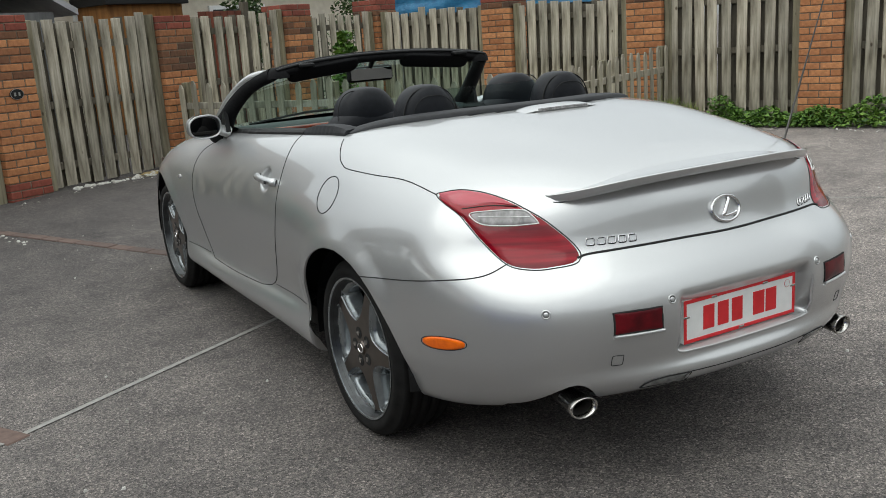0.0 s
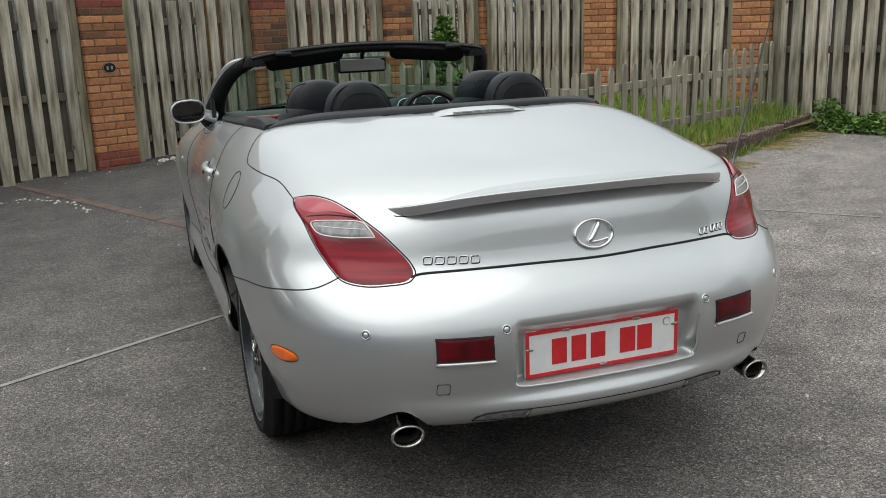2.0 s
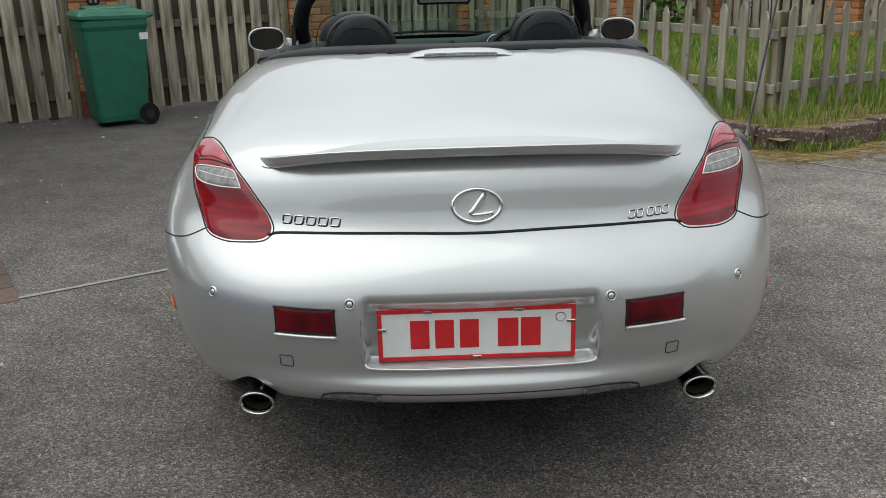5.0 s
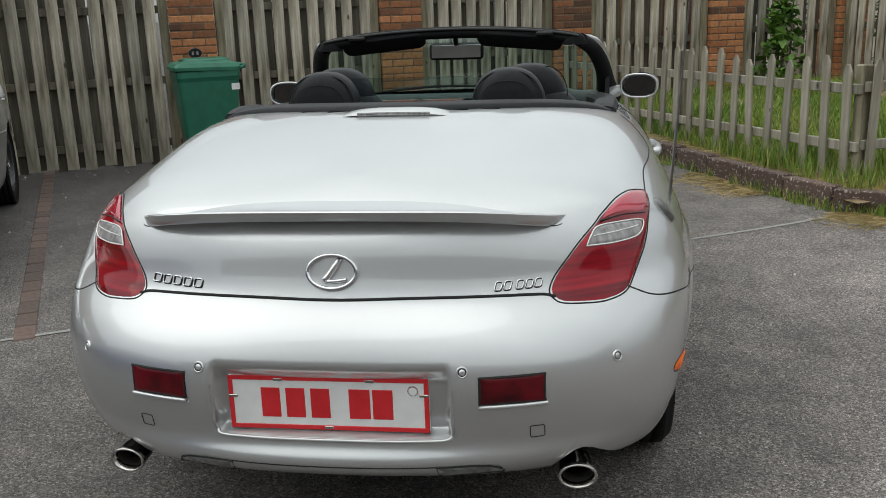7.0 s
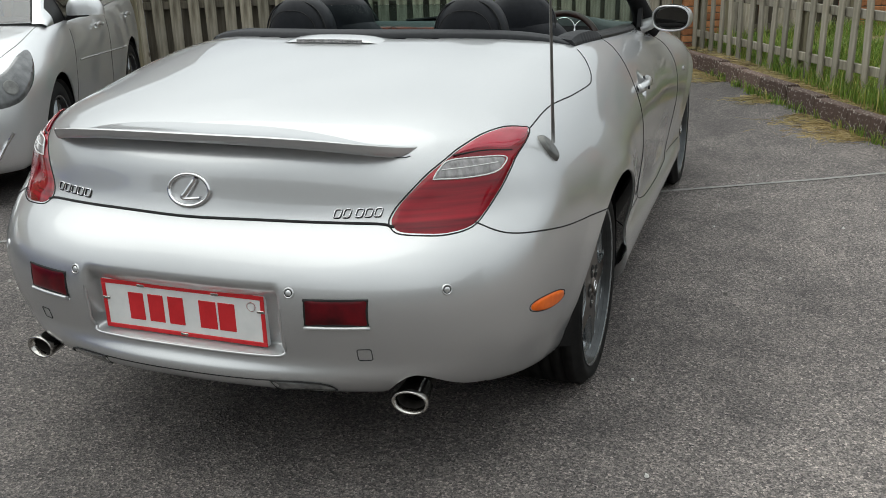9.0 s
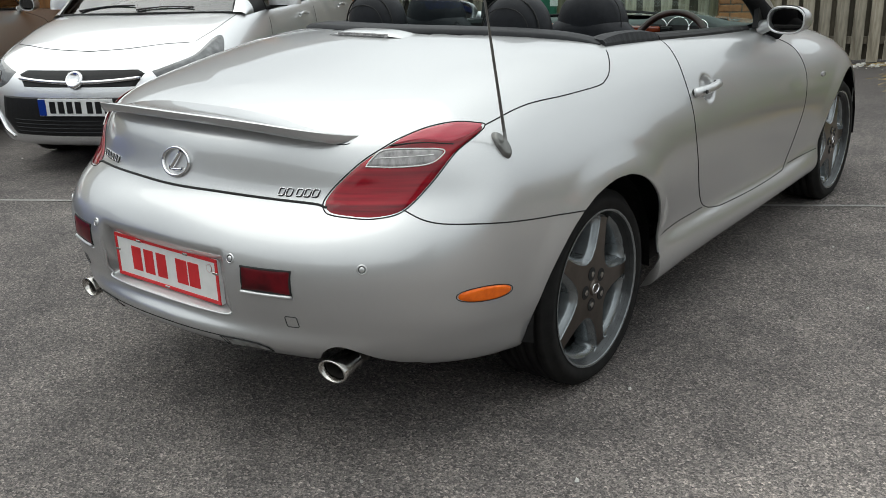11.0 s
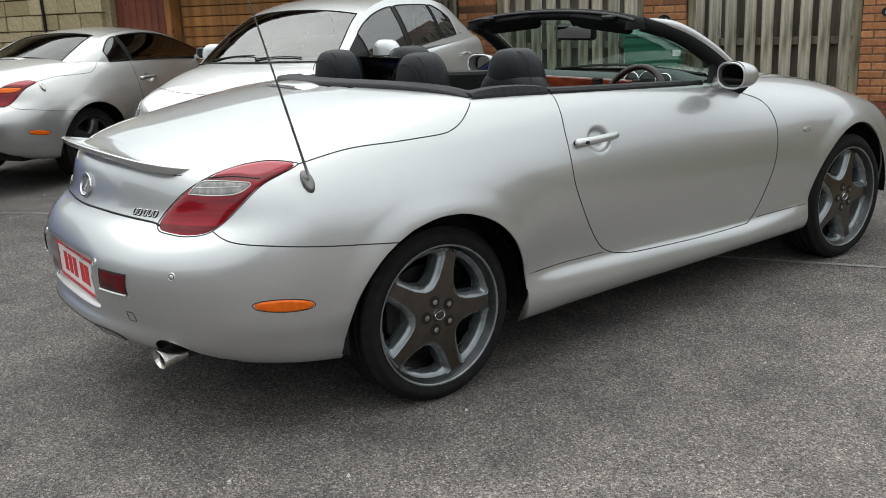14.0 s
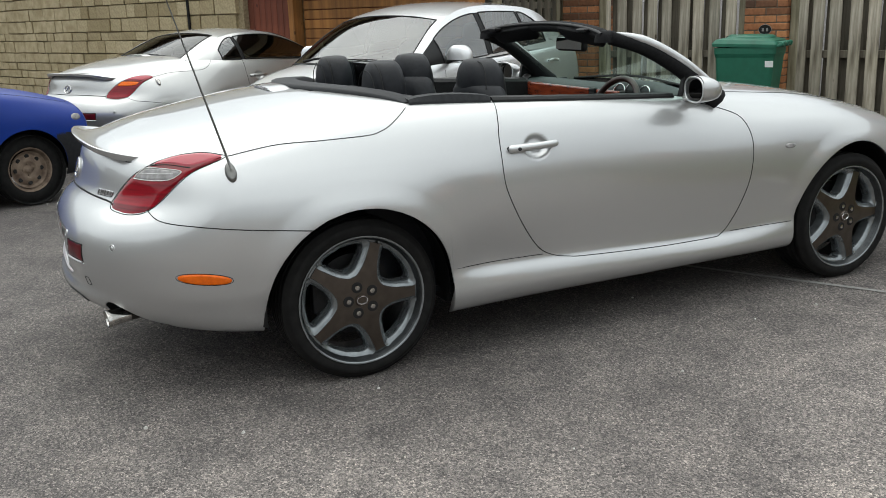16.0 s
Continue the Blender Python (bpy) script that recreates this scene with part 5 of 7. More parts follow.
def wheel(parent, name, spokes=5, face=RIM_DARK, flank=RIM_EDGE, split=True, half=0.118, r=0.323, rim=0.262):
    """A wheel whose axle is x and whose face looks towards +x."""
    w = empty(name)
    w.parent = parent
    part("tyre", tyre_mesh(r, rim, half), RUBBER, w, "black low-profile tyre", smooth=True)
    face_x = half - 0.020
    barrel = lathe([(half - 0.012, rim + 0.002), (half - 0.003, rim - 0.003), (half - 0.006, rim - 0.009), (face_x - 0.006, rim - 0.013), (face_x - 0.014, rim - 0.022), (face_x - 0.06, rim - 0.03), (-half + 0.03, rim - 0.03), (-half + 0.01, rim)], 72)
    part("rim", barrel, RIM_BARREL if face is RIM_DARK else face, w, "grey alloy rim barrel", smooth=True)
    part("rim_lip", lathe([(half - 0.0015, rim - 0.0005), (half - 0.001, rim - 0.005), (half - 0.005, rim - 0.0085)], 72), flank, w, "lighter machined rim edge", smooth=True)
    if not split:
        steel_disc(w, face_x - 0.02, rim - 0.03, face)
        return w
    part("brake_disc", lathe([(-0.01, 0.02), (-0.01, 0.165), (-0.035, 0.165), (-0.035, 0.02)], 40), BLACK_TRIM, w, "dull steel brake disc")
    part("brake_caliper", box_bm(0.07, 0.10, 0.16, (-0.005, -0.13, 0.02), 0.02, 2), BLACK_TRIM, w)
    s = rim / 0.262
    outer = rim - 0.012
    for k in range(spokes):
        a = 2 * math.pi * k / spokes + 0.32
        m = Matrix.Translation((face_x, 0, 0)) @ Matrix.Rotation(-a, 4, "X")
        sp = part("spoke", moved(spoke_face(s, outer), m), face, w, "satin graphite spoke")
        part("spoke_tip", moved(spoke_tip(s, outer), m), flank, sp)
        part("flank", moved(window_flank(s, outer), m @ Matrix.Rotation(-math.pi / 5, 4, "X")), flank, sp, "lighter grey bevelled spoke flank", smooth=True)
    part("hub_cap", lathe([(face_x + 0.006, 0.0005), (face_x + 0.006, 0.024), (face_x - 0.002, 0.029), (face_x - 0.03, 0.031)], 32), face, w, "centre cap")
    part("cap_ring", tube([(face_x + 0.007, 0.021 * math.cos(a), 0.016 * math.sin(a)) for a in np.linspace(0, 2 * math.pi, 25)[:-1]], 0.0022, 6, closed=True), CHROME, w)
    for k in range(5):
        a = 2 * math.pi * (k + 0.5) / 5 + 0.32
        m = Matrix.Translation((0, 0.055 * s * math.sin(a), 0.055 * s * math.cos(a)))
        part("wheel_nut", moved(lathe([(face_x + 0.006, 0.0005), (face_x + 0.005, 0.0105), (face_x - 0.01, 0.0125)], 6), m), STEEL, w)
        part("nut_recess", moved(lathe([(face_x + 0.0014, 0.0105), (face_x + 0.0014, 0.0215), (face_x + 0.0002, 0.0225)], 18), m), SEAM, w)
    part("valve", tube([(face_x - 0.012, 0.08, 0.226 * s), (face_x + 0.004, 0.078, 0.220 * s)], 0.004, 6), RUBBER, w)
    return w


def place_wheels(thing, x, axles, **kw):
    first = None
    for y in axles:
        for s in (1, -1):
            m = pose(s * x, y, 0.323 if "r" not in kw else kw["r"], 0, 0, 0 if s > 0 else 180)
            if first is None:
                first = wheel(thing, "wheel", **kw)
                first.matrix_basis = m
            else:
                copy_thing(first, m)


# ---- the convertible ----
def opening(x, y, j):
    return j > 124 and -0.055 + 0.36 * (x / 0.7) ** 2 < y < 1.93


def bumper_top(x, y):
    return 0.780 if x < 0.5 else 0.772 if y < -0.72 else 0.70 - 0.25 * (y + 0.6) * 0.9


def is_bumper(x, y, z):
    return y < -0.21 and z < bumper_top(x, y)


def is_lid(x, y, z):
    return not is_bumper(x, y, z) and y < 0.25 and (z > 0.955 if y > -0.45 else x < 0.52 + 0.25 * (y + 0.9) or z > 0.945)


def is_door(x, y, z):
    return z > 0.36 and 0.62 < y < 1.93 and y - 0.62 > max(0, (0.62 - z)) ** 1.7 and 1.95 - y > max(0, 0.5 - z) * 0.6


def is_bonnet(x, y, z):
    return y > 1.97 and x < 0.66 and z > 0.80


def sedan_panels(shell, car, paint, cabin):
    shell.panel("rear_bumper", lambda x, y, z, j: is_bumper(x, y, z), paint, car)
    shell.panel("boot_lid", lambda x, y, z, j: not cabin(x, y, j) and is_lid(x, y, z), paint, car)
    for s in (1, -1):
        shell.panel("door", lambda x, y, z, j: not cabin(x, y, j) and is_door(x, y, z), paint, car, (s,))
    shell.panel("bonnet", lambda x, y, z, j: is_bonnet(x, y, z), paint, car)
    shell.panel("body", lambda x, y, z, j: not (cabin(x, y, j) or is_bumper(x, y, z) or is_lid(x, y, z) or is_door(x, y, z) or is_bonnet(x, y, z)), paint, car)


def arch_liners(shell, car, arches, inner=0.52, outer=0.855):
    for cy, cz, rad in arches:
        for s in (1, -1):
            v = []
            for k in range(25):
                a = math.pi * (k / 24 * 1.06 - 0.03)
                for x, r in ((outer, rad - 0.002), (outer - 0.04, rad + 0.012), (inner, rad + 0.012), (inner, 0.05)):
                    v.append((s * x, cy - r * math.cos(a), max(cz + r * math.sin(a), 0.27)))
            part("wheel_arch_liner", (v, grid_faces(25, 4, flip=s < 0)), BLACK_TRIM, car, "black wheel arch liner")
            lip = [shell.side(cy - (rad + 0.004) * math.cos(a), cz + (rad + 0.004) * math.sin(a), s)[0] for a in np.linspace(0.05, math.pi - 0.05, 36)]
            part("arch_lip", tube([p - Vector((s * 0.006, 0, 0)) for p in lip], 0.0045, 8), shell.paint, car, smooth=True)


LAMP = [(-.246, .768), (-.232, .753), (-.18, .746), (-.122, .743), (-.056, .751), (-.010, .775), (.040, .818), (.084, .861), (.123, .892), (.203, .929), (.18, .941), (.117, .950), (.040, .945), (-.03, .928), (-.072, .911), (-.138, .876), (-.204, .822), (-.238, .785)]
LAMP_UPPER = [(-.050, .914), (.023, .916), (.110, .906), (.190, .930), (.176, .938), (.117, .946), (.040, .941), (-.024, .926)]
LAMP_CLEAR = [(-.126, .864), (-.05, .860), (.030, .862), (.066, .875), (.075, .891), (.0, .899), (-.076, .900), (-.106, .884)]


def rear_lamps(shell, car, clear=CLEAR_LENS):
    for s in (1, -1):
        lamp = part("tail_lamp", shell.lens(LAMP, "corner", s, 0.007, 72, 10), RED_LENS, car, "deep red glossy tail lamp", smooth=True)
        part("clear_lens", shell.lens(LAMP_CLEAR, "corner", s, 0.0098, 40, 6, 0.006), clear, lamp, "clear reversing light lens", smooth=True)
        rim_line = smooth_line([(a, b, 0) for a, b in LAMP + LAMP[:1]], 90)
        part("lamp_gasket", tube([shell.corner(a, b, s)[0] for a, b, _ in rim_line[:-1]], 0.0020, 6, closed=True), SEAM, lamp)
        part("upper_lens", shell.lens(LAMP_UPPER, "corner", s, 0.0082, 48, 6, 0.005), PALE_RED_LENS, lamp, "paler red upper lens", smooth=True)
        cut = smooth_line([(-.062, .910, 0), (.023, .911, 0), (.105, .901, 0)], 20)
        part("divider", tube([shell.corner(a, b, s)[0] + shell.corner(a, b, s)[1] * 0.0065 for a, b, _ in cut], 0.002, 6), SEAM, lamp)
        bez = smooth_line([(a, b, 0) for a, b in LAMP_CLEAR + LAMP_CLEAR[:1]], 50)
        part("lens_bezel", tube([shell.corner(a, b, s)[0] + shell.corner(a, b, s)[1] * 0.0085 for a, b, _ in bez[:-1]], 0.0017, 6, closed=True), GREY_TRIM if clear is AMBER else WHITE_PLATE, lamp)
        for z in (.882,):
            line = [shell.corner(a, z, s) for a in np.linspace(-.100, .050, 14)]
            part("lens_rib", tube([p + n * 0.0100 for p, n in line], 0.0012, 6), WHITE_PLATE if clear is not AMBER else AMBER, lamp)


def badge_shapes(shell, car, x0, x1, z, n, h=0.0185):
    """Raised chrome outlines in place of lettering on the lid."""
    step = (x1 - x0) / n
    first = None
    for k in range(n):
        xm, w = x0 + (k + 0.5) * step, 0.36 * step
        loop = rounded_loop(xm - w, xm + w, z - h / 2, z + h / 2, 0.004, 3)
        line = [shell.rear(a + 0.22 * (b - z), b) for a, b in loop]
        bar = part("badge" if first is None else "badge_bar", tube([p + q * 0.0028 for p, q in line], 0.0016, 6, closed=True), CHROME, first or car, "raised chrome badge" if first is None else "", smooth=True)
        # a dark tube, offset right and down, draws the outline's shadow
        under = [shell.rear(a + 0.0012 + 0.22 * (b - z), b - 0.0016) for a, b in loop]
        part("badge_edge", tube([p + q * 0.0008 for p, q in under], 0.0018, 6, closed=True), SEAM, first or bar)
        first = first or bar
    return first


def emblem(shell, car, x, z, rx, rz):
    p = [shell.rear(x + rx * math.cos(a), z + rz * math.sin(a)) for a in np.linspace(0, 2 * math.pi, 41)[:-1]]
    e = part("emblem", tube([q + n * 0.004 for q, n in p], 0.0054, 8, closed=True), CHROME, car, "oval chrome emblem ring", smooth=True)
    bar = [(x + 0.020, z + 0.030), (x - 0.004, z - 0.004), (x - 0.016, z - 0.020), (x + 0.008, z - 0.021), (x + 0.038, z - 0.017)]
    line = smooth_line([(a, b, 0) for a, b in bar], 22)
    part("emblem_bar", tube([shell.rear(a, b)[0] + shell.rear(a, b)[1] * 0.004 for a, b, _ in line], [0.0058, 0.0074, 0.0082, 0.0086] + [0.0086] * 6 + [0.0074, 0.0062] + [0.0055] * 10, 8), CHROME, e, smooth=True)


def spoiler(shell, car, paint):
    """A ducktail lip across the lid: a shallow ramp up from the deck, a thin rear face, ends that run out to points."""
    n, top, back = 101, [], []
    for k in range(n):
        u = math.sin(math.pi / 2 * (-1 + 2 * k / (n - 1)))
        x, a = 0.541 * u, abs(u)
        deck = lambda y: shell.top(x, max(y, -0.87))[0].z
        y_edge = -0.927 + 0.060 * a ** 2 + 0.128 * a ** 8
        z_edge = 0.990 - 0.015 * a ** 2 - 0.038 * a ** 6
        close = max(0.0, 1 - (max(a - 0.90, 0) / 0.10) ** 2) ** 0.5
        thick = (0.027 + 0.006 * a * a) * close
        base_y = y_edge + 0.135 * (1 - 0.72 * a ** 3)
        for f in (0.0, 0.2, 0.4, 0.6, 0.8, 0.93):
            y = base_y + (y_edge - base_y) * f
            z = deck(base_y) * (1 - f) + z_edge * f - 0.011 * math.sin(math.pi * f) ** 1.2
            top.append((x, y, max(z, deck(y) + 0.0007 - 0.002 * (1 - close))))
        top += [(x, y_edge + 0.002, z_edge), (x, y_edge - 0.002, z_edge - 0.003 * close)]
        z_low = z_edge - thick
        foot, _ = shell.rear(x, min(z_low - 0.002, 0.975))
        back += [(x, y_edge - 0.002, z_edge - 0.003 * close), (x, y_edge + 0.001, z_edge - 0.5 * thick), (x, y_edge + 0.007, z_low + 0.004 * close), (x, y_edge + 0.013, z_low), (x, max(foot.y + 0.006, y_edge + 0.016), z_low + 0.001)]
    skin = joined((top, grid_faces(n, 8, flip=True)), (back, grid_faces(n, 5, flip=True)))
    lip = part("spoiler", skin, paint, car, "body-coloured ducktail boot spoiler with pointed ends", smooth=True)
    joint = []
    for k in range(6, n - 6):
        x, y, z = back[k * 5 + 4]
        p, nrm = shell.rear(x, z - 0.004)
        joint.append(p + nrm * 0.0005)
    part("spoiler_joint", tube(joint, 0.0013, 6), GREY_TRIM, lip)


def exhaust(car, s):
    m = Matrix.Translation((s * 0.571, -0.930, 0.341)) @ pose(0, 0, 0, 4, 0, s * 5)
    prof = [(0.14, 0.022), (0.02, 0.0315), (0.004, 0.0335), (0.0, 0.032), (0.002, 0.0285), (0.03, 0.027), (0.13, 0.024)]
    v, f = lathe(prof, 36, "y")
    e = part("exhaust_tip", ([m @ Vector((p[0] * 1.42, p[1], p[2])) for p in v], f), STEEL, car, "oval polished exhaust tip", smooth=True)
    v, f = lathe([(0.12, 0.0005), (0.12, 0.0262), (0.02, 0.0262)], 36, "y")
    part("bore", ([m @ Vector((p[0] * 1.42, p[1], p[2])) for p in v], f), SOOT, e, "sooty exhaust bore")
    line = [m @ Vector((0, y, 0)) for y in np.linspace(0.13, 0.40, 6)]
    part("tail_pipe", tube(line, 0.026, 16, 1.0), STEEL, e, smooth=True)


def sensor(shell, car, x, z):
    p, n = shell.rear(x, z)
    m = Matrix.Translation(p) @ n.to_track_quat("X", "Z").to_matrix().to_4x4()
    d = part("parking_sensor", moved(lathe([(0.0022, 0.0005), (0.0024, 0.0068), (0.001, 0.0076)], 20), m), shell.paint, car, smooth=True)
    part("sensor_gap", moved(lathe([(0.0014, 0.0070), (0.0014, 0.0096)], 20), m), SEAM, d)
    part("sensor_ring", moved(lathe([(0.0008, 0.0094), (0.0028, 0.0102), (0.0026, 0.0128), (-0.001, 0.0140)], 20), m), shell.paint, d, smooth=True)


def loop_tube(shell, loop, how, radius, lift=0.0, s=1, n=64, flat=1.0):
    line = smooth_line([(a, b, 0) for a, b in list(loop) + [loop[0]]], n + 1)[:-1]
    fn = shell.how(how, s)
    return tube([fn(a, b)[0] + fn(a, b)[1] * lift for a, b, _ in line], radius, 6, flat, closed=True)


PLATE_Y = -1.000


def bumper_details(shell, car, plate=True):
    for s in (1, -1):
        a, b = sorted((s * 0.350, s * 0.494))
        loop = rounded_loop(a, b, 0.562, 0.624, 0.006)
        r = part("bumper_reflector", shell.lens(loop, "rear", 1, 0.0045, len(loop), 8, 0.003), DARK_RED_LENS, car, "dark red rectangular bumper reflector", smooth=True)
        part("reflector_frame", loop_tube(shell, loop, "rear", 0.0035, 0.0), SEAM, r)
        low = [shell.rear(x, 0.5555) for x in np.linspace(a - 0.004, b + 0.006, 14)]
        part("reflector_lip", tube([p + n * 0.004 for p, n in low], 0.0055, 8), shell.paint, r, smooth=True)
        for x in (0.311, 0.661):
            sensor(shell, car, s * x, 0.639 if x < 0.5 else 0.633)
        a, b = sorted((s * 0.461, s * 0.494))
        part("towing_cover", loop_tube(shell, rounded_loop(a, b, 0.462, 0.494, 0.005), "rear", 0.0012, 0.0003), GREY_TRIM, car)
        loop = [(s * x, z) for x, z in ((0.246, 0.406), (0.250, 0.374), (0.400, 0.377), (0.392, 0.391), (0.368, 0.401), (0.320, 0.406))]
        loop = loop if s < 0 else loop[::-1]
        low = part("lower_bumper_lamp", shell.lens(loop, "rear", 1, 0.0035, 6, 4, 0.001), SMOKED, car, "narrow smoked lamp low in the bumper")
        rim = [shell.rear(x, z)[0] + shell.rear(x, z)[1] * 0.002 for x, z in loop]
        part("lamp_gasket", tube(rim, 0.0022, 6, closed=True), SEAM, low)
        amb = [(-0.5935 + 0.098 * math.cos(a) - 0.003 * math.sin(a), 0.509 - 0.015 * math.cos(a) + 0.0225 * math.copysign(abs(math.sin(a)) ** 0.85, math.sin(a))) for a in np.linspace(0, 2 * math.pi, 29)[:-1]]
        part("side_marker_lamp", shell.lens(amb, "side", s, 0.006, 40, 6), AMBER, car, "orange side marker lamp", smooth=True)
        part("marker_gasket", loop_tube(shell, amb, "side", 0.0015, 0.0, s), SEAM, car)
    crease = [shell.rear(x, 0.406)[0] for x in np.linspace(-0.246, 0.246, 24)]
    part("bumper_crease", tube(crease, 0.0018, 6), SEAM, car)
    ledge = [(-0.286, 0.60), (-0.286, 0.50), (-0.283, 0.478), (-0.268, 0.468), (-0.20, 0.466), (0.0, 0.466), (0.20, 0.466), (0.268, 0.468), (0.283, 0.478), (0.286, 0.50), (0.286, 0.60)]
    if plate:
        edge_line = [shell.rear(x, z) for x, z, _ in smooth_line([(a, b, 0) for a, b in ledge], 60)]
        part("plate_recess_lip", tube([p + n * 0.0005 for p, n in edge_line], [0.001] + [0.0045] * 58 + [0.001], 8), shell.paint, car, smooth=True)
    # plate recess: a shallow tray with a bright lower ledge
    if plate:
        y, cx, cz = PLATE_Y, -0.0095, 0.547
        p = part("number_plate", box_bm(0.480, 0.016, 0.134, (cx, y + 0.009, cz), 0.002), WHITE_PLATE, car, "white plate with a red border and red bars")
        frame_bars = []
        for sx, sz, x, z in ((0.480, 0.011, 0, 0.0615), (0.480, 0.011, 0, -0.0615), (0.011, 0.112, -0.2345, 0), (0.011, 0.112, 0.2345, 0)):
            frame_bars.append(bm_mesh(box_bm(sx, 0.003, sz, (cx + x, y + 0.0005, cz + z), 0.0008)))
        part("plate_border", joined(*frame_bars), RED_INK, p, "red border")
        for x, w in ((-0.138, 0.046), (-0.078, 0.046), (-0.018, 0.046), (0.076, 0.050), (0.131, 0.048)):
            part("plate_bar", box_bm(w, 0.002, 0.074, (cx + x, y + 0.0008, cz), 0.0006), RED_INK, p, "plain red bar")
        part("plate_seal", lathe([(0.0, 0.0), (0.0, 0.012), (-0.001, 0.012)], 20, "y"), RED_INK, p).matrix_basis = Matrix.Translation((cx + 0.203, y + 0.001, cz + 0.036))
        part("seal_inner", lathe([(0.0, 0.0), (0.0, 0.0105), (-0.001, 0.0105)], 20, "y"), WHITE_PLATE, p).matrix_basis = Matrix.Translation((cx + 0.203, y + 0.0004, cz + 0.036))
        for x, z in ((-0.118, 0.058), (0.102, 0.058), (0.0, -0.061), (-0.229, 0.015), (0.229, 0.025)):
            part("plate_clip", box_bm(0.022, 0.004, 0.007, (cx + x, y, cz + z), 0.001), STEEL, p)


def seams(shell, car, fuel=True):
    lines = []
    for s in (1, -1):
        lines.append((shell.seam([(-0.752, 0.765), (-0.715, 0.728), (-0.60, 0.706), (-0.41, 0.674), (-0.20, 0.648)], "side", 30, s), "bumper_gap"))
        lines.append((shell.seam([(-0.46, 0.932), (-0.27, 0.956), (-0.09, 0.957), (0.08, 0.960), (0.135, 0.970), (0.185, 0.990), (0.275, 1.043)], "side", 50, s), "boot_gap"))
        lines.append((shell.seam([(0.668, 1.035), (0.642, 0.96), (0.624, 0.88), (0.622, 0.74), (0.655, 0.64), (0.722, 0.521), (0.80, 0.42), (0.87, 0.378), (0.95, 0.360), (1.05, 0.350), (1.45, 0.330), (1.74, 0.326), (1.80, 0.336), (1.845, 0.37), (1.895, 0.45), (1.935, 0.56), (1.955, 0.70), (1.955, 0.80), (1.925, 0.875), (1.84, 0.915), (1.74, 0.945)], "side", 110, s), "door_gap"))
        lines.append((shell.seam([(0.37, 0.394), (0.60, 0.394), (0.82, 0.388)], "side", 14, s, 0.0018), "sill_gap"))
        lines.append((shell.seam([(1.86, 0.342), (2.22, 0.347)], "side", 10, s, 0.0018), "sill_gap"))
    lines.append((shell.seam([(-0.518, 0.766), (-0.46, 0.775), (-0.21, 0.784), (0.0, 0.783), (0.21, 0.784), (0.46, 0.775), (0.518, 0.766)], "rear", 50, 1, 0.0038), "lid_gap"))
    lines.append((shell.seam([(-0.60, 1.98), (-0.60, 2.4), (-0.52, 2.9), (0, 3.12), (0.52, 2.9), (0.60, 2.4), (0.60, 1.98)], "top", 60), "bonnet_gap"))
    for mesh, name in lines:
        part(name, mesh, SEAM, car)
    if fuel:
        loop = [(0.145 + 0.07 * math.cos(a), 0.868 + 0.062 * math.sin(a)) for a in np.linspace(0, 2 * math.pi, 25)[:-1]]
        part("fuel_flap_gap", loop_tube(shell, loop, "side", 0.002, 0, -1), GREY_TRIM, car)


def door_handles(shell, car):
    for s in (1, -1):
        bar = [(0.664, 0.854, 0.004), (0.674, 0.855, 0.014), (0.71, 0.857, 0.022), (0.79, 0.859, 0.026), (0.866, 0.860, 0.018), (0.884, 0.860, 0.003)]
        line = []
        for y, z, d in smooth_line(bar, 22):
            p, n = shell.side(y, 0.945, s)
            line.append(Vector((p.x + s * (d + 0.041), y, z)))
        h = part("door_handle", tube(line, [0.010, 0.016, 0.0185] + [0.0185 - 0.00022 * k for k in range(16)] + [0.0145, 0.013, 0.008], 12, 0.95), shell.paint, car, "silver pull handle over a scooped cup", smooth=True)
        for a, b in ((0, 6), (17, 22)):
            gap = [q - Vector((s * 0.012, 0, 0.001)) for q in line[a:b]]
            part("handle_gap", tube(gap, [0.018 if a == 0 else 0.0155] * len(gap), 10, 0.7), SEAM, h)
        p, n = shell.side(0.690, 0.857, s)
        m = Matrix.Translation(p + Vector((s * 0.041, 0, 0))) @ pose(0, 0, 0, 0, 0, 0 if s > 0 else 180)
        part("key_lock", moved(lathe([(0.002, 0.0005), (0.002, 0.007), (-0.004, 0.0075)], 16), m), GREY_TRIM, h)


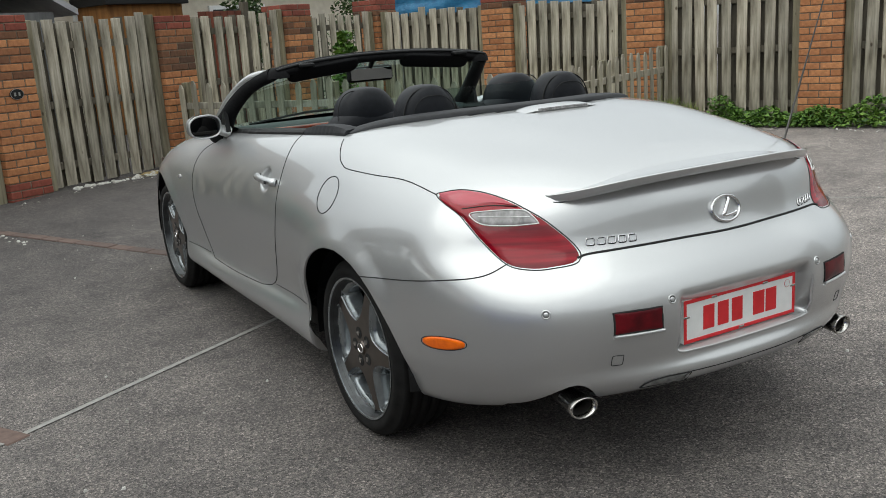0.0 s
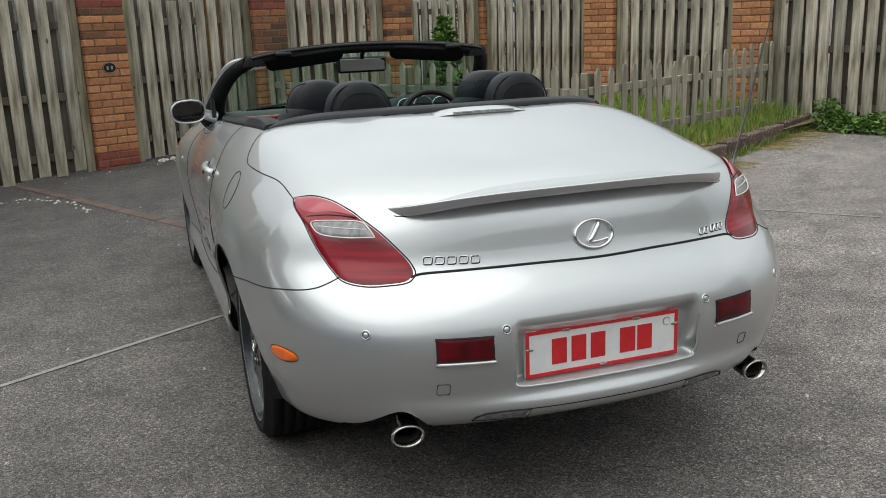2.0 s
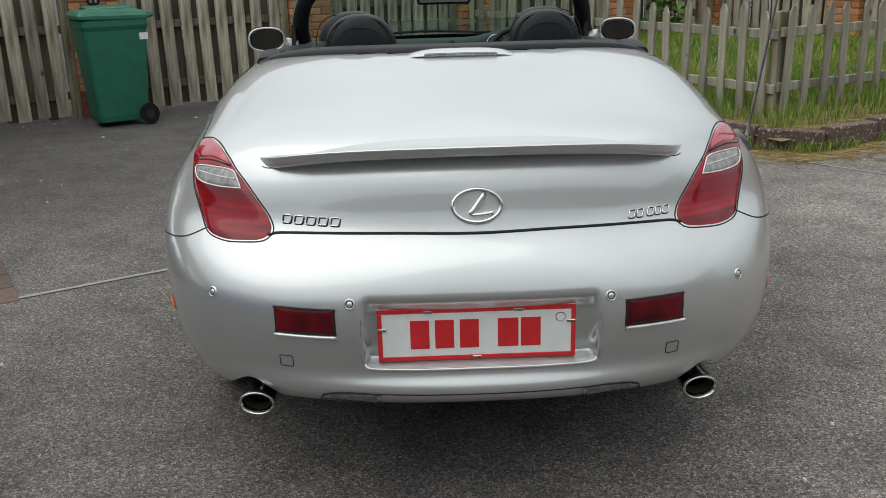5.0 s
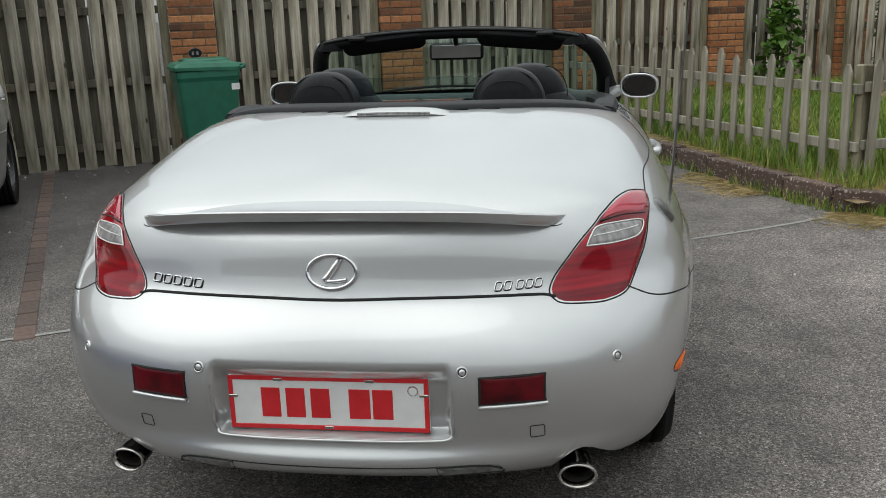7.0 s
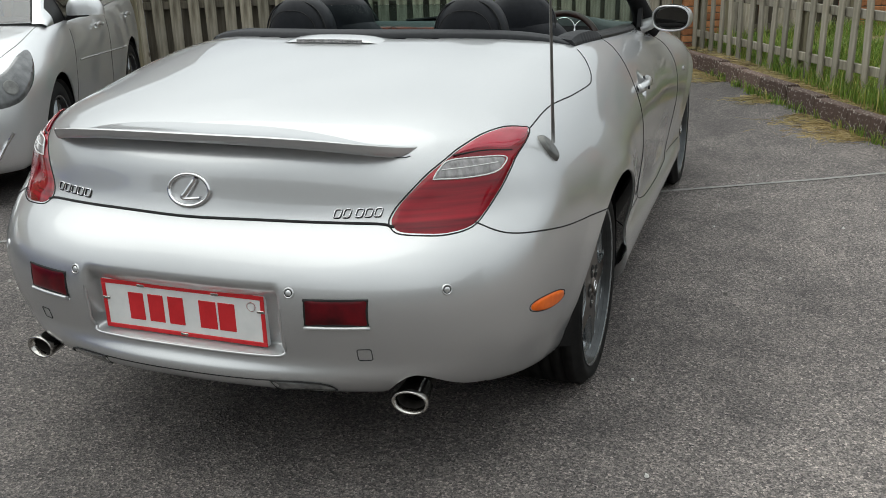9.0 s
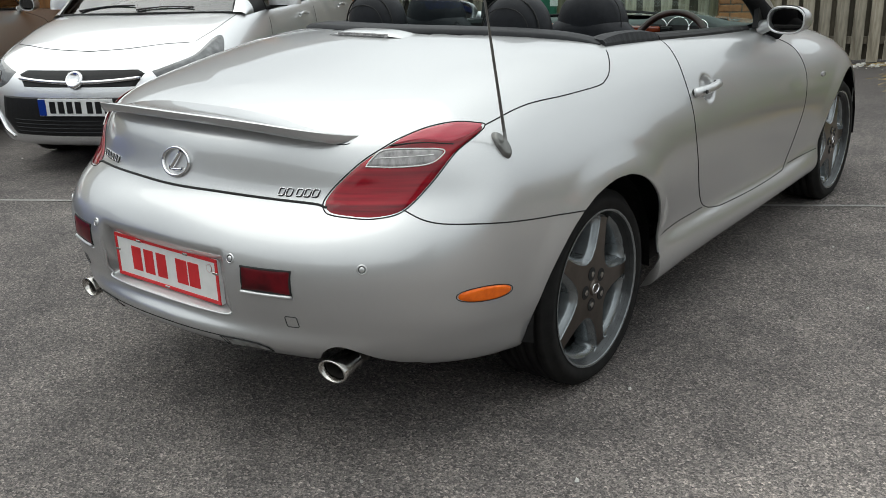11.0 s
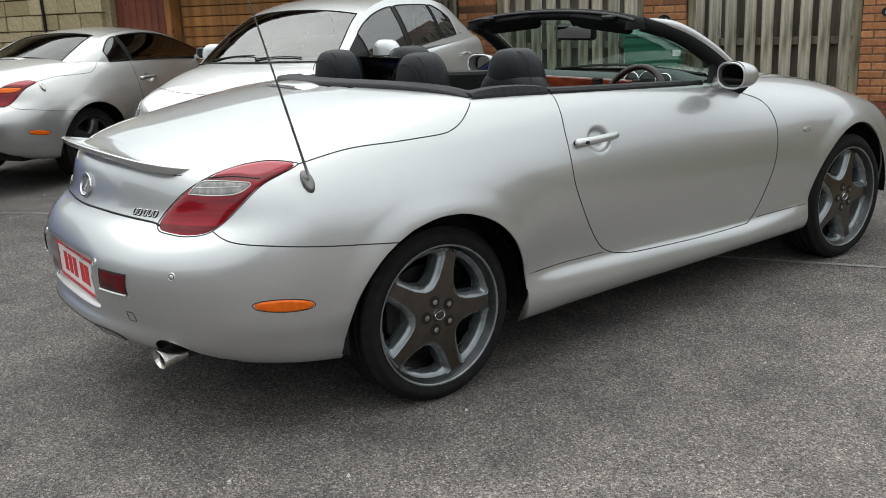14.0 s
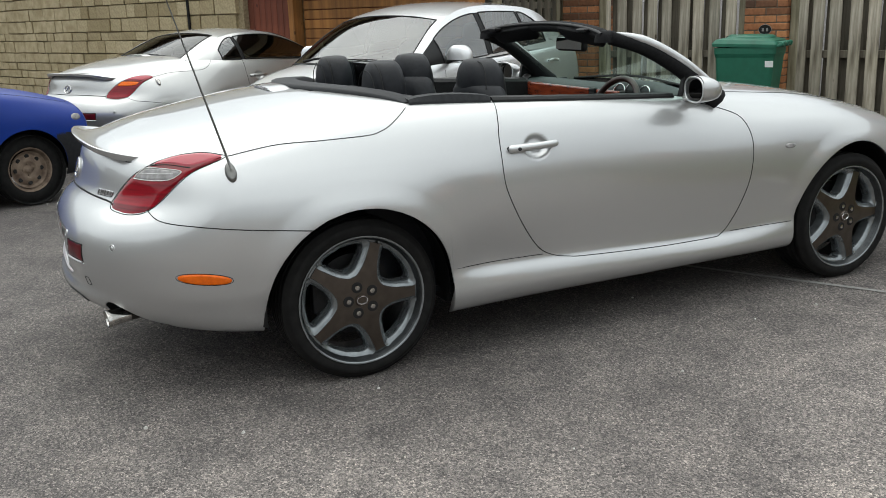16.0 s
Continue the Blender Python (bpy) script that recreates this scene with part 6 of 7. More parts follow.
def door_mirrors(shell, car, paint):
    for s in (1, -1):
        m = Matrix.Translation((s * 0.882, 1.640, 1.024)) @ pose(0, 0, 0, 0, 0, -s * 13) @ Matrix.Diagonal((0.86, 1.15, 0.84, 1.0))
        v = []
        nu, nv = 28, 14
        for i in range(nu):
            a = 2 * math.pi * i / nu
            for j in range(nv):
                t = j / (nv - 1)
                k = (1 - (t) ** 2.4) ** 0.5 if t < 1 else 0.0
                k = max(k, 0.02)
                cx, cz = math.cos(a), math.sin(a)
                e = 2 / 2.6
                x = 0.103 * math.copysign(abs(cx) ** e, cx) * k + 0.012 * t
                z = 0.069 * math.copysign(abs(cz) ** e, cz) * k + (0.006 * (cx * s > 0))
                v.append(m @ Vector((x, -0.035 + 0.100 * t, z - 0.012 * t)))
        h = part("door_mirror", (v, grid_faces(nu, nv, wrap_u=True)), paint, car, "silver door mirror on a short arm", smooth=True)
        rim = [m @ Vector((0.099 * math.copysign(abs(math.cos(a)) ** .77, math.cos(a)), -0.037, 0.065 * math.copysign(abs(math.sin(a)) ** .77, math.sin(a)))) for a in np.linspace(0, 2 * math.pi, 41)[:-1]]
        part("mirror_rim", tube(rim, 0.005, 6, closed=True), paint, h, smooth=True)
        disc = [m @ Vector((0.084 * math.copysign(abs(math.cos(a)) ** .77, math.cos(a)), -0.018, 0.054 * math.copysign(abs(math.sin(a)) ** .77, math.sin(a)))) for a in np.linspace(0, 2 * math.pi, 41)[:-1]]
        aim = m @ Matrix.Translation((0, -0.018, 0)) @ pose(0, 0, 0, -3, 0, s * 7) @ Matrix.Translation((0, 0.018, 0)) @ m.inverted()
        part("mirror_glass", ([aim @ p for p in disc], [tuple(range(40))]), MIRROR, h, "mirror glass")
        arm = [(s * 0.80, 1.665, 1.005), (s * 0.775, 1.675, 0.995), (s * 0.735, 1.685, 0.98)]
        part("mirror_arm", tube(smooth_line(arm, 10), [0.026, 0.026, 0.027, 0.028, 0.03, 0.031, 0.032, 0.033, 0.034, 0.035], 12, 0.9), paint, h, smooth=True)


def aerial(shell, car):
    p, n = shell.side(-0.455, 0.885, 1)
    base = part("aerial", shell.lens([(-0.455 + 0.021 * math.cos(a), 0.880 + 0.034 * math.sin(a)) for a in np.linspace(0, 2 * math.pi, 25)[:-1]], "side", 1, 0.013, 24, 8), DULL_STEEL, car, "thin raised aerial mast on an oval base", smooth=True)
    a = p + Vector((0.016, 0.0, 0.012))
    b = Vector((0.835, -0.630, 1.52))
    part("mast", tube([a.lerp(b, k / 10) for k in range(11)], [0.0052, 0.0045, 0.0042, 0.004, 0.0038, 0.0034, 0.003, 0.0028, 0.0025, 0.0023, 0.002], 8), DULL_STEEL, base, smooth=True)


def high_brake_lamp(shell, car, paint):
    v = []
    nx, ny = 25, 9
    for i in range(nx):
        u = -1 + 2 * i / (nx - 1)
        for j in range(ny):
            t = -1 + 2 * j / (ny - 1)
            x, y = 0.006 + 0.173 * u, -0.072 + 0.055 * t * (1 - 0.25 * u * u)
            p, n = shell.top(x, y)
            lift = 0.0145 * max(0, (1 - u ** 4)) * max(0, (1 - max(t, -t * 0.85) ** 4)) - 0.001
            v.append((x, y, p.z + lift))
    lamp = part("high_brake_lamp", (v, grid_faces(nx, ny)), paint, car, "body-coloured fairing with a slotted brake light", smooth=True)
    pane = [(x, -0.1255 + 0.1 * (x - 0.006) ** 2 + dy, shell.top(x, -0.124)[0].z + z) for x in np.linspace(-0.109, 0.121, 15) for dy, z in ((0.0, 0.001), (0.003, 0.0125))]
    part("lamp_pane", (pane, grid_faces(15, 2)), SMOKED, lamp, "dark slotted pane")
    for row in range(2):
        for k in range(14):
            x = -0.102 + 0.0166 * k
            z = shell.top(x, -0.124)[0].z + 0.0042 + 0.0050 * row
            part("slot", box_bm(0.0138, 0.004, 0.0038, (x, -0.1255 + 0.1 * (x - 0.006) ** 2 + 0.0014 * row, z), 0.0008), CLEAR_LENS, lamp)


DULL_STEEL = varied("dull_steel", (0.13, 0.13, 0.125), (0.22, 0.22, 0.21), 40, 0.4, metal=0.8)
DARK_MIRROR = material("dimming_mirror", (0.40, 0.41, 0.42), 0.05, 1.0)
MIRROR = material("mirror_glass", (0.11, 0.105, 0.10), 0.02, 1.0)
coupe_shell.paint = SILVER
convertible = empty("convertible_car", label="silver two-door convertible car with its roof down, parked on tarmac", category="car")
sedan_panels(coupe_shell, convertible, SILVER, opening)
arch_liners(coupe_shell, convertible, ARCHES)
place_wheels(convertible, 0.746, (0.0, 2.62))
rear_lamps(coupe_shell, convertible)
bumper_details(coupe_shell, convertible)
seams(coupe_shell, convertible)
spoiler(coupe_shell, convertible, SILVER)
emblem(coupe_shell, convertible, 0.0, 0.844, 0.058, 0.038)
badge_shapes(coupe_shell, convertible, -0.483, -0.330, 0.805, 5)
badge_shapes(coupe_shell, convertible, 0.374, 0.417, 0.799, 2)
badge_shapes(coupe_shell, convertible, 0.424, 0.487, 0.799, 3)
for s in (1, -1):
    exhaust(convertible, s)
door_handles(coupe_shell, convertible)
door_mirrors(coupe_shell, convertible, SILVER)
aerial(coupe_shell, convertible)
high_brake_lamp(coupe_shell, convertible, SILVER)
for s in (1, -1):
    part("wing_repeater", coupe_shell.lens([(2.177 + 0.034 * math.cos(a), 0.722 + 0.013 * math.sin(a)) for a in np.linspace(0, 2 * math.pi, 17)[:-1]], "side", s, 0.006, 16, 5), CLEAR_LENS, convertible, "small clear wing repeater", smooth=True)


def underbody(car, half=0.74, y0=-0.88, y1=3.3, z0=0.19):
    segs = []
    for a, b, w, z in ((-0.62, -0.42, 0.60, 0.24), (-0.42, 0.42, 0.50, 0.22), (0.42, 2.20, half, z0), (2.20, 3.04, 0.50, 0.22), (3.04, y1, 0.62, 0.22)):
        segs.append(bm_mesh(box_bm(2 * w, b - a, 0.10, (0, (a + b) / 2, z + 0.06), 0.01)))
    part("underbody", joined(*segs), BLACK_TRIM, car, "dark underbody")


underbody(convertible)


# ---- cabin of the convertible ----
def edge_at(shell, y, row=125):
    k = min((i for i, (kind, t) in enumerate(shell.kinds) if kind == "s"), key=lambda i: abs(shell.kinds[i][1] - y))
    return Vector(shell.g[k, row])


def piping(cx, cy, z0, w, h, e=2.6, radius=0.003, lean=0.0):
    line = []
    for t in np.linspace(0.04, math.pi - 0.04, 26):
        c, s = math.cos(t), math.sin(t)
        line.append((cx + w / 2 * math.copysign(abs(c) ** (2 / e), c), cy + lean * s, z0 + h * s ** (2 / e)))
    return tube(line, radius, 6)


def cabin(shell, car):
    # tub
    half, y0, y1, floor, top = 0.69, -0.02, 1.92, 0.26, 0.98
    t = 0.03
    walls = [box_bm(2 * half, y1 - y0, t, (0, (y0 + y1) / 2, floor)), box_bm(t, y1 - y0 - 0.1, top - floor, (half - 0.02, (y0 + y1) / 2 + 0.06, (top + floor) / 2), 0.01), box_bm(t, y1 - y0 - 0.1, top - floor, (-half + 0.02, (y0 + y1) / 2 + 0.06, (top + floor) / 2), 0.01), box_bm(1.16, t, 1.05 - floor, (0, y0 + 0.09, (1.05 + floor) / 2), 0.01), box_bm(2 * half, t, 0.9 - floor, (0, y1 - 0.03, (0.9 + floor) / 2), 0.01)]
    for w, nm in zip(walls, ("floor_pan", "side_lining", "side_lining", "rear_bulkhead", "front_bulkhead")):
        part(nm, w, LEATHER, car, "black cabin lining")
    # rear deck trim that follows the lid's edge
    v = []
    xs = np.linspace(-0.69, 0.69, 49)
    for x in xs:
        ye = -0.036 + 0.334 * (x / 0.7) ** 2
        z = shell.top(x, ye - 0.01)[0].z
        for dy, dz in ((-0.012, 0.0), (-0.009, 0.013), (0.004, 0.017), (0.06, 0.018), (0.105, 0.016), (0.12, 0.008), (0.125, -0.06)):
            v.append((x, ye + dy * (1 - 0.5 * abs(x / 0.69) ** 8), z + dz * (1 - 0.75 * abs(x / 0.69) ** 8)))
    part("rear_deck_trim", (v, grid_faces(49, 7)), GREY_TRIM, car, "soft black trim along the rear deck edge", smooth=True)
    part("rear_shelf", box_bm(1.2, 0.36, 0.05, (0, 0.22, 1.045), 0.015), LEATHER, car, "black padded shelf behind the seats")
    # quarter and door top trims
    for s in (1, -1):
        for a, b, name in ((0.30, 0.656, "quarter_trim"), (0.666, 1.62, "door_top_trim")):
            v = []
            ys = np.linspace(a, b, 22)
            for y in ys:
                p = edge_at(shell, y)
                for dx, dz in ((0.016, -0.008), (0.014, 0.004), (0.004, 0.014), (-0.03, 0.018), (-0.06, 0.012), (-0.075, -0.004), (-0.078, -0.10)):
                    lift = 0.016 * math.sin(math.pi * min(1, (0.67 - y) / 0.36)) ** 0.5 if name == "quarter_trim" and dx < 0.01 else 0.0
                    v.append((s * (p.x + dx), y, p.z + dz + lift))
            f = grid_faces(22, 7, flip=s > 0)
            f += [tuple(range(7)), tuple(21 * 7 + k for k in range(7))]
            part(name, (v, f), GREY_TRIM if name == "quarter_trim" else BLACK_TRIM, car, "black belt-line trim", smooth=False)
    # rear seats and headrests
    for s in (1, -1):
        part("rear_seat", dome(s * 0.335, 0.46, 0.62, 0.52, 0.20, 0.43, 4.0, lean=-0.08), LEATHER, car, "black leather rear seat back", smooth=True)
        hr = part("rear_headrest", dome(s * 0.333, 0.338, 1.040, 0.270, 0.172, 0.172, 2.5), LEATHER, car, "rounded black leather rear headrest", smooth=True)
        part("piping", piping(s * 0.333, 0.288, 1.043, 0.252, 0.160, 2.5, 0.0028), SEAM, hr)
        part("inset_stitch", piping(s * 0.333, 0.258, 1.043, 0.205, 0.128, 2.5, 0.0018), SEAM, hr)
    # front seats
    for s in (1, -1):
        cx = s * 0.388
        st = part("front_seat", dome(cx, 0.83, 0.55, 0.50, 0.20, 0.555, 3.6, lean=-0.06), LEATHER, car, "black leather front seat with a rounded headrest", smooth=True)
        part("seat_cushion", box_bm(0.48, 0.52, 0.20, (cx, 1.12, 0.52), 0.05, 3), LEATHER, st)
        hr = part("headrest", dome(cx, 0.79, 1.02, 0.295, 0.19, 0.176, 2.5, lean=-0.01), LEATHER, st, smooth=True)
        part("piping", piping(cx + s * 0.05, 0.735, 1.05, 0.20, 0.135, 2.5, 0.0022, 0.01), SEAM, hr)
        ring = [(cx + 0.022 * math.cos(a), 0.704, 1.088 + 0.017 * math.sin(a)) for a in np.linspace(0, 2 * math.pi, 25)[:-1]]
        part("seat_emblem", tube(ring, 0.0022, 6, closed=True), CHROME, st, "small silver oval on the seat back")
    # wind deflector
    part("wind_deflector", box_bm(0.56, 0.004, 0.125, (0.0, 0.40, 1.118), 0.001), DEFLECTOR, car, "clear wind deflector pane").visible_shadow = False
    # dashboard
    n, v = 25, []
    for k in range(n):
        x = -0.68 + 1.36 * k / (n - 1)
        hood = 0.045 * math.exp(-((x - 0.37) / 0.17) ** 4)
        for y, z in ((1.67, 0.70), (1.645, 0.86), (1.635, 0.93), (1.64, 0.972 + hood), (1.67, 0.990 + hood), (1.75, 0.995 + 0.6 * hood), (1.85, 0.982), (1.98 - 0.16 * (x / 0.68) ** 2, 0.965)):
            v.append((x, y, z))
    part("dashboard", (v, grid_faces(n, 8, flip=True)), DASH, car, "dark teal-grey dashboard top", smooth=True)
    for a, b in ((-0.62, 0.02), (0.085, 0.285)):
        part("walnut_trim", box_bm(b - a, 0.02, 0.080, ((a + b) / 2, 1.627, 0.938), 0.008, 2), WALNUT, car, "glossy red-brown wood dash trim")
    for x in (0.052, 0.318):
        vent = part("dash_vent", box_bm(0.055, 0.02, 0.074, (x, 1.624, 0.945), 0.006), BLACK_TRIM, car, "black dash vent")
        for k in range(5):
            part("vent_slat", box_bm(0.043, 0.006, 0.004, (x, 1.613, 0.921 + 0.012 * k), 0.001), GREY_TRIM, vent)
    for x, r in ((0.27, 0.048), (0.37, 0.056), (0.47, 0.048)):
        m = Matrix.Translation((x, 1.632, 0.966)) @ pose(0, 0, 0, -18, 0, 0)
        g = part("gauge", moved(lathe([(0.0, 0.0005), (0.0, r)], 28, "y"), m), BLACK_TRIM, car, "round gauge with a chrome ring")
        part("gauge_ring", tube([m @ Vector((r * math.cos(a), -0.004, r * math.sin(a))) for a in np.linspace(0, 2 * math.pi, 29)[:-1]], 0.004, 6, closed=True), CHROME, g, smooth=True)
    m = Matrix.Translation((0.385, 1.505, 0.882)) @ pose(0, 0, 0, -24, 0, 0)
    sw = part("steering_wheel", tube([m @ Vector((0.182 * math.cos(a), 0, 0.182 * math.sin(a))) for a in np.linspace(0, 2 * math.pi, 49)[:-1]], 0.0155, 10, closed=True), WALNUT_DARK, car, "dark wood and leather steering wheel", smooth=True)
    part("wheel_boss", moved(dome(0, 0, 0, 0.17, 0.14, 0.06), m @ pose(0, 0.02, 0, 90, 0, 0)), LEATHER, sw, smooth=True)
    for a in (0.15, math.pi - 0.15, -math.pi / 2):
        part("wheel_spoke", tube([m @ Vector((r * math.cos(a), 0.01 * (1 - r * 5), r * math.sin(a))) for r in (0.05, 0.11, 0.178)], 0.018, 8, 0.6), LEATHER, sw, smooth=True)
    # door speaker rings
    for s in (1, -1):
        ring = [(s * 0.652, 1.600 + 0.045 * math.cos(a), 0.905 + 0.045 * math.sin(a)) for a in np.linspace(0, 2 * math.pi, 29)[:-1]]
        part("speaker_ring", tube(ring, 0.005, 6, closed=True), CHROME, car, "chrome speaker ring on the door")
    # windscreen, pillars, header
    base = lambda u: Vector((0.705 * u, 1.805 + 0.20 * (1 - abs(u) ** 2.2), 0.965 + 0.03 * (1 - u * u)))
    head = lambda u: Vector((0.585 * u, 1.325 + 0.060 * (1 - u * u), 1.262 + 0.036 * (1 - u * u) + 0.007 * (1 - u ** 6)))
    v = []
    nu, nv = 25, 12
    for i in range(nu):
        u = -1 + 2 * i / (nu - 1)
        for j in range(nv):
            t = j / (nv - 1)
            p = base(u).lerp(head(u), t)
            p += Vector((0.012 * u, 0.02 + 0.035 * (1 - u * u), 0.035 + 0.035 * (1 - u * u))) * math.sin(math.pi * t)
            v.append(p)
    part("windscreen", (v, grid_faces(nu, nv)), GLASS, car, "raked clear windscreen", smooth=True).visible_shadow = False
    for s in (1, -1):
        pil = [(s * 0.735, 1.835, 0.950), (s * 0.722, 1.75, 1.030), (s * 0.698, 1.63, 1.122), (s * 0.652, 1.485, 1.208), (s * 0.590, 1.345, 1.258)]
        line = smooth_line(pil, 24)
        part("windscreen_pillar", tube(line, [0.046 - 0.012 * k / 23 + 0.022 * max(0.0, 1 - k / 9) ** 1.5 for k in range(24)], 10, 0.9), FABRIC, car, "black lined windscreen pillar", smooth=True)
        out = [(x + s * 0.018, y + 0.022, z + 0.020) for x, y, z in line]
        part("pillar_cover", tube(out, [0.025] * 20 + [0.022, 0.018, 0.012, 0.006], 10, 0.85), SILVER, car, "silver outer pillar", smooth=True)
        # a broad folded visor lying along the top of the glass
        tilt = pose(0, 0, 0, 48, 0, 0)
        lie = Matrix.Translation((s * 0.315, 1.372, 1.262)) @ pose(0, 0, 0, 0, s * 5, -s * 4) @ tilt
        loop = rounded_loop(-0.195, 0.195, -0.046, 0.046, 0.036, 5)
        rings = [[lie @ Vector((a * k, 0.0 + d, b * k)) for a, b in loop] for k, d in ((0.90, -0.013), (0.97, -0.011), (1.0, -0.004), (1.0, 0.006), (0.95, 0.012))]
        nl = len(loop)
        part("visor", ([p for r in rings for p in r], grid_faces(5, nl, wrap_v=True) + [tuple(range(nl)), tuple(4 * nl + k for k in range(nl))]), FABRIC, car, "broad black folded sun visor", smooth=True)
        part("header_latch", box_bm(0.075, 0.05, 0.020, (s * 0.43, 1.315, 1.290), 0.006), BLACK_TRIM, car, "black roof latch")
        part("corner_cap", dome(s * 0.565, 1.345, 1.238, 0.11, 0.10, 0.052, 2.4), FABRIC, car, smooth=True)
    hl = [head(u) + Vector((0, 0.004, 0.0)) for u in np.linspace(-1.0, 1.0, 33)]
    part("windscreen_header", tube(hl, [0.024] + [0.034] * 31 + [0.024], 12, 0.8), FABRIC, car, "black padded windscreen header", smooth=True)
    hl = [head(u) + Vector((0, -0.022, 0.014)) for u in np.linspace(-1.0, 1.0, 33)]
    part("header_seal", tube(hl, [0.008] + [0.012] * 31 + [0.008], 8, 0.7), BLACK_TRIM, car, "rubber seal along the header", smooth=True)
    rv = part("rear_view_mirror", box_bm(0.262, 0.035, 0.080, (0.006, 1.523, 1.213), 0.018, 3), BLACK_TRIM, car, "black rear view mirror")
    part("mirror_face", box_bm(0.236, 0.004, 0.060, (0.006, 1.503, 1.213), 0.001, 1, pose(0, 0, 0, -4, 0, 0)), DARK_MIRROR, rv)
    part("mirror_stalk", tube([(0.006, 1.52, 1.235), (0.006, 1.50, 1.262), (0.006, 1.475, 1.285)], 0.012, 8), BLACK_TRIM, rv)
    for s in (1, -1):
        part("mirror_triangle", prism_bm([(-0.10, 0), (0.09, -0.015), (0.0, 0.06), (-0.075, 0.105)], 0.02, pose(s * 0.735, 1.735, 0.982, 0, 0, 90)), BLACK_TRIM, car)
    wip = smooth_line([(-0.55, 1.90, 0.985), (-0.1, 1.985, 1.012), (0.5, 1.90, 0.99)], 16)
    part("wiper", tube(wip, 0.007, 6), BLACK_TRIM, car, "black wiper arm")


GLASS = glass_material("clear_glass", (0.64, 0.78, 0.72))
DEFLECTOR = glass_material("deflector_glass", (0.80, 0.85, 0.85), ior=1.35)
WALNUT_DARK = varied("dark_walnut", (0.010, 0.005, 0.004), (0.035, 0.012, 0.008), 12, 0.4, coat=0.15)
cabin(coupe_shell, convertible)


def settle(thing):
    """The body sits a touch low at the tail on its springs; the wheels stay where they are."""
    for ob in thing.children:
        if ob.type != "MESH":
            continue
        shift = ob.matrix_basis.translation.y
        for v in ob.data.vertices:
            y = v.co.y + shift
            v.co.z += 0.014 * y if y < 0 else min(0.006 * y, 0.010)
        settle(ob)


settle(convertible)


# ---- the other parked cars ----
TINT = glass_material("tinted_glass", (0.40, 0.47, 0.44), ior=2.8)
RUST = varied("rusty_steel_wheel", (0.10, 0.065, 0.045), (0.27, 0.205, 0.15), 14, 0.8, 0.3)
BLACK_WHEEL = varied("black_alloy_wheel", (0.012, 0.012, 0.013), (0.03, 0.03, 0.032), 20, 0.35, coat=0.5)


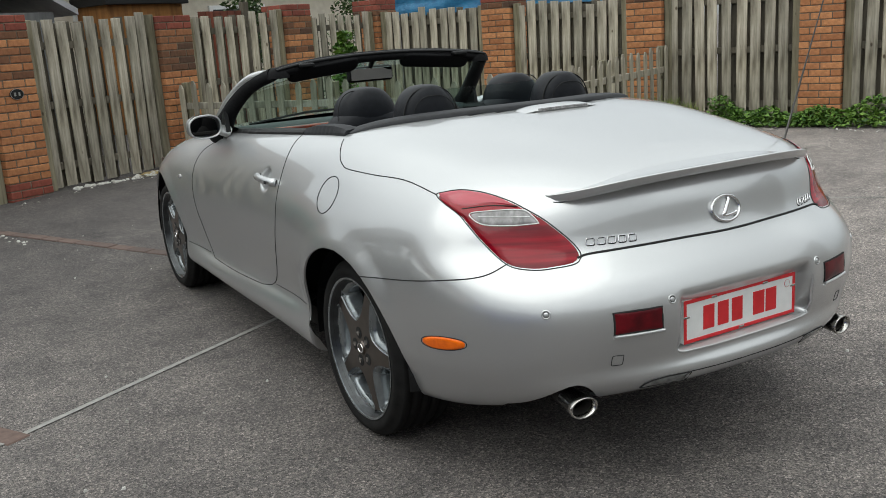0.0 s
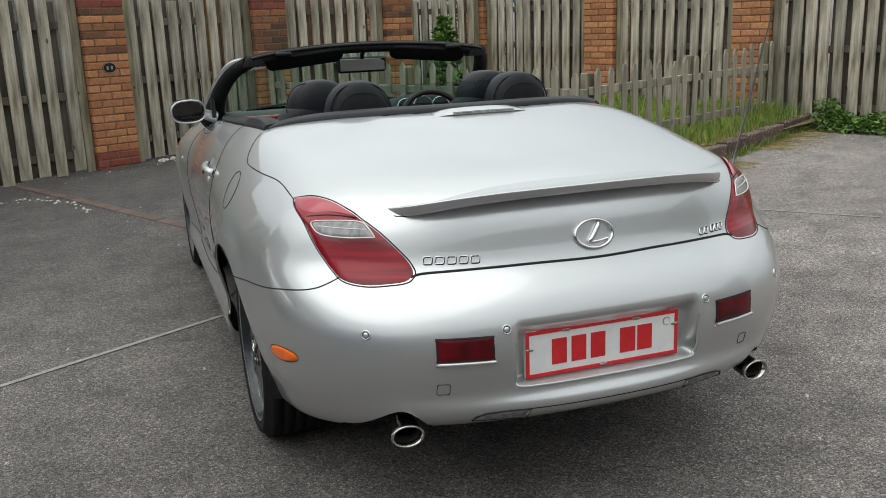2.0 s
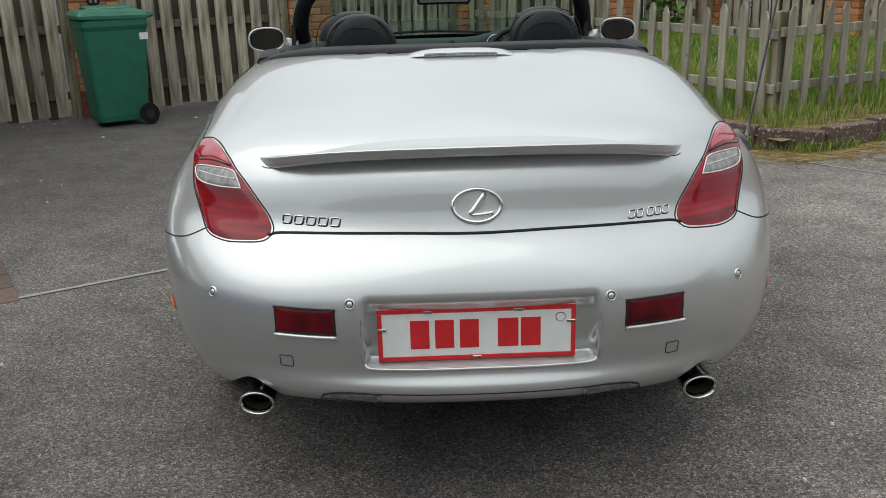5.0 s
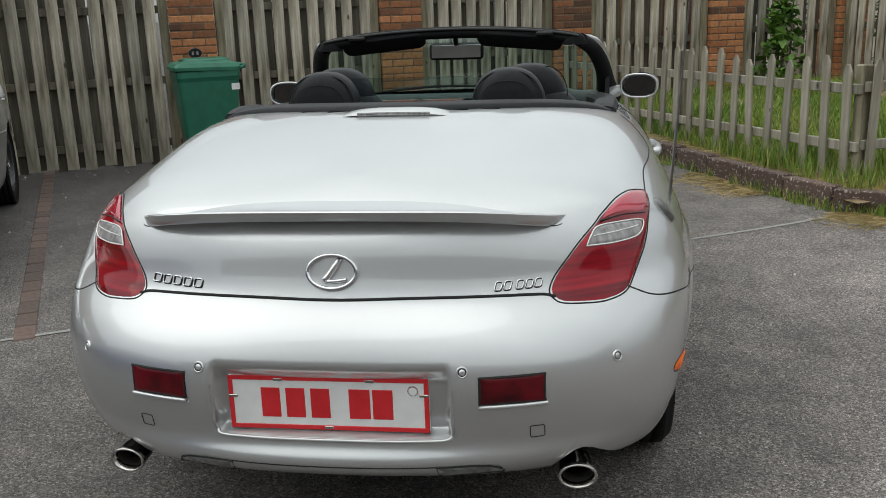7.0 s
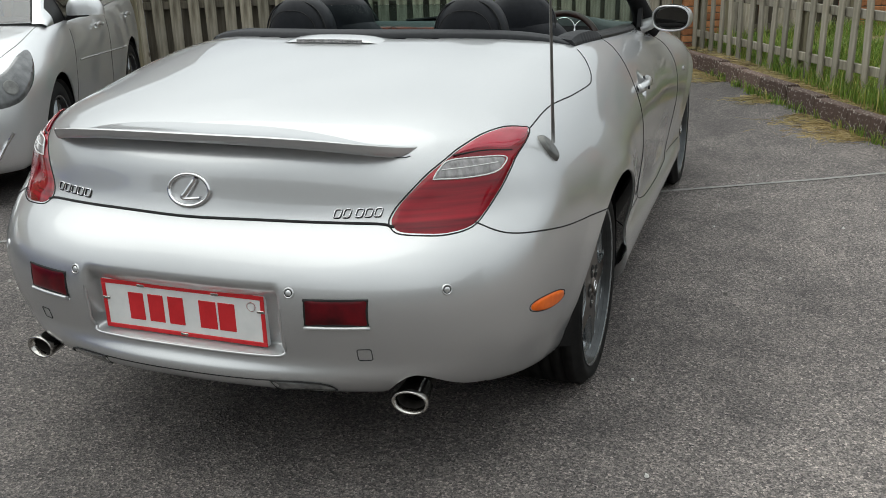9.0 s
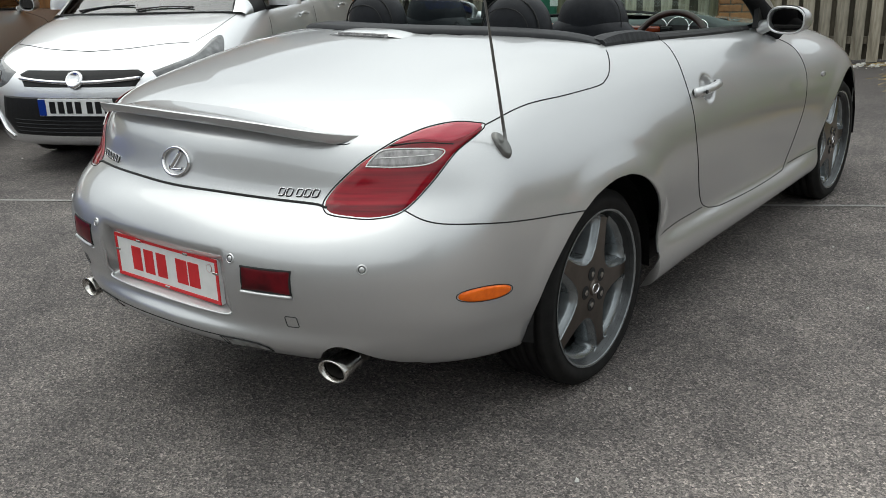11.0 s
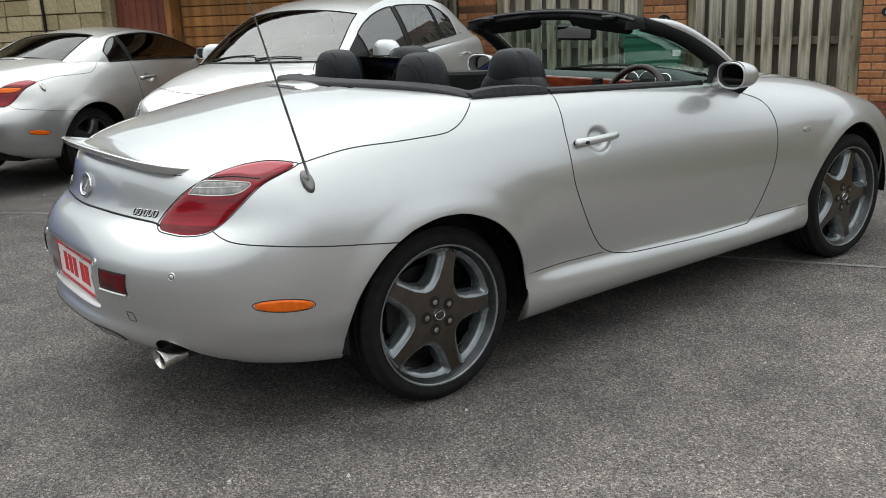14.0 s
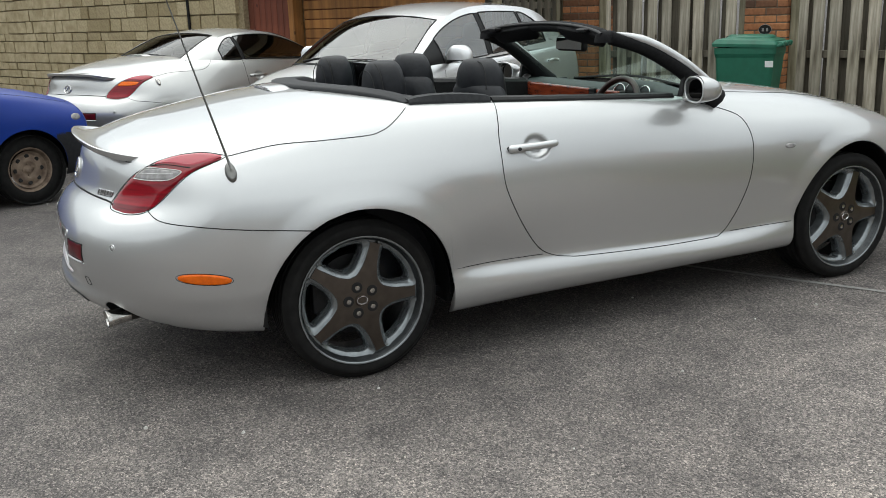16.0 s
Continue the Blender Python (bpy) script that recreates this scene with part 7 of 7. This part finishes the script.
class Glasshouse:
    """Roof, screens and side windows between a roof rail, a middle line and a belt line, cowl to tail."""

    def __init__(self, edge, middle, belt, bow=2.0, crown=2.2):
        self.e, self.c, self.b = [[spline(range(len(p)), [q[k] for q in p]) for k in range(3)] for p in (edge, middle, belt)]
        self.bow, self.crown = bow, crown

    def at(self, which, v):
        return np.array([f(v) for f in which])

    def top(self, v, u):
        e, c = self.at(self.e, v), self.at(self.c, v)
        a = abs(u)
        return (e[0] * u, c[1] + (e[1] - c[1]) * a ** self.bow, c[2] + (e[2] - c[2]) * a ** self.crown)

    def side(self, v, w, s):
        e, b = self.at(self.e, v), self.at(self.b, v)
        p = e + (b - e) * w
        return (s * (p[0] + 0.022 * math.sin(math.pi * w)), p[1], p[2])

    def top_patch(self, v0, v1, u0, u1, nv=18, nu=21):
        v = [self.top(a, b) for a in np.linspace(v0, v1, nv) for b in np.linspace(u0, u1, nu)]
        return v, grid_faces(nv, nu)

    def side_patch(self, v0, v1, w0, w1, s, nv=14, nw=7):
        v = []
        for a in np.linspace(v0, v1, nv):
            for t in np.linspace(0, 1, nw):
                v.append(self.side(a, w0(a) + (w1(a) - w0(a)) * t, s))
        return v, grid_faces(nv, nw, flip=s < 0)

    def build(self, car, paint, glass, screen, rear, breaks, w_top, w_bot, edge_u=0.93, rear_u=0.93):
        zero, one = (lambda v: 0.0), (lambda v: 1.0)
        skin = [self.top_patch(screen[1], rear[0], -1, 1, 26, 25)]
        for a, b, w in ((screen[0], screen[1], edge_u), (rear[0], rear[1], rear_u)):
            skin += [self.top_patch(a, b, w, 1, 14, 4), self.top_patch(a, b, -1, -w, 14, 4)]
        part("roof", joined(*skin), paint, car, "smooth painted roof", smooth=True)
        part("windscreen", self.top_patch(screen[0], screen[1], -edge_u, edge_u), SCREEN, car, "windscreen reflecting a pale sky", smooth=True)
        part("rear_window", self.top_patch(rear[0], rear[1], -rear_u, rear_u), REAR_TINT, car, "dark olive tinted rear window", smooth=True)
        for q, name, edge_u in ((screen, "windscreen_seal", edge_u), (rear, "rear_window_seal", rear_u)):
            line = [self.top(q[0], u) for u in np.linspace(-edge_u, edge_u, 17)] + [self.top(v, edge_u) for v in np.linspace(q[0], q[1], 14)[1:]] + [self.top(q[1], u) for u in np.linspace(edge_u, -edge_u, 17)[1:]] + [self.top(v, -edge_u) for v in np.linspace(q[1], q[0], 14)[1:-1]]
            part(name, tube(line, 0.0065, 6, closed=True), BLACK_TRIM, car)
        for s in (1, -1):
            solid, black = [self.side_patch(breaks[0][0], breaks[-1][1], zero, w_top, s, 40, 3), self.side_patch(breaks[0][0], breaks[-1][1], w_bot, one, s, 40, 3)], []
            for v0, v1, kind in breaks:
                mesh = self.side_patch(v0, v1, w_top, w_bot, s)
                if kind == "glass":
                    part("side_window", mesh, glass, car, smooth=True)
                    line = [self.side(v, w_top(v), s) for v in np.linspace(v0, v1, 14)] + [self.side(v1, w, s) for w in np.linspace(w_top(v1), w_bot(v1), 7)[1:]] + [self.side(v, w_bot(v), s) for v in np.linspace(v1, v0, 14)[1:]] + [self.side(v0, w, s) for w in np.linspace(w_bot(v0), w_top(v0), 7)[1:-1]]
                    part("window_trim", tube(line, 0.007, 6, closed=True), BLACK_TRIM, car)
                elif kind == "black":
                    black.append(mesh)
                else:
                    solid.append(mesh)
            part("side_pillar", joined(*solid), paint, car, smooth=True)
            for mesh in black:
                part("door_pillar", mesh, BLACK_TRIM, car, "black door pillar", smooth=True)


REAR_TINT = glass_material("rear_tinted_glass", (0.30, 0.32, 0.20), ior=1.6)
SCREEN = glass_material("screen_glass", (0.40, 0.48, 0.45), ior=2.6)


def hardtop(car, paint):
    edge = [(.640, 1.93, .985), (.612, 1.62, 1.150), (.575, 1.32, 1.262), (.555, 1.00, 1.302), (.560, .62, 1.275), (.600, .34, 1.185), (.680, .02, 1.010)]
    middle = [(0, 2.14, .995), (0, 1.74, 1.180), (0, 1.38, 1.305), (0, 1.00, 1.350), (0, .62, 1.325), (0, .30, 1.230), (0, -.10, 1.098)]
    belt = [(.655, 1.93, .965), (.715, 1.62, .985), (.750, 1.30, .998), (.758, 1.00, 1.008), (.755, .62, 1.020), (.735, .34, 1.025), (.698, .02, 1.000)]
    house_ = Glasshouse(edge, middle, belt)
    house_.build(car, paint, TINT, (0.0, 1.9), (4.25, 5.85), [(0.0, 0.45, "paint"), (0.45, 3.75, "glass"), (3.75, 3.85, "black"), (3.85, 4.70, "glass"), (4.70, 6.0, "paint")], lambda v: min(0.98, 0.10 + 0.55 * max(0, v - 3.95) ** 1.6), lambda v: 0.97, rear_u=0.80)
    part("cabin_inside", box_bm(1.15, 1.55, 0.25, (0, 0.9, 0.86), 0.05), LEATHER, car, "dark cabin inside")
    for s in (1, -1):
        part("front_seat", dome(s * 0.36, 0.80, 0.95, 0.42, 0.18, 0.22, 3.0), LEATHER, car, smooth=True)
        part("rear_headrest", dome(s * 0.32, 0.22, 0.97, 0.26, 0.16, 0.14, 2.6), LEATHER, car, smooth=True)


coupe_shell.paint = SILVER_B
silver_coupe = empty("silver_coupe", label="champagne silver coupe with its hardtop closed and black alloys", category="car")
sedan_panels(coupe_shell, silver_coupe, SILVER_B, lambda x, y, j: j > 124 and 0.0 < y < 1.88 and x < 0.66)
arch_liners(coupe_shell, silver_coupe, ARCHES)
place_wheels(silver_coupe, 0.735, (0.0, 2.62), face=BLACK_WHEEL, flank=BLACK_WHEEL)
rear_lamps(coupe_shell, silver_coupe, AMBER)
bumper_details(coupe_shell, silver_coupe, plate=False)
seams(coupe_shell, silver_coupe, fuel=False)
emblem(coupe_shell, silver_coupe, 0.0, 0.835, 0.055, 0.036)
spoiler(coupe_shell, silver_coupe, SILVER_B)
for s in (1, -1):
    exhaust(silver_coupe, s)
door_handles(coupe_shell, silver_coupe)
door_mirrors(coupe_shell, silver_coupe, SILVER_B)
high_brake_lamp(coupe_shell, silver_coupe, SILVER_B)
hardtop(silver_coupe, SILVER_B)
underbody(silver_coupe)
part("aerial_base", coupe_shell.lens([(-0.455 + 0.021 * math.cos(a), 0.880 + 0.034 * math.sin(a)) for a in np.linspace(0, 2 * math.pi, 25)[:-1]], "side", 1, 0.016, 24, 8), STEEL, silver_coupe, smooth=True)
silver_coupe.matrix_basis = pose(-6.10, 0.183, -0.055, 0, 0, 28.4)


HATCH_Y = [-0.22, 0.25, 0.8, 1.35, 1.75, 2.12, 2.45, 2.75, 3.05]


def hatch_rails(kx=1.0, ky=1.0, kz=1.0, nose=1.0):
    def r(yr, zr, n, w, z, yf, zf, nf=2.15):
        return rail(yr * ky, zr * kz, n, [q * kx for q in w], [q * kz for q in z], (3.05 + (yf - 3.05) * nose) * ky, zf * kz, nf)

    return [
        r(-0.51, .30, 2.8, [.72, .74, .75, .75, .75, .75, .74, .74, .72], [.26, .20, .19, .19, .19, .19, .19, .20, .20], 3.300, .20),
        r(-0.56, .33, 2.8, [.77, .79, .79, .79, .79, .79, .79, .78, .76], [.29, .23, .215, .215, .215, .215, .215, .23, .235], 3.380, .225),
        r(-0.59, .45, 2.8, [.80, .825, .82, .815, .815, .815, .82, .825, .79], [.45, .42, .42, .42, .42, .42, .42, .42, .40], 3.400, .38),
        r(-0.58, .62, 2.8, [.815, .84, .83, .825, .825, .83, .845, .845, .80], [.63, .63, .63, .62, .62, .62, .62, .62, .58], 3.400, .52),
        r(-0.54, .78, 2.8, [.81, .835, .84, .838, .835, .835, .838, .83, .775], [.79, .78, .77, .77, .765, .76, .75, .735, .69], 3.370, .625),
        r(-0.49, .90, 2.7, [.795, .815, .822, .82, .815, .81, .80, .775, .72], [.93, .92, .90, .89, .885, .875, .85, .815, .75], 3.310, .69),
        r(-0.45, .98, 2.6, [.755, .785, .795, .795, .79, .78, .755, .715, .65], [1.02, 1.01, .985, .965, .96, .95, .915, .865, .79], 3.250, .735),
        r(-0.41, 1.02, 2.6, [.66, .69, .70, .70, .70, .70, .66, .61, .54], [1.05, 1.04, 1.01, .985, .98, .985, .955, .905, .825], 3.200, .765),
        r(-0.37, 1.04, 2.4, [.42, .44, .45, .45, .45, .45, .42, .39, .34], [1.06, 1.05, 1.02, .99, .985, 1.005, .985, .935, .85], 3.165, .785),
        r(-0.35, 1.05, 2.0, [0] * 9, [1.065, 1.055, 1.025, .995, .99, 1.01, .995, .945, .86], 3.145, .79),
    ]


def hatchback(name, label, paint, m, kx=1.0, ky=1.0, kz=1.0, wheel_kw=None, dark_bumper=False):
    car = empty(name, label=label, category="car")
    stn = [y * ky for y in HATCH_Y]
    front, back, r = 2.50 * ky, 0.17 * ky, (wheel_kw or {}).get("r", 0.315)
    arches = [(back, r, r + 0.045), (front, r, r + 0.045)]
    sh = Shell(hatch_rails(kx, ky, kz, 0.45 if dark_bumper else 1.0), stn, arches, rows=91, step=0.02)
    sh.paint = paint
    bump = lambda x, y, z, j: z < (0.575 if dark_bumper else 0.595) * kz and y > (2.76 if dark_bumper else 2.86) * ky
    rbump = lambda x, y, z, j: z < 0.58 * kz and y < -0.25 * ky
    inside = lambda x, y, z, j: z > 0.9 * kz and x < 0.66 * kx and -0.25 * ky < y < (2.52 - 0.25 * (x / 0.7) ** 2) * ky
    door = lambda x, y, z, j: 0.42 * ky < y < 1.98 * ky and z > 0.30 * kz
    bon = lambda x, y, z, j: y > 2.30 * ky and x < 0.66 * kx and z > 0.70 * kz
    for s in (1, -1):
        sh.panel("door", lambda *a: door(*a) and not inside(*a), paint, car, (s,))
    sh.panel("front_bumper", bump, GREY_TRIM if dark_bumper else paint, car)
    sh.panel("rear_bumper", rbump, GREY_TRIM if dark_bumper else paint, car)
    sh.panel("bonnet", lambda *a: bon(*a) and not bump(*a) and not inside(*a), paint, car)
    sh.panel("body", lambda *a: not (inside(*a) or bump(*a) or rbump(*a) or door(*a) or bon(*a)), paint, car)
    k3 = lambda pts: [(x * kx, y * ky, z * kz) for x, y, z in pts]
    edge = k3([(.725, 2.34, .965), (.672, 2.08, 1.145), (.605, 1.78, 1.310), (.578, 1.36, 1.418), (.585, .85, 1.425), (.575, .40, 1.395), (.565, .08, 1.32), (.61, -.12, 1.18), (.70, -.29, 1.01)])
    middle = k3([(0, 2.58, .985), (0, 2.25, 1.200), (0, 1.87, 1.368), (0, 1.38, 1.466), (0, .88, 1.480), (0, .42, 1.455), (0, .03, 1.385), (0, -.22, 1.22), (0, -.44, 1.01)])
    belt = k3([(.745, 2.33, .935), (.770, 2.06, .945), (.782, 1.73, .955), (.790, 1.36, .968), (.790, .85, .985), (.785, .40, .995), (.770, .08, .995), (.755, -.12, .985), (.725, -.29, .975)])
    gh = Glasshouse(edge, middle, belt)
    gh.build(car, paint, TINT, (0.0, 2.0), (6.3, 7.6), [(0.0, 0.55, "paint"), (0.55, 1.30, "black"), (1.30, 3.10, "glass"), (3.10, 3.24, "black"), (3.24, 4.45, "glass"), (4.45, 4.53, "black"), (4.53, 5.35, "glass"), (5.35, 8.0, "paint")], lambda v: min(0.98, 0.13 + 0.45 * max(0, v - 4.6) ** 1.7), lambda v: 0.965 - 0.045 * max(0, v - 2.8) ** 1.2)
    arch_liners(sh, car, arches, 0.5 * kx, 0.79 * kx)
    place_wheels(car, 0.705 * kx, (back, front), **{"r": 0.315, "rim": 0.215, "half": 0.10, **(wheel_kw or {})})
    part("underbody", box_bm(1.3 * kx, 3.7 * ky, 0.10, (0, 1.3 * ky, 0.27), 0.01), BLACK_TRIM, car)
    part("cabin_inside", box_bm(1.30 * kx, 2.2 * ky, 0.30, (0, 0.95 * ky, 0.74 * kz), 0.05), LEATHER, car, "dark cabin inside")
    part("dashboard", box_bm(1.28 * kx, 0.50 * ky, 0.12, (0, 1.98 * ky, 0.915 * kz), 0.05, 2), BLACK_TRIM, car)
    for s in (1, -1):
        st = part("front_seat", dome(s * 0.36 * kx, 0.98 * ky, 0.82 * kz, 0.46, 0.2, 0.30, 3.2), LEATHER, car, smooth=True)
        part("headrest", dome(s * 0.36 * kx, 0.95 * ky, 1.12 * kz, 0.26, 0.12, 0.16, 3.0), LEATHER, st, smooth=True)
        part("rear_seat", dome(s * 0.33 * kx, 0.15 * ky, 0.82 * kz, 0.56, 0.2, 0.28, 3.2), LEATHER, car, smooth=True)
        if dark_bumper:
            part("indicator", sh.lens([(2.98 * ky + 0.05 * math.cos(a), 0.70 * kz + 0.028 * math.sin(a)) for a in np.linspace(0, 2 * math.pi, 17)[:-1]], "side", s, 0.008, 16, 5), CLEAR_LENS, car, "small clear indicator", smooth=True)
        else:
            sh_lamp(sh, car, s, kx, ky, kz)
        mv, mf = dome(0, 0, 0, 0.25, 0.15, 0.125, 2.6)
        mp = Vector((s * 0.905 * kx, 1.92 * ky, 0.985 * kz))
        mr = part("door_mirror", ([mp + Vector((p[0], p[1] + 0.02 * p[0] * s, p[2] * (1 - 0.25 * s * p[0]))) for p in mv], mf), paint, car, "rounded door mirror", smooth=True)
        part("mirror_foot", tube([(s * 0.775 * kx, 1.93 * ky, 0.965 * kz), (s * 0.85 * kx, 1.92 * ky, 0.985 * kz), (s * 0.92 * kx, 1.91 * ky, 0.99 * kz)], 0.03, 10, 0.6), BLACK_TRIM, mr, smooth=True)
        part("door_gap", sh.seam([(1.00 * ky, 0.955 * kz), (0.98 * ky, 0.5 * kz), (0.96 * ky, 0.3 * kz)], "side", 20, s), SEAM, car)
        part("door_gap", sh.seam([(2.00 * ky, 0.90 * kz), (2.06 * ky, 0.6 * kz), (1.98 * ky, 0.32 * kz), (1.0 * ky, 0.27 * kz)], "side", 30, s), SEAM, car)
        crease = [sh.side(y, (0.60 + 0.045 * y) * kz, s) for y in np.linspace(0.45 * ky, 1.95 * ky, 20)]
        part("door_crease", tube([p + n * 0.001 for p, n in crease], 0.006, 6), paint, car, smooth=True)
        for yh in (1.22, 0.16):
            hp = [sh.side(yh * ky + d, (0.865 + 0.012 * math.sin(d * 16)) * kz, s) for d in np.linspace(0, 0.2, 8)]
            part("door_handle", tube([p + n * 0.020 for p, n in hp], 0.013, 8), paint, car, smooth=True)
        part("bonnet_gap", sh.seam([(s * 0.70 * kx, 2.36 * ky), (s * 0.69 * kx, 2.7 * ky), (s * 0.645 * kx, 2.95 * ky)], "top", 24), SEAM, car)
    front_gap = [sh.top(x * kx, (3.150 - 0.17 * abs(x / 0.62) ** 3) * ky)[0] for x in np.linspace(-0.62, 0.62, 41)]
    part("bonnet_gap", tube(front_gap, 0.003, 6), SEAM, car)
    for u0, u1, v1 in ((0.62, -0.02, 0.17), (-0.06, -0.60, 0.10)):
        a, b = np.array(gh.top(0.05, u0)), np.array(gh.top(v1, u1))
        part("wiper", tube([a + (b - a) * t + np.array((0, 0, 0.012 + 0.012 * math.sin(math.pi * t))) for t in np.linspace(0, 1, 8)], [0.008, 0.007] + [0.0055] * 6, 6), BLACK_TRIM, car, "black wiper blade")
    car.matrix_basis = m
    return car, sh


def front_cast(sh, x, z):
    return sh.cast((x, 6, z), (0, -1, 0))


def front_patch(sh, loop, lift, n=72, rings=12):
    """A plate that follows the nose inside a closed outline."""
    pts = []
    for (a, b), (c, d) in zip(loop, loop[1:] + loop[:1]):
        k = max(2, int(n * math.hypot(c - a, d - b) / 2.2))
        pts += [(a + (c - a) * i / k, b + (d - b) * i / k) for i in range(k)]
    cx, cz = 0.003, sum(b for a, b in loop) / len(loop)
    v = []
    for k in range(rings + 1):
        f = 1 - k / rings
        for a, b in pts:
            p, nrm = front_cast(sh, cx + (a - cx) * f, cz + (b - cz) * f)
            v.append(p + nrm * (lift + 0.004 if k else -0.002))
    return v, grid_faces(rings + 1, len(pts), wrap_v=True, flip=True)


def nose_cast(sh, a, z, s, ky):
    """From outside a front corner, slantwise; a runs from the nose to the flank."""
    h = math.sqrt(0.5)
    return sh.cast((s * (a * h + 3 * h), 2.88 * ky - a * h + 3 * h, z), (-s * h, -h, 0))


def sh_lamp(sh, car, s, kx, ky, kz):
    loop = [(0.05, 0.675), (0.10, 0.600), (0.22, 0.565), (0.38, 0.590), (0.52, 0.670), (0.61, 0.780), (0.63, 0.850), (0.53, 0.832), (0.37, 0.765), (0.19, 0.715)]
    line = smooth_line([(a, b, 0) for a, b in loop + loop[:1]], 49)[:-1]
    c = line.mean(axis=0)
    v = []
    for k in range(7):
        f = 1 - k / 6
        for a, b, _ in line:
            p, n = nose_cast(sh, c[0] + (a - c[0]) * f, (c[1] + (b - c[1]) * f) * kz, s, ky)
            v.append(p + n * (0.008 if k else -0.002))
    lamp = part("headlamp", (v, grid_faces(7, 48, wrap_v=True, flip=s < 0)), HEADLAMP, car, "clear swept-back headlamp", smooth=True)
    for a, z, r in ((0.22, 0.645, 0.040), (0.34, 0.675, 0.045)):
        q, nn = nose_cast(sh, a, z * kz, s, ky)
        m = Matrix.Translation(q + nn * 0.009) @ nn.to_track_quat("X", "Z").to_matrix().to_4x4()
        part("reflector", moved(lathe([(0.002, 0.0005), (0.003, r - 0.006), (0.001, r)], 20), m), DULL_STEEL, lamp)
    return lamp


HEADLAMP = varied("headlamp_glass", (0.04, 0.042, 0.044), (0.16, 0.165, 0.17), 14, 0.12, coat=0.8)
hatch, hatch_shell = hatchback("silver_hatchback", "pale silver five-door hatchback parked nose outwards", SILVER_C, pose(-4.733, 3.600, 0, 0, 0, 207.1) @ pose(0, -0.115, 0))
hs = hatch_shell
part("grille", front_patch(hs, [(-0.40, 0.590), (0.40, 0.590), (0.45, 0.665), (0.40, 0.690), (-0.40, 0.690), (-0.45, 0.665)], 0.003), BLACK_TRIM, hatch, "black upper grille")
bar = [front_cast(hs, x, 0.638 - 0.022 * (1 - (x / 0.42) ** 2)) for x in np.linspace(-0.42, 0.42, 20)]
part("grille_bar", tube([p + n * 0.012 for p, n in bar], 0.013, 8), CHROME, hatch, "chrome grille bar", smooth=True)
p, n = front_cast(hs, 0.004, 0.630)
part("badge", moved(lathe([(0.014, 0.0005), (0.016, 0.042), (0.026, 0.050), (0.010, 0.058), (0.0, 0.060)], 28), Matrix.Translation(p + n * 0.01) @ n.to_track_quat("X", "Z").to_matrix().to_4x4()), CHROME, hatch, "round chrome badge", smooth=True)
part("lower_grille", front_patch(hs, [(-0.54, 0.275), (0.54, 0.275), (0.64, 0.38), (0.61, 0.53), (-0.61, 0.53), (-0.64, 0.38)], 0.003), BLACK_TRIM, hatch, "wide black lower grille")
for k in range(4):
    zz = 0.305 + 0.025 * k
    rib = [front_cast(hs, x, zz) for x in np.linspace(-0.5, 0.5, 16)]
    part("grille_rib", tube([p + n * 0.006 for p, n in rib], 0.004, 6), GREY_TRIM, hatch)
for s in (1, -1):
    line = [front_cast(hs, s * x, z) for x, z in ((0.72, 0.43), (0.68, 0.37), (0.64, 0.30), (0.56, 0.255))]
    part("fog_lamp_blade", tube([p + n * 0.006 for p, n in line], 0.010, 8), CHROME, hatch, smooth=True)
pl = empty("front_plate")
pl.parent = hatch
p, n = front_cast(hs, 0.004, 0.47)
part("number_plate", box_bm(0.52, 0.008, 0.111, (0, p.y + 0.012, 0.470), 0.002), WHITE_PLATE, hatch, "white plate with dark bars and a blue band").parent = pl
part("plate_band", box_bm(0.05, 0.003, 0.105, (0.233, p.y + 0.018, 0.470)), BLUE_PAINT, pl)
for x in (0.16, 0.10, 0.04, -0.02, -0.10, -0.16, -0.22):
    part("plate_bar", box_bm(0.04, 0.003, 0.075, (x, p.y + 0.018, 0.470)), BLACK_TRIM, pl)

hatchback("blue_hatchback", "old blue hatchback with a dark grey bumper and rusty steel wheels", BLUE_PAINT, pose(-3.62, -3.52, 0, 0, 0, 25), 0.955, 0.935, 0.94, dict(face=RUST, flank=RUST, split=False, half=0.085, r=0.278, rim=0.180), True)


# ---- pillar bricks ----
for k, thing in enumerate(pillars):
    lay_pillar_bricks(thing, courses=25 if k < 3 else 22, red=4 if k < 3 else 2, cap=8 if k < 5 else 4, top_red=2)
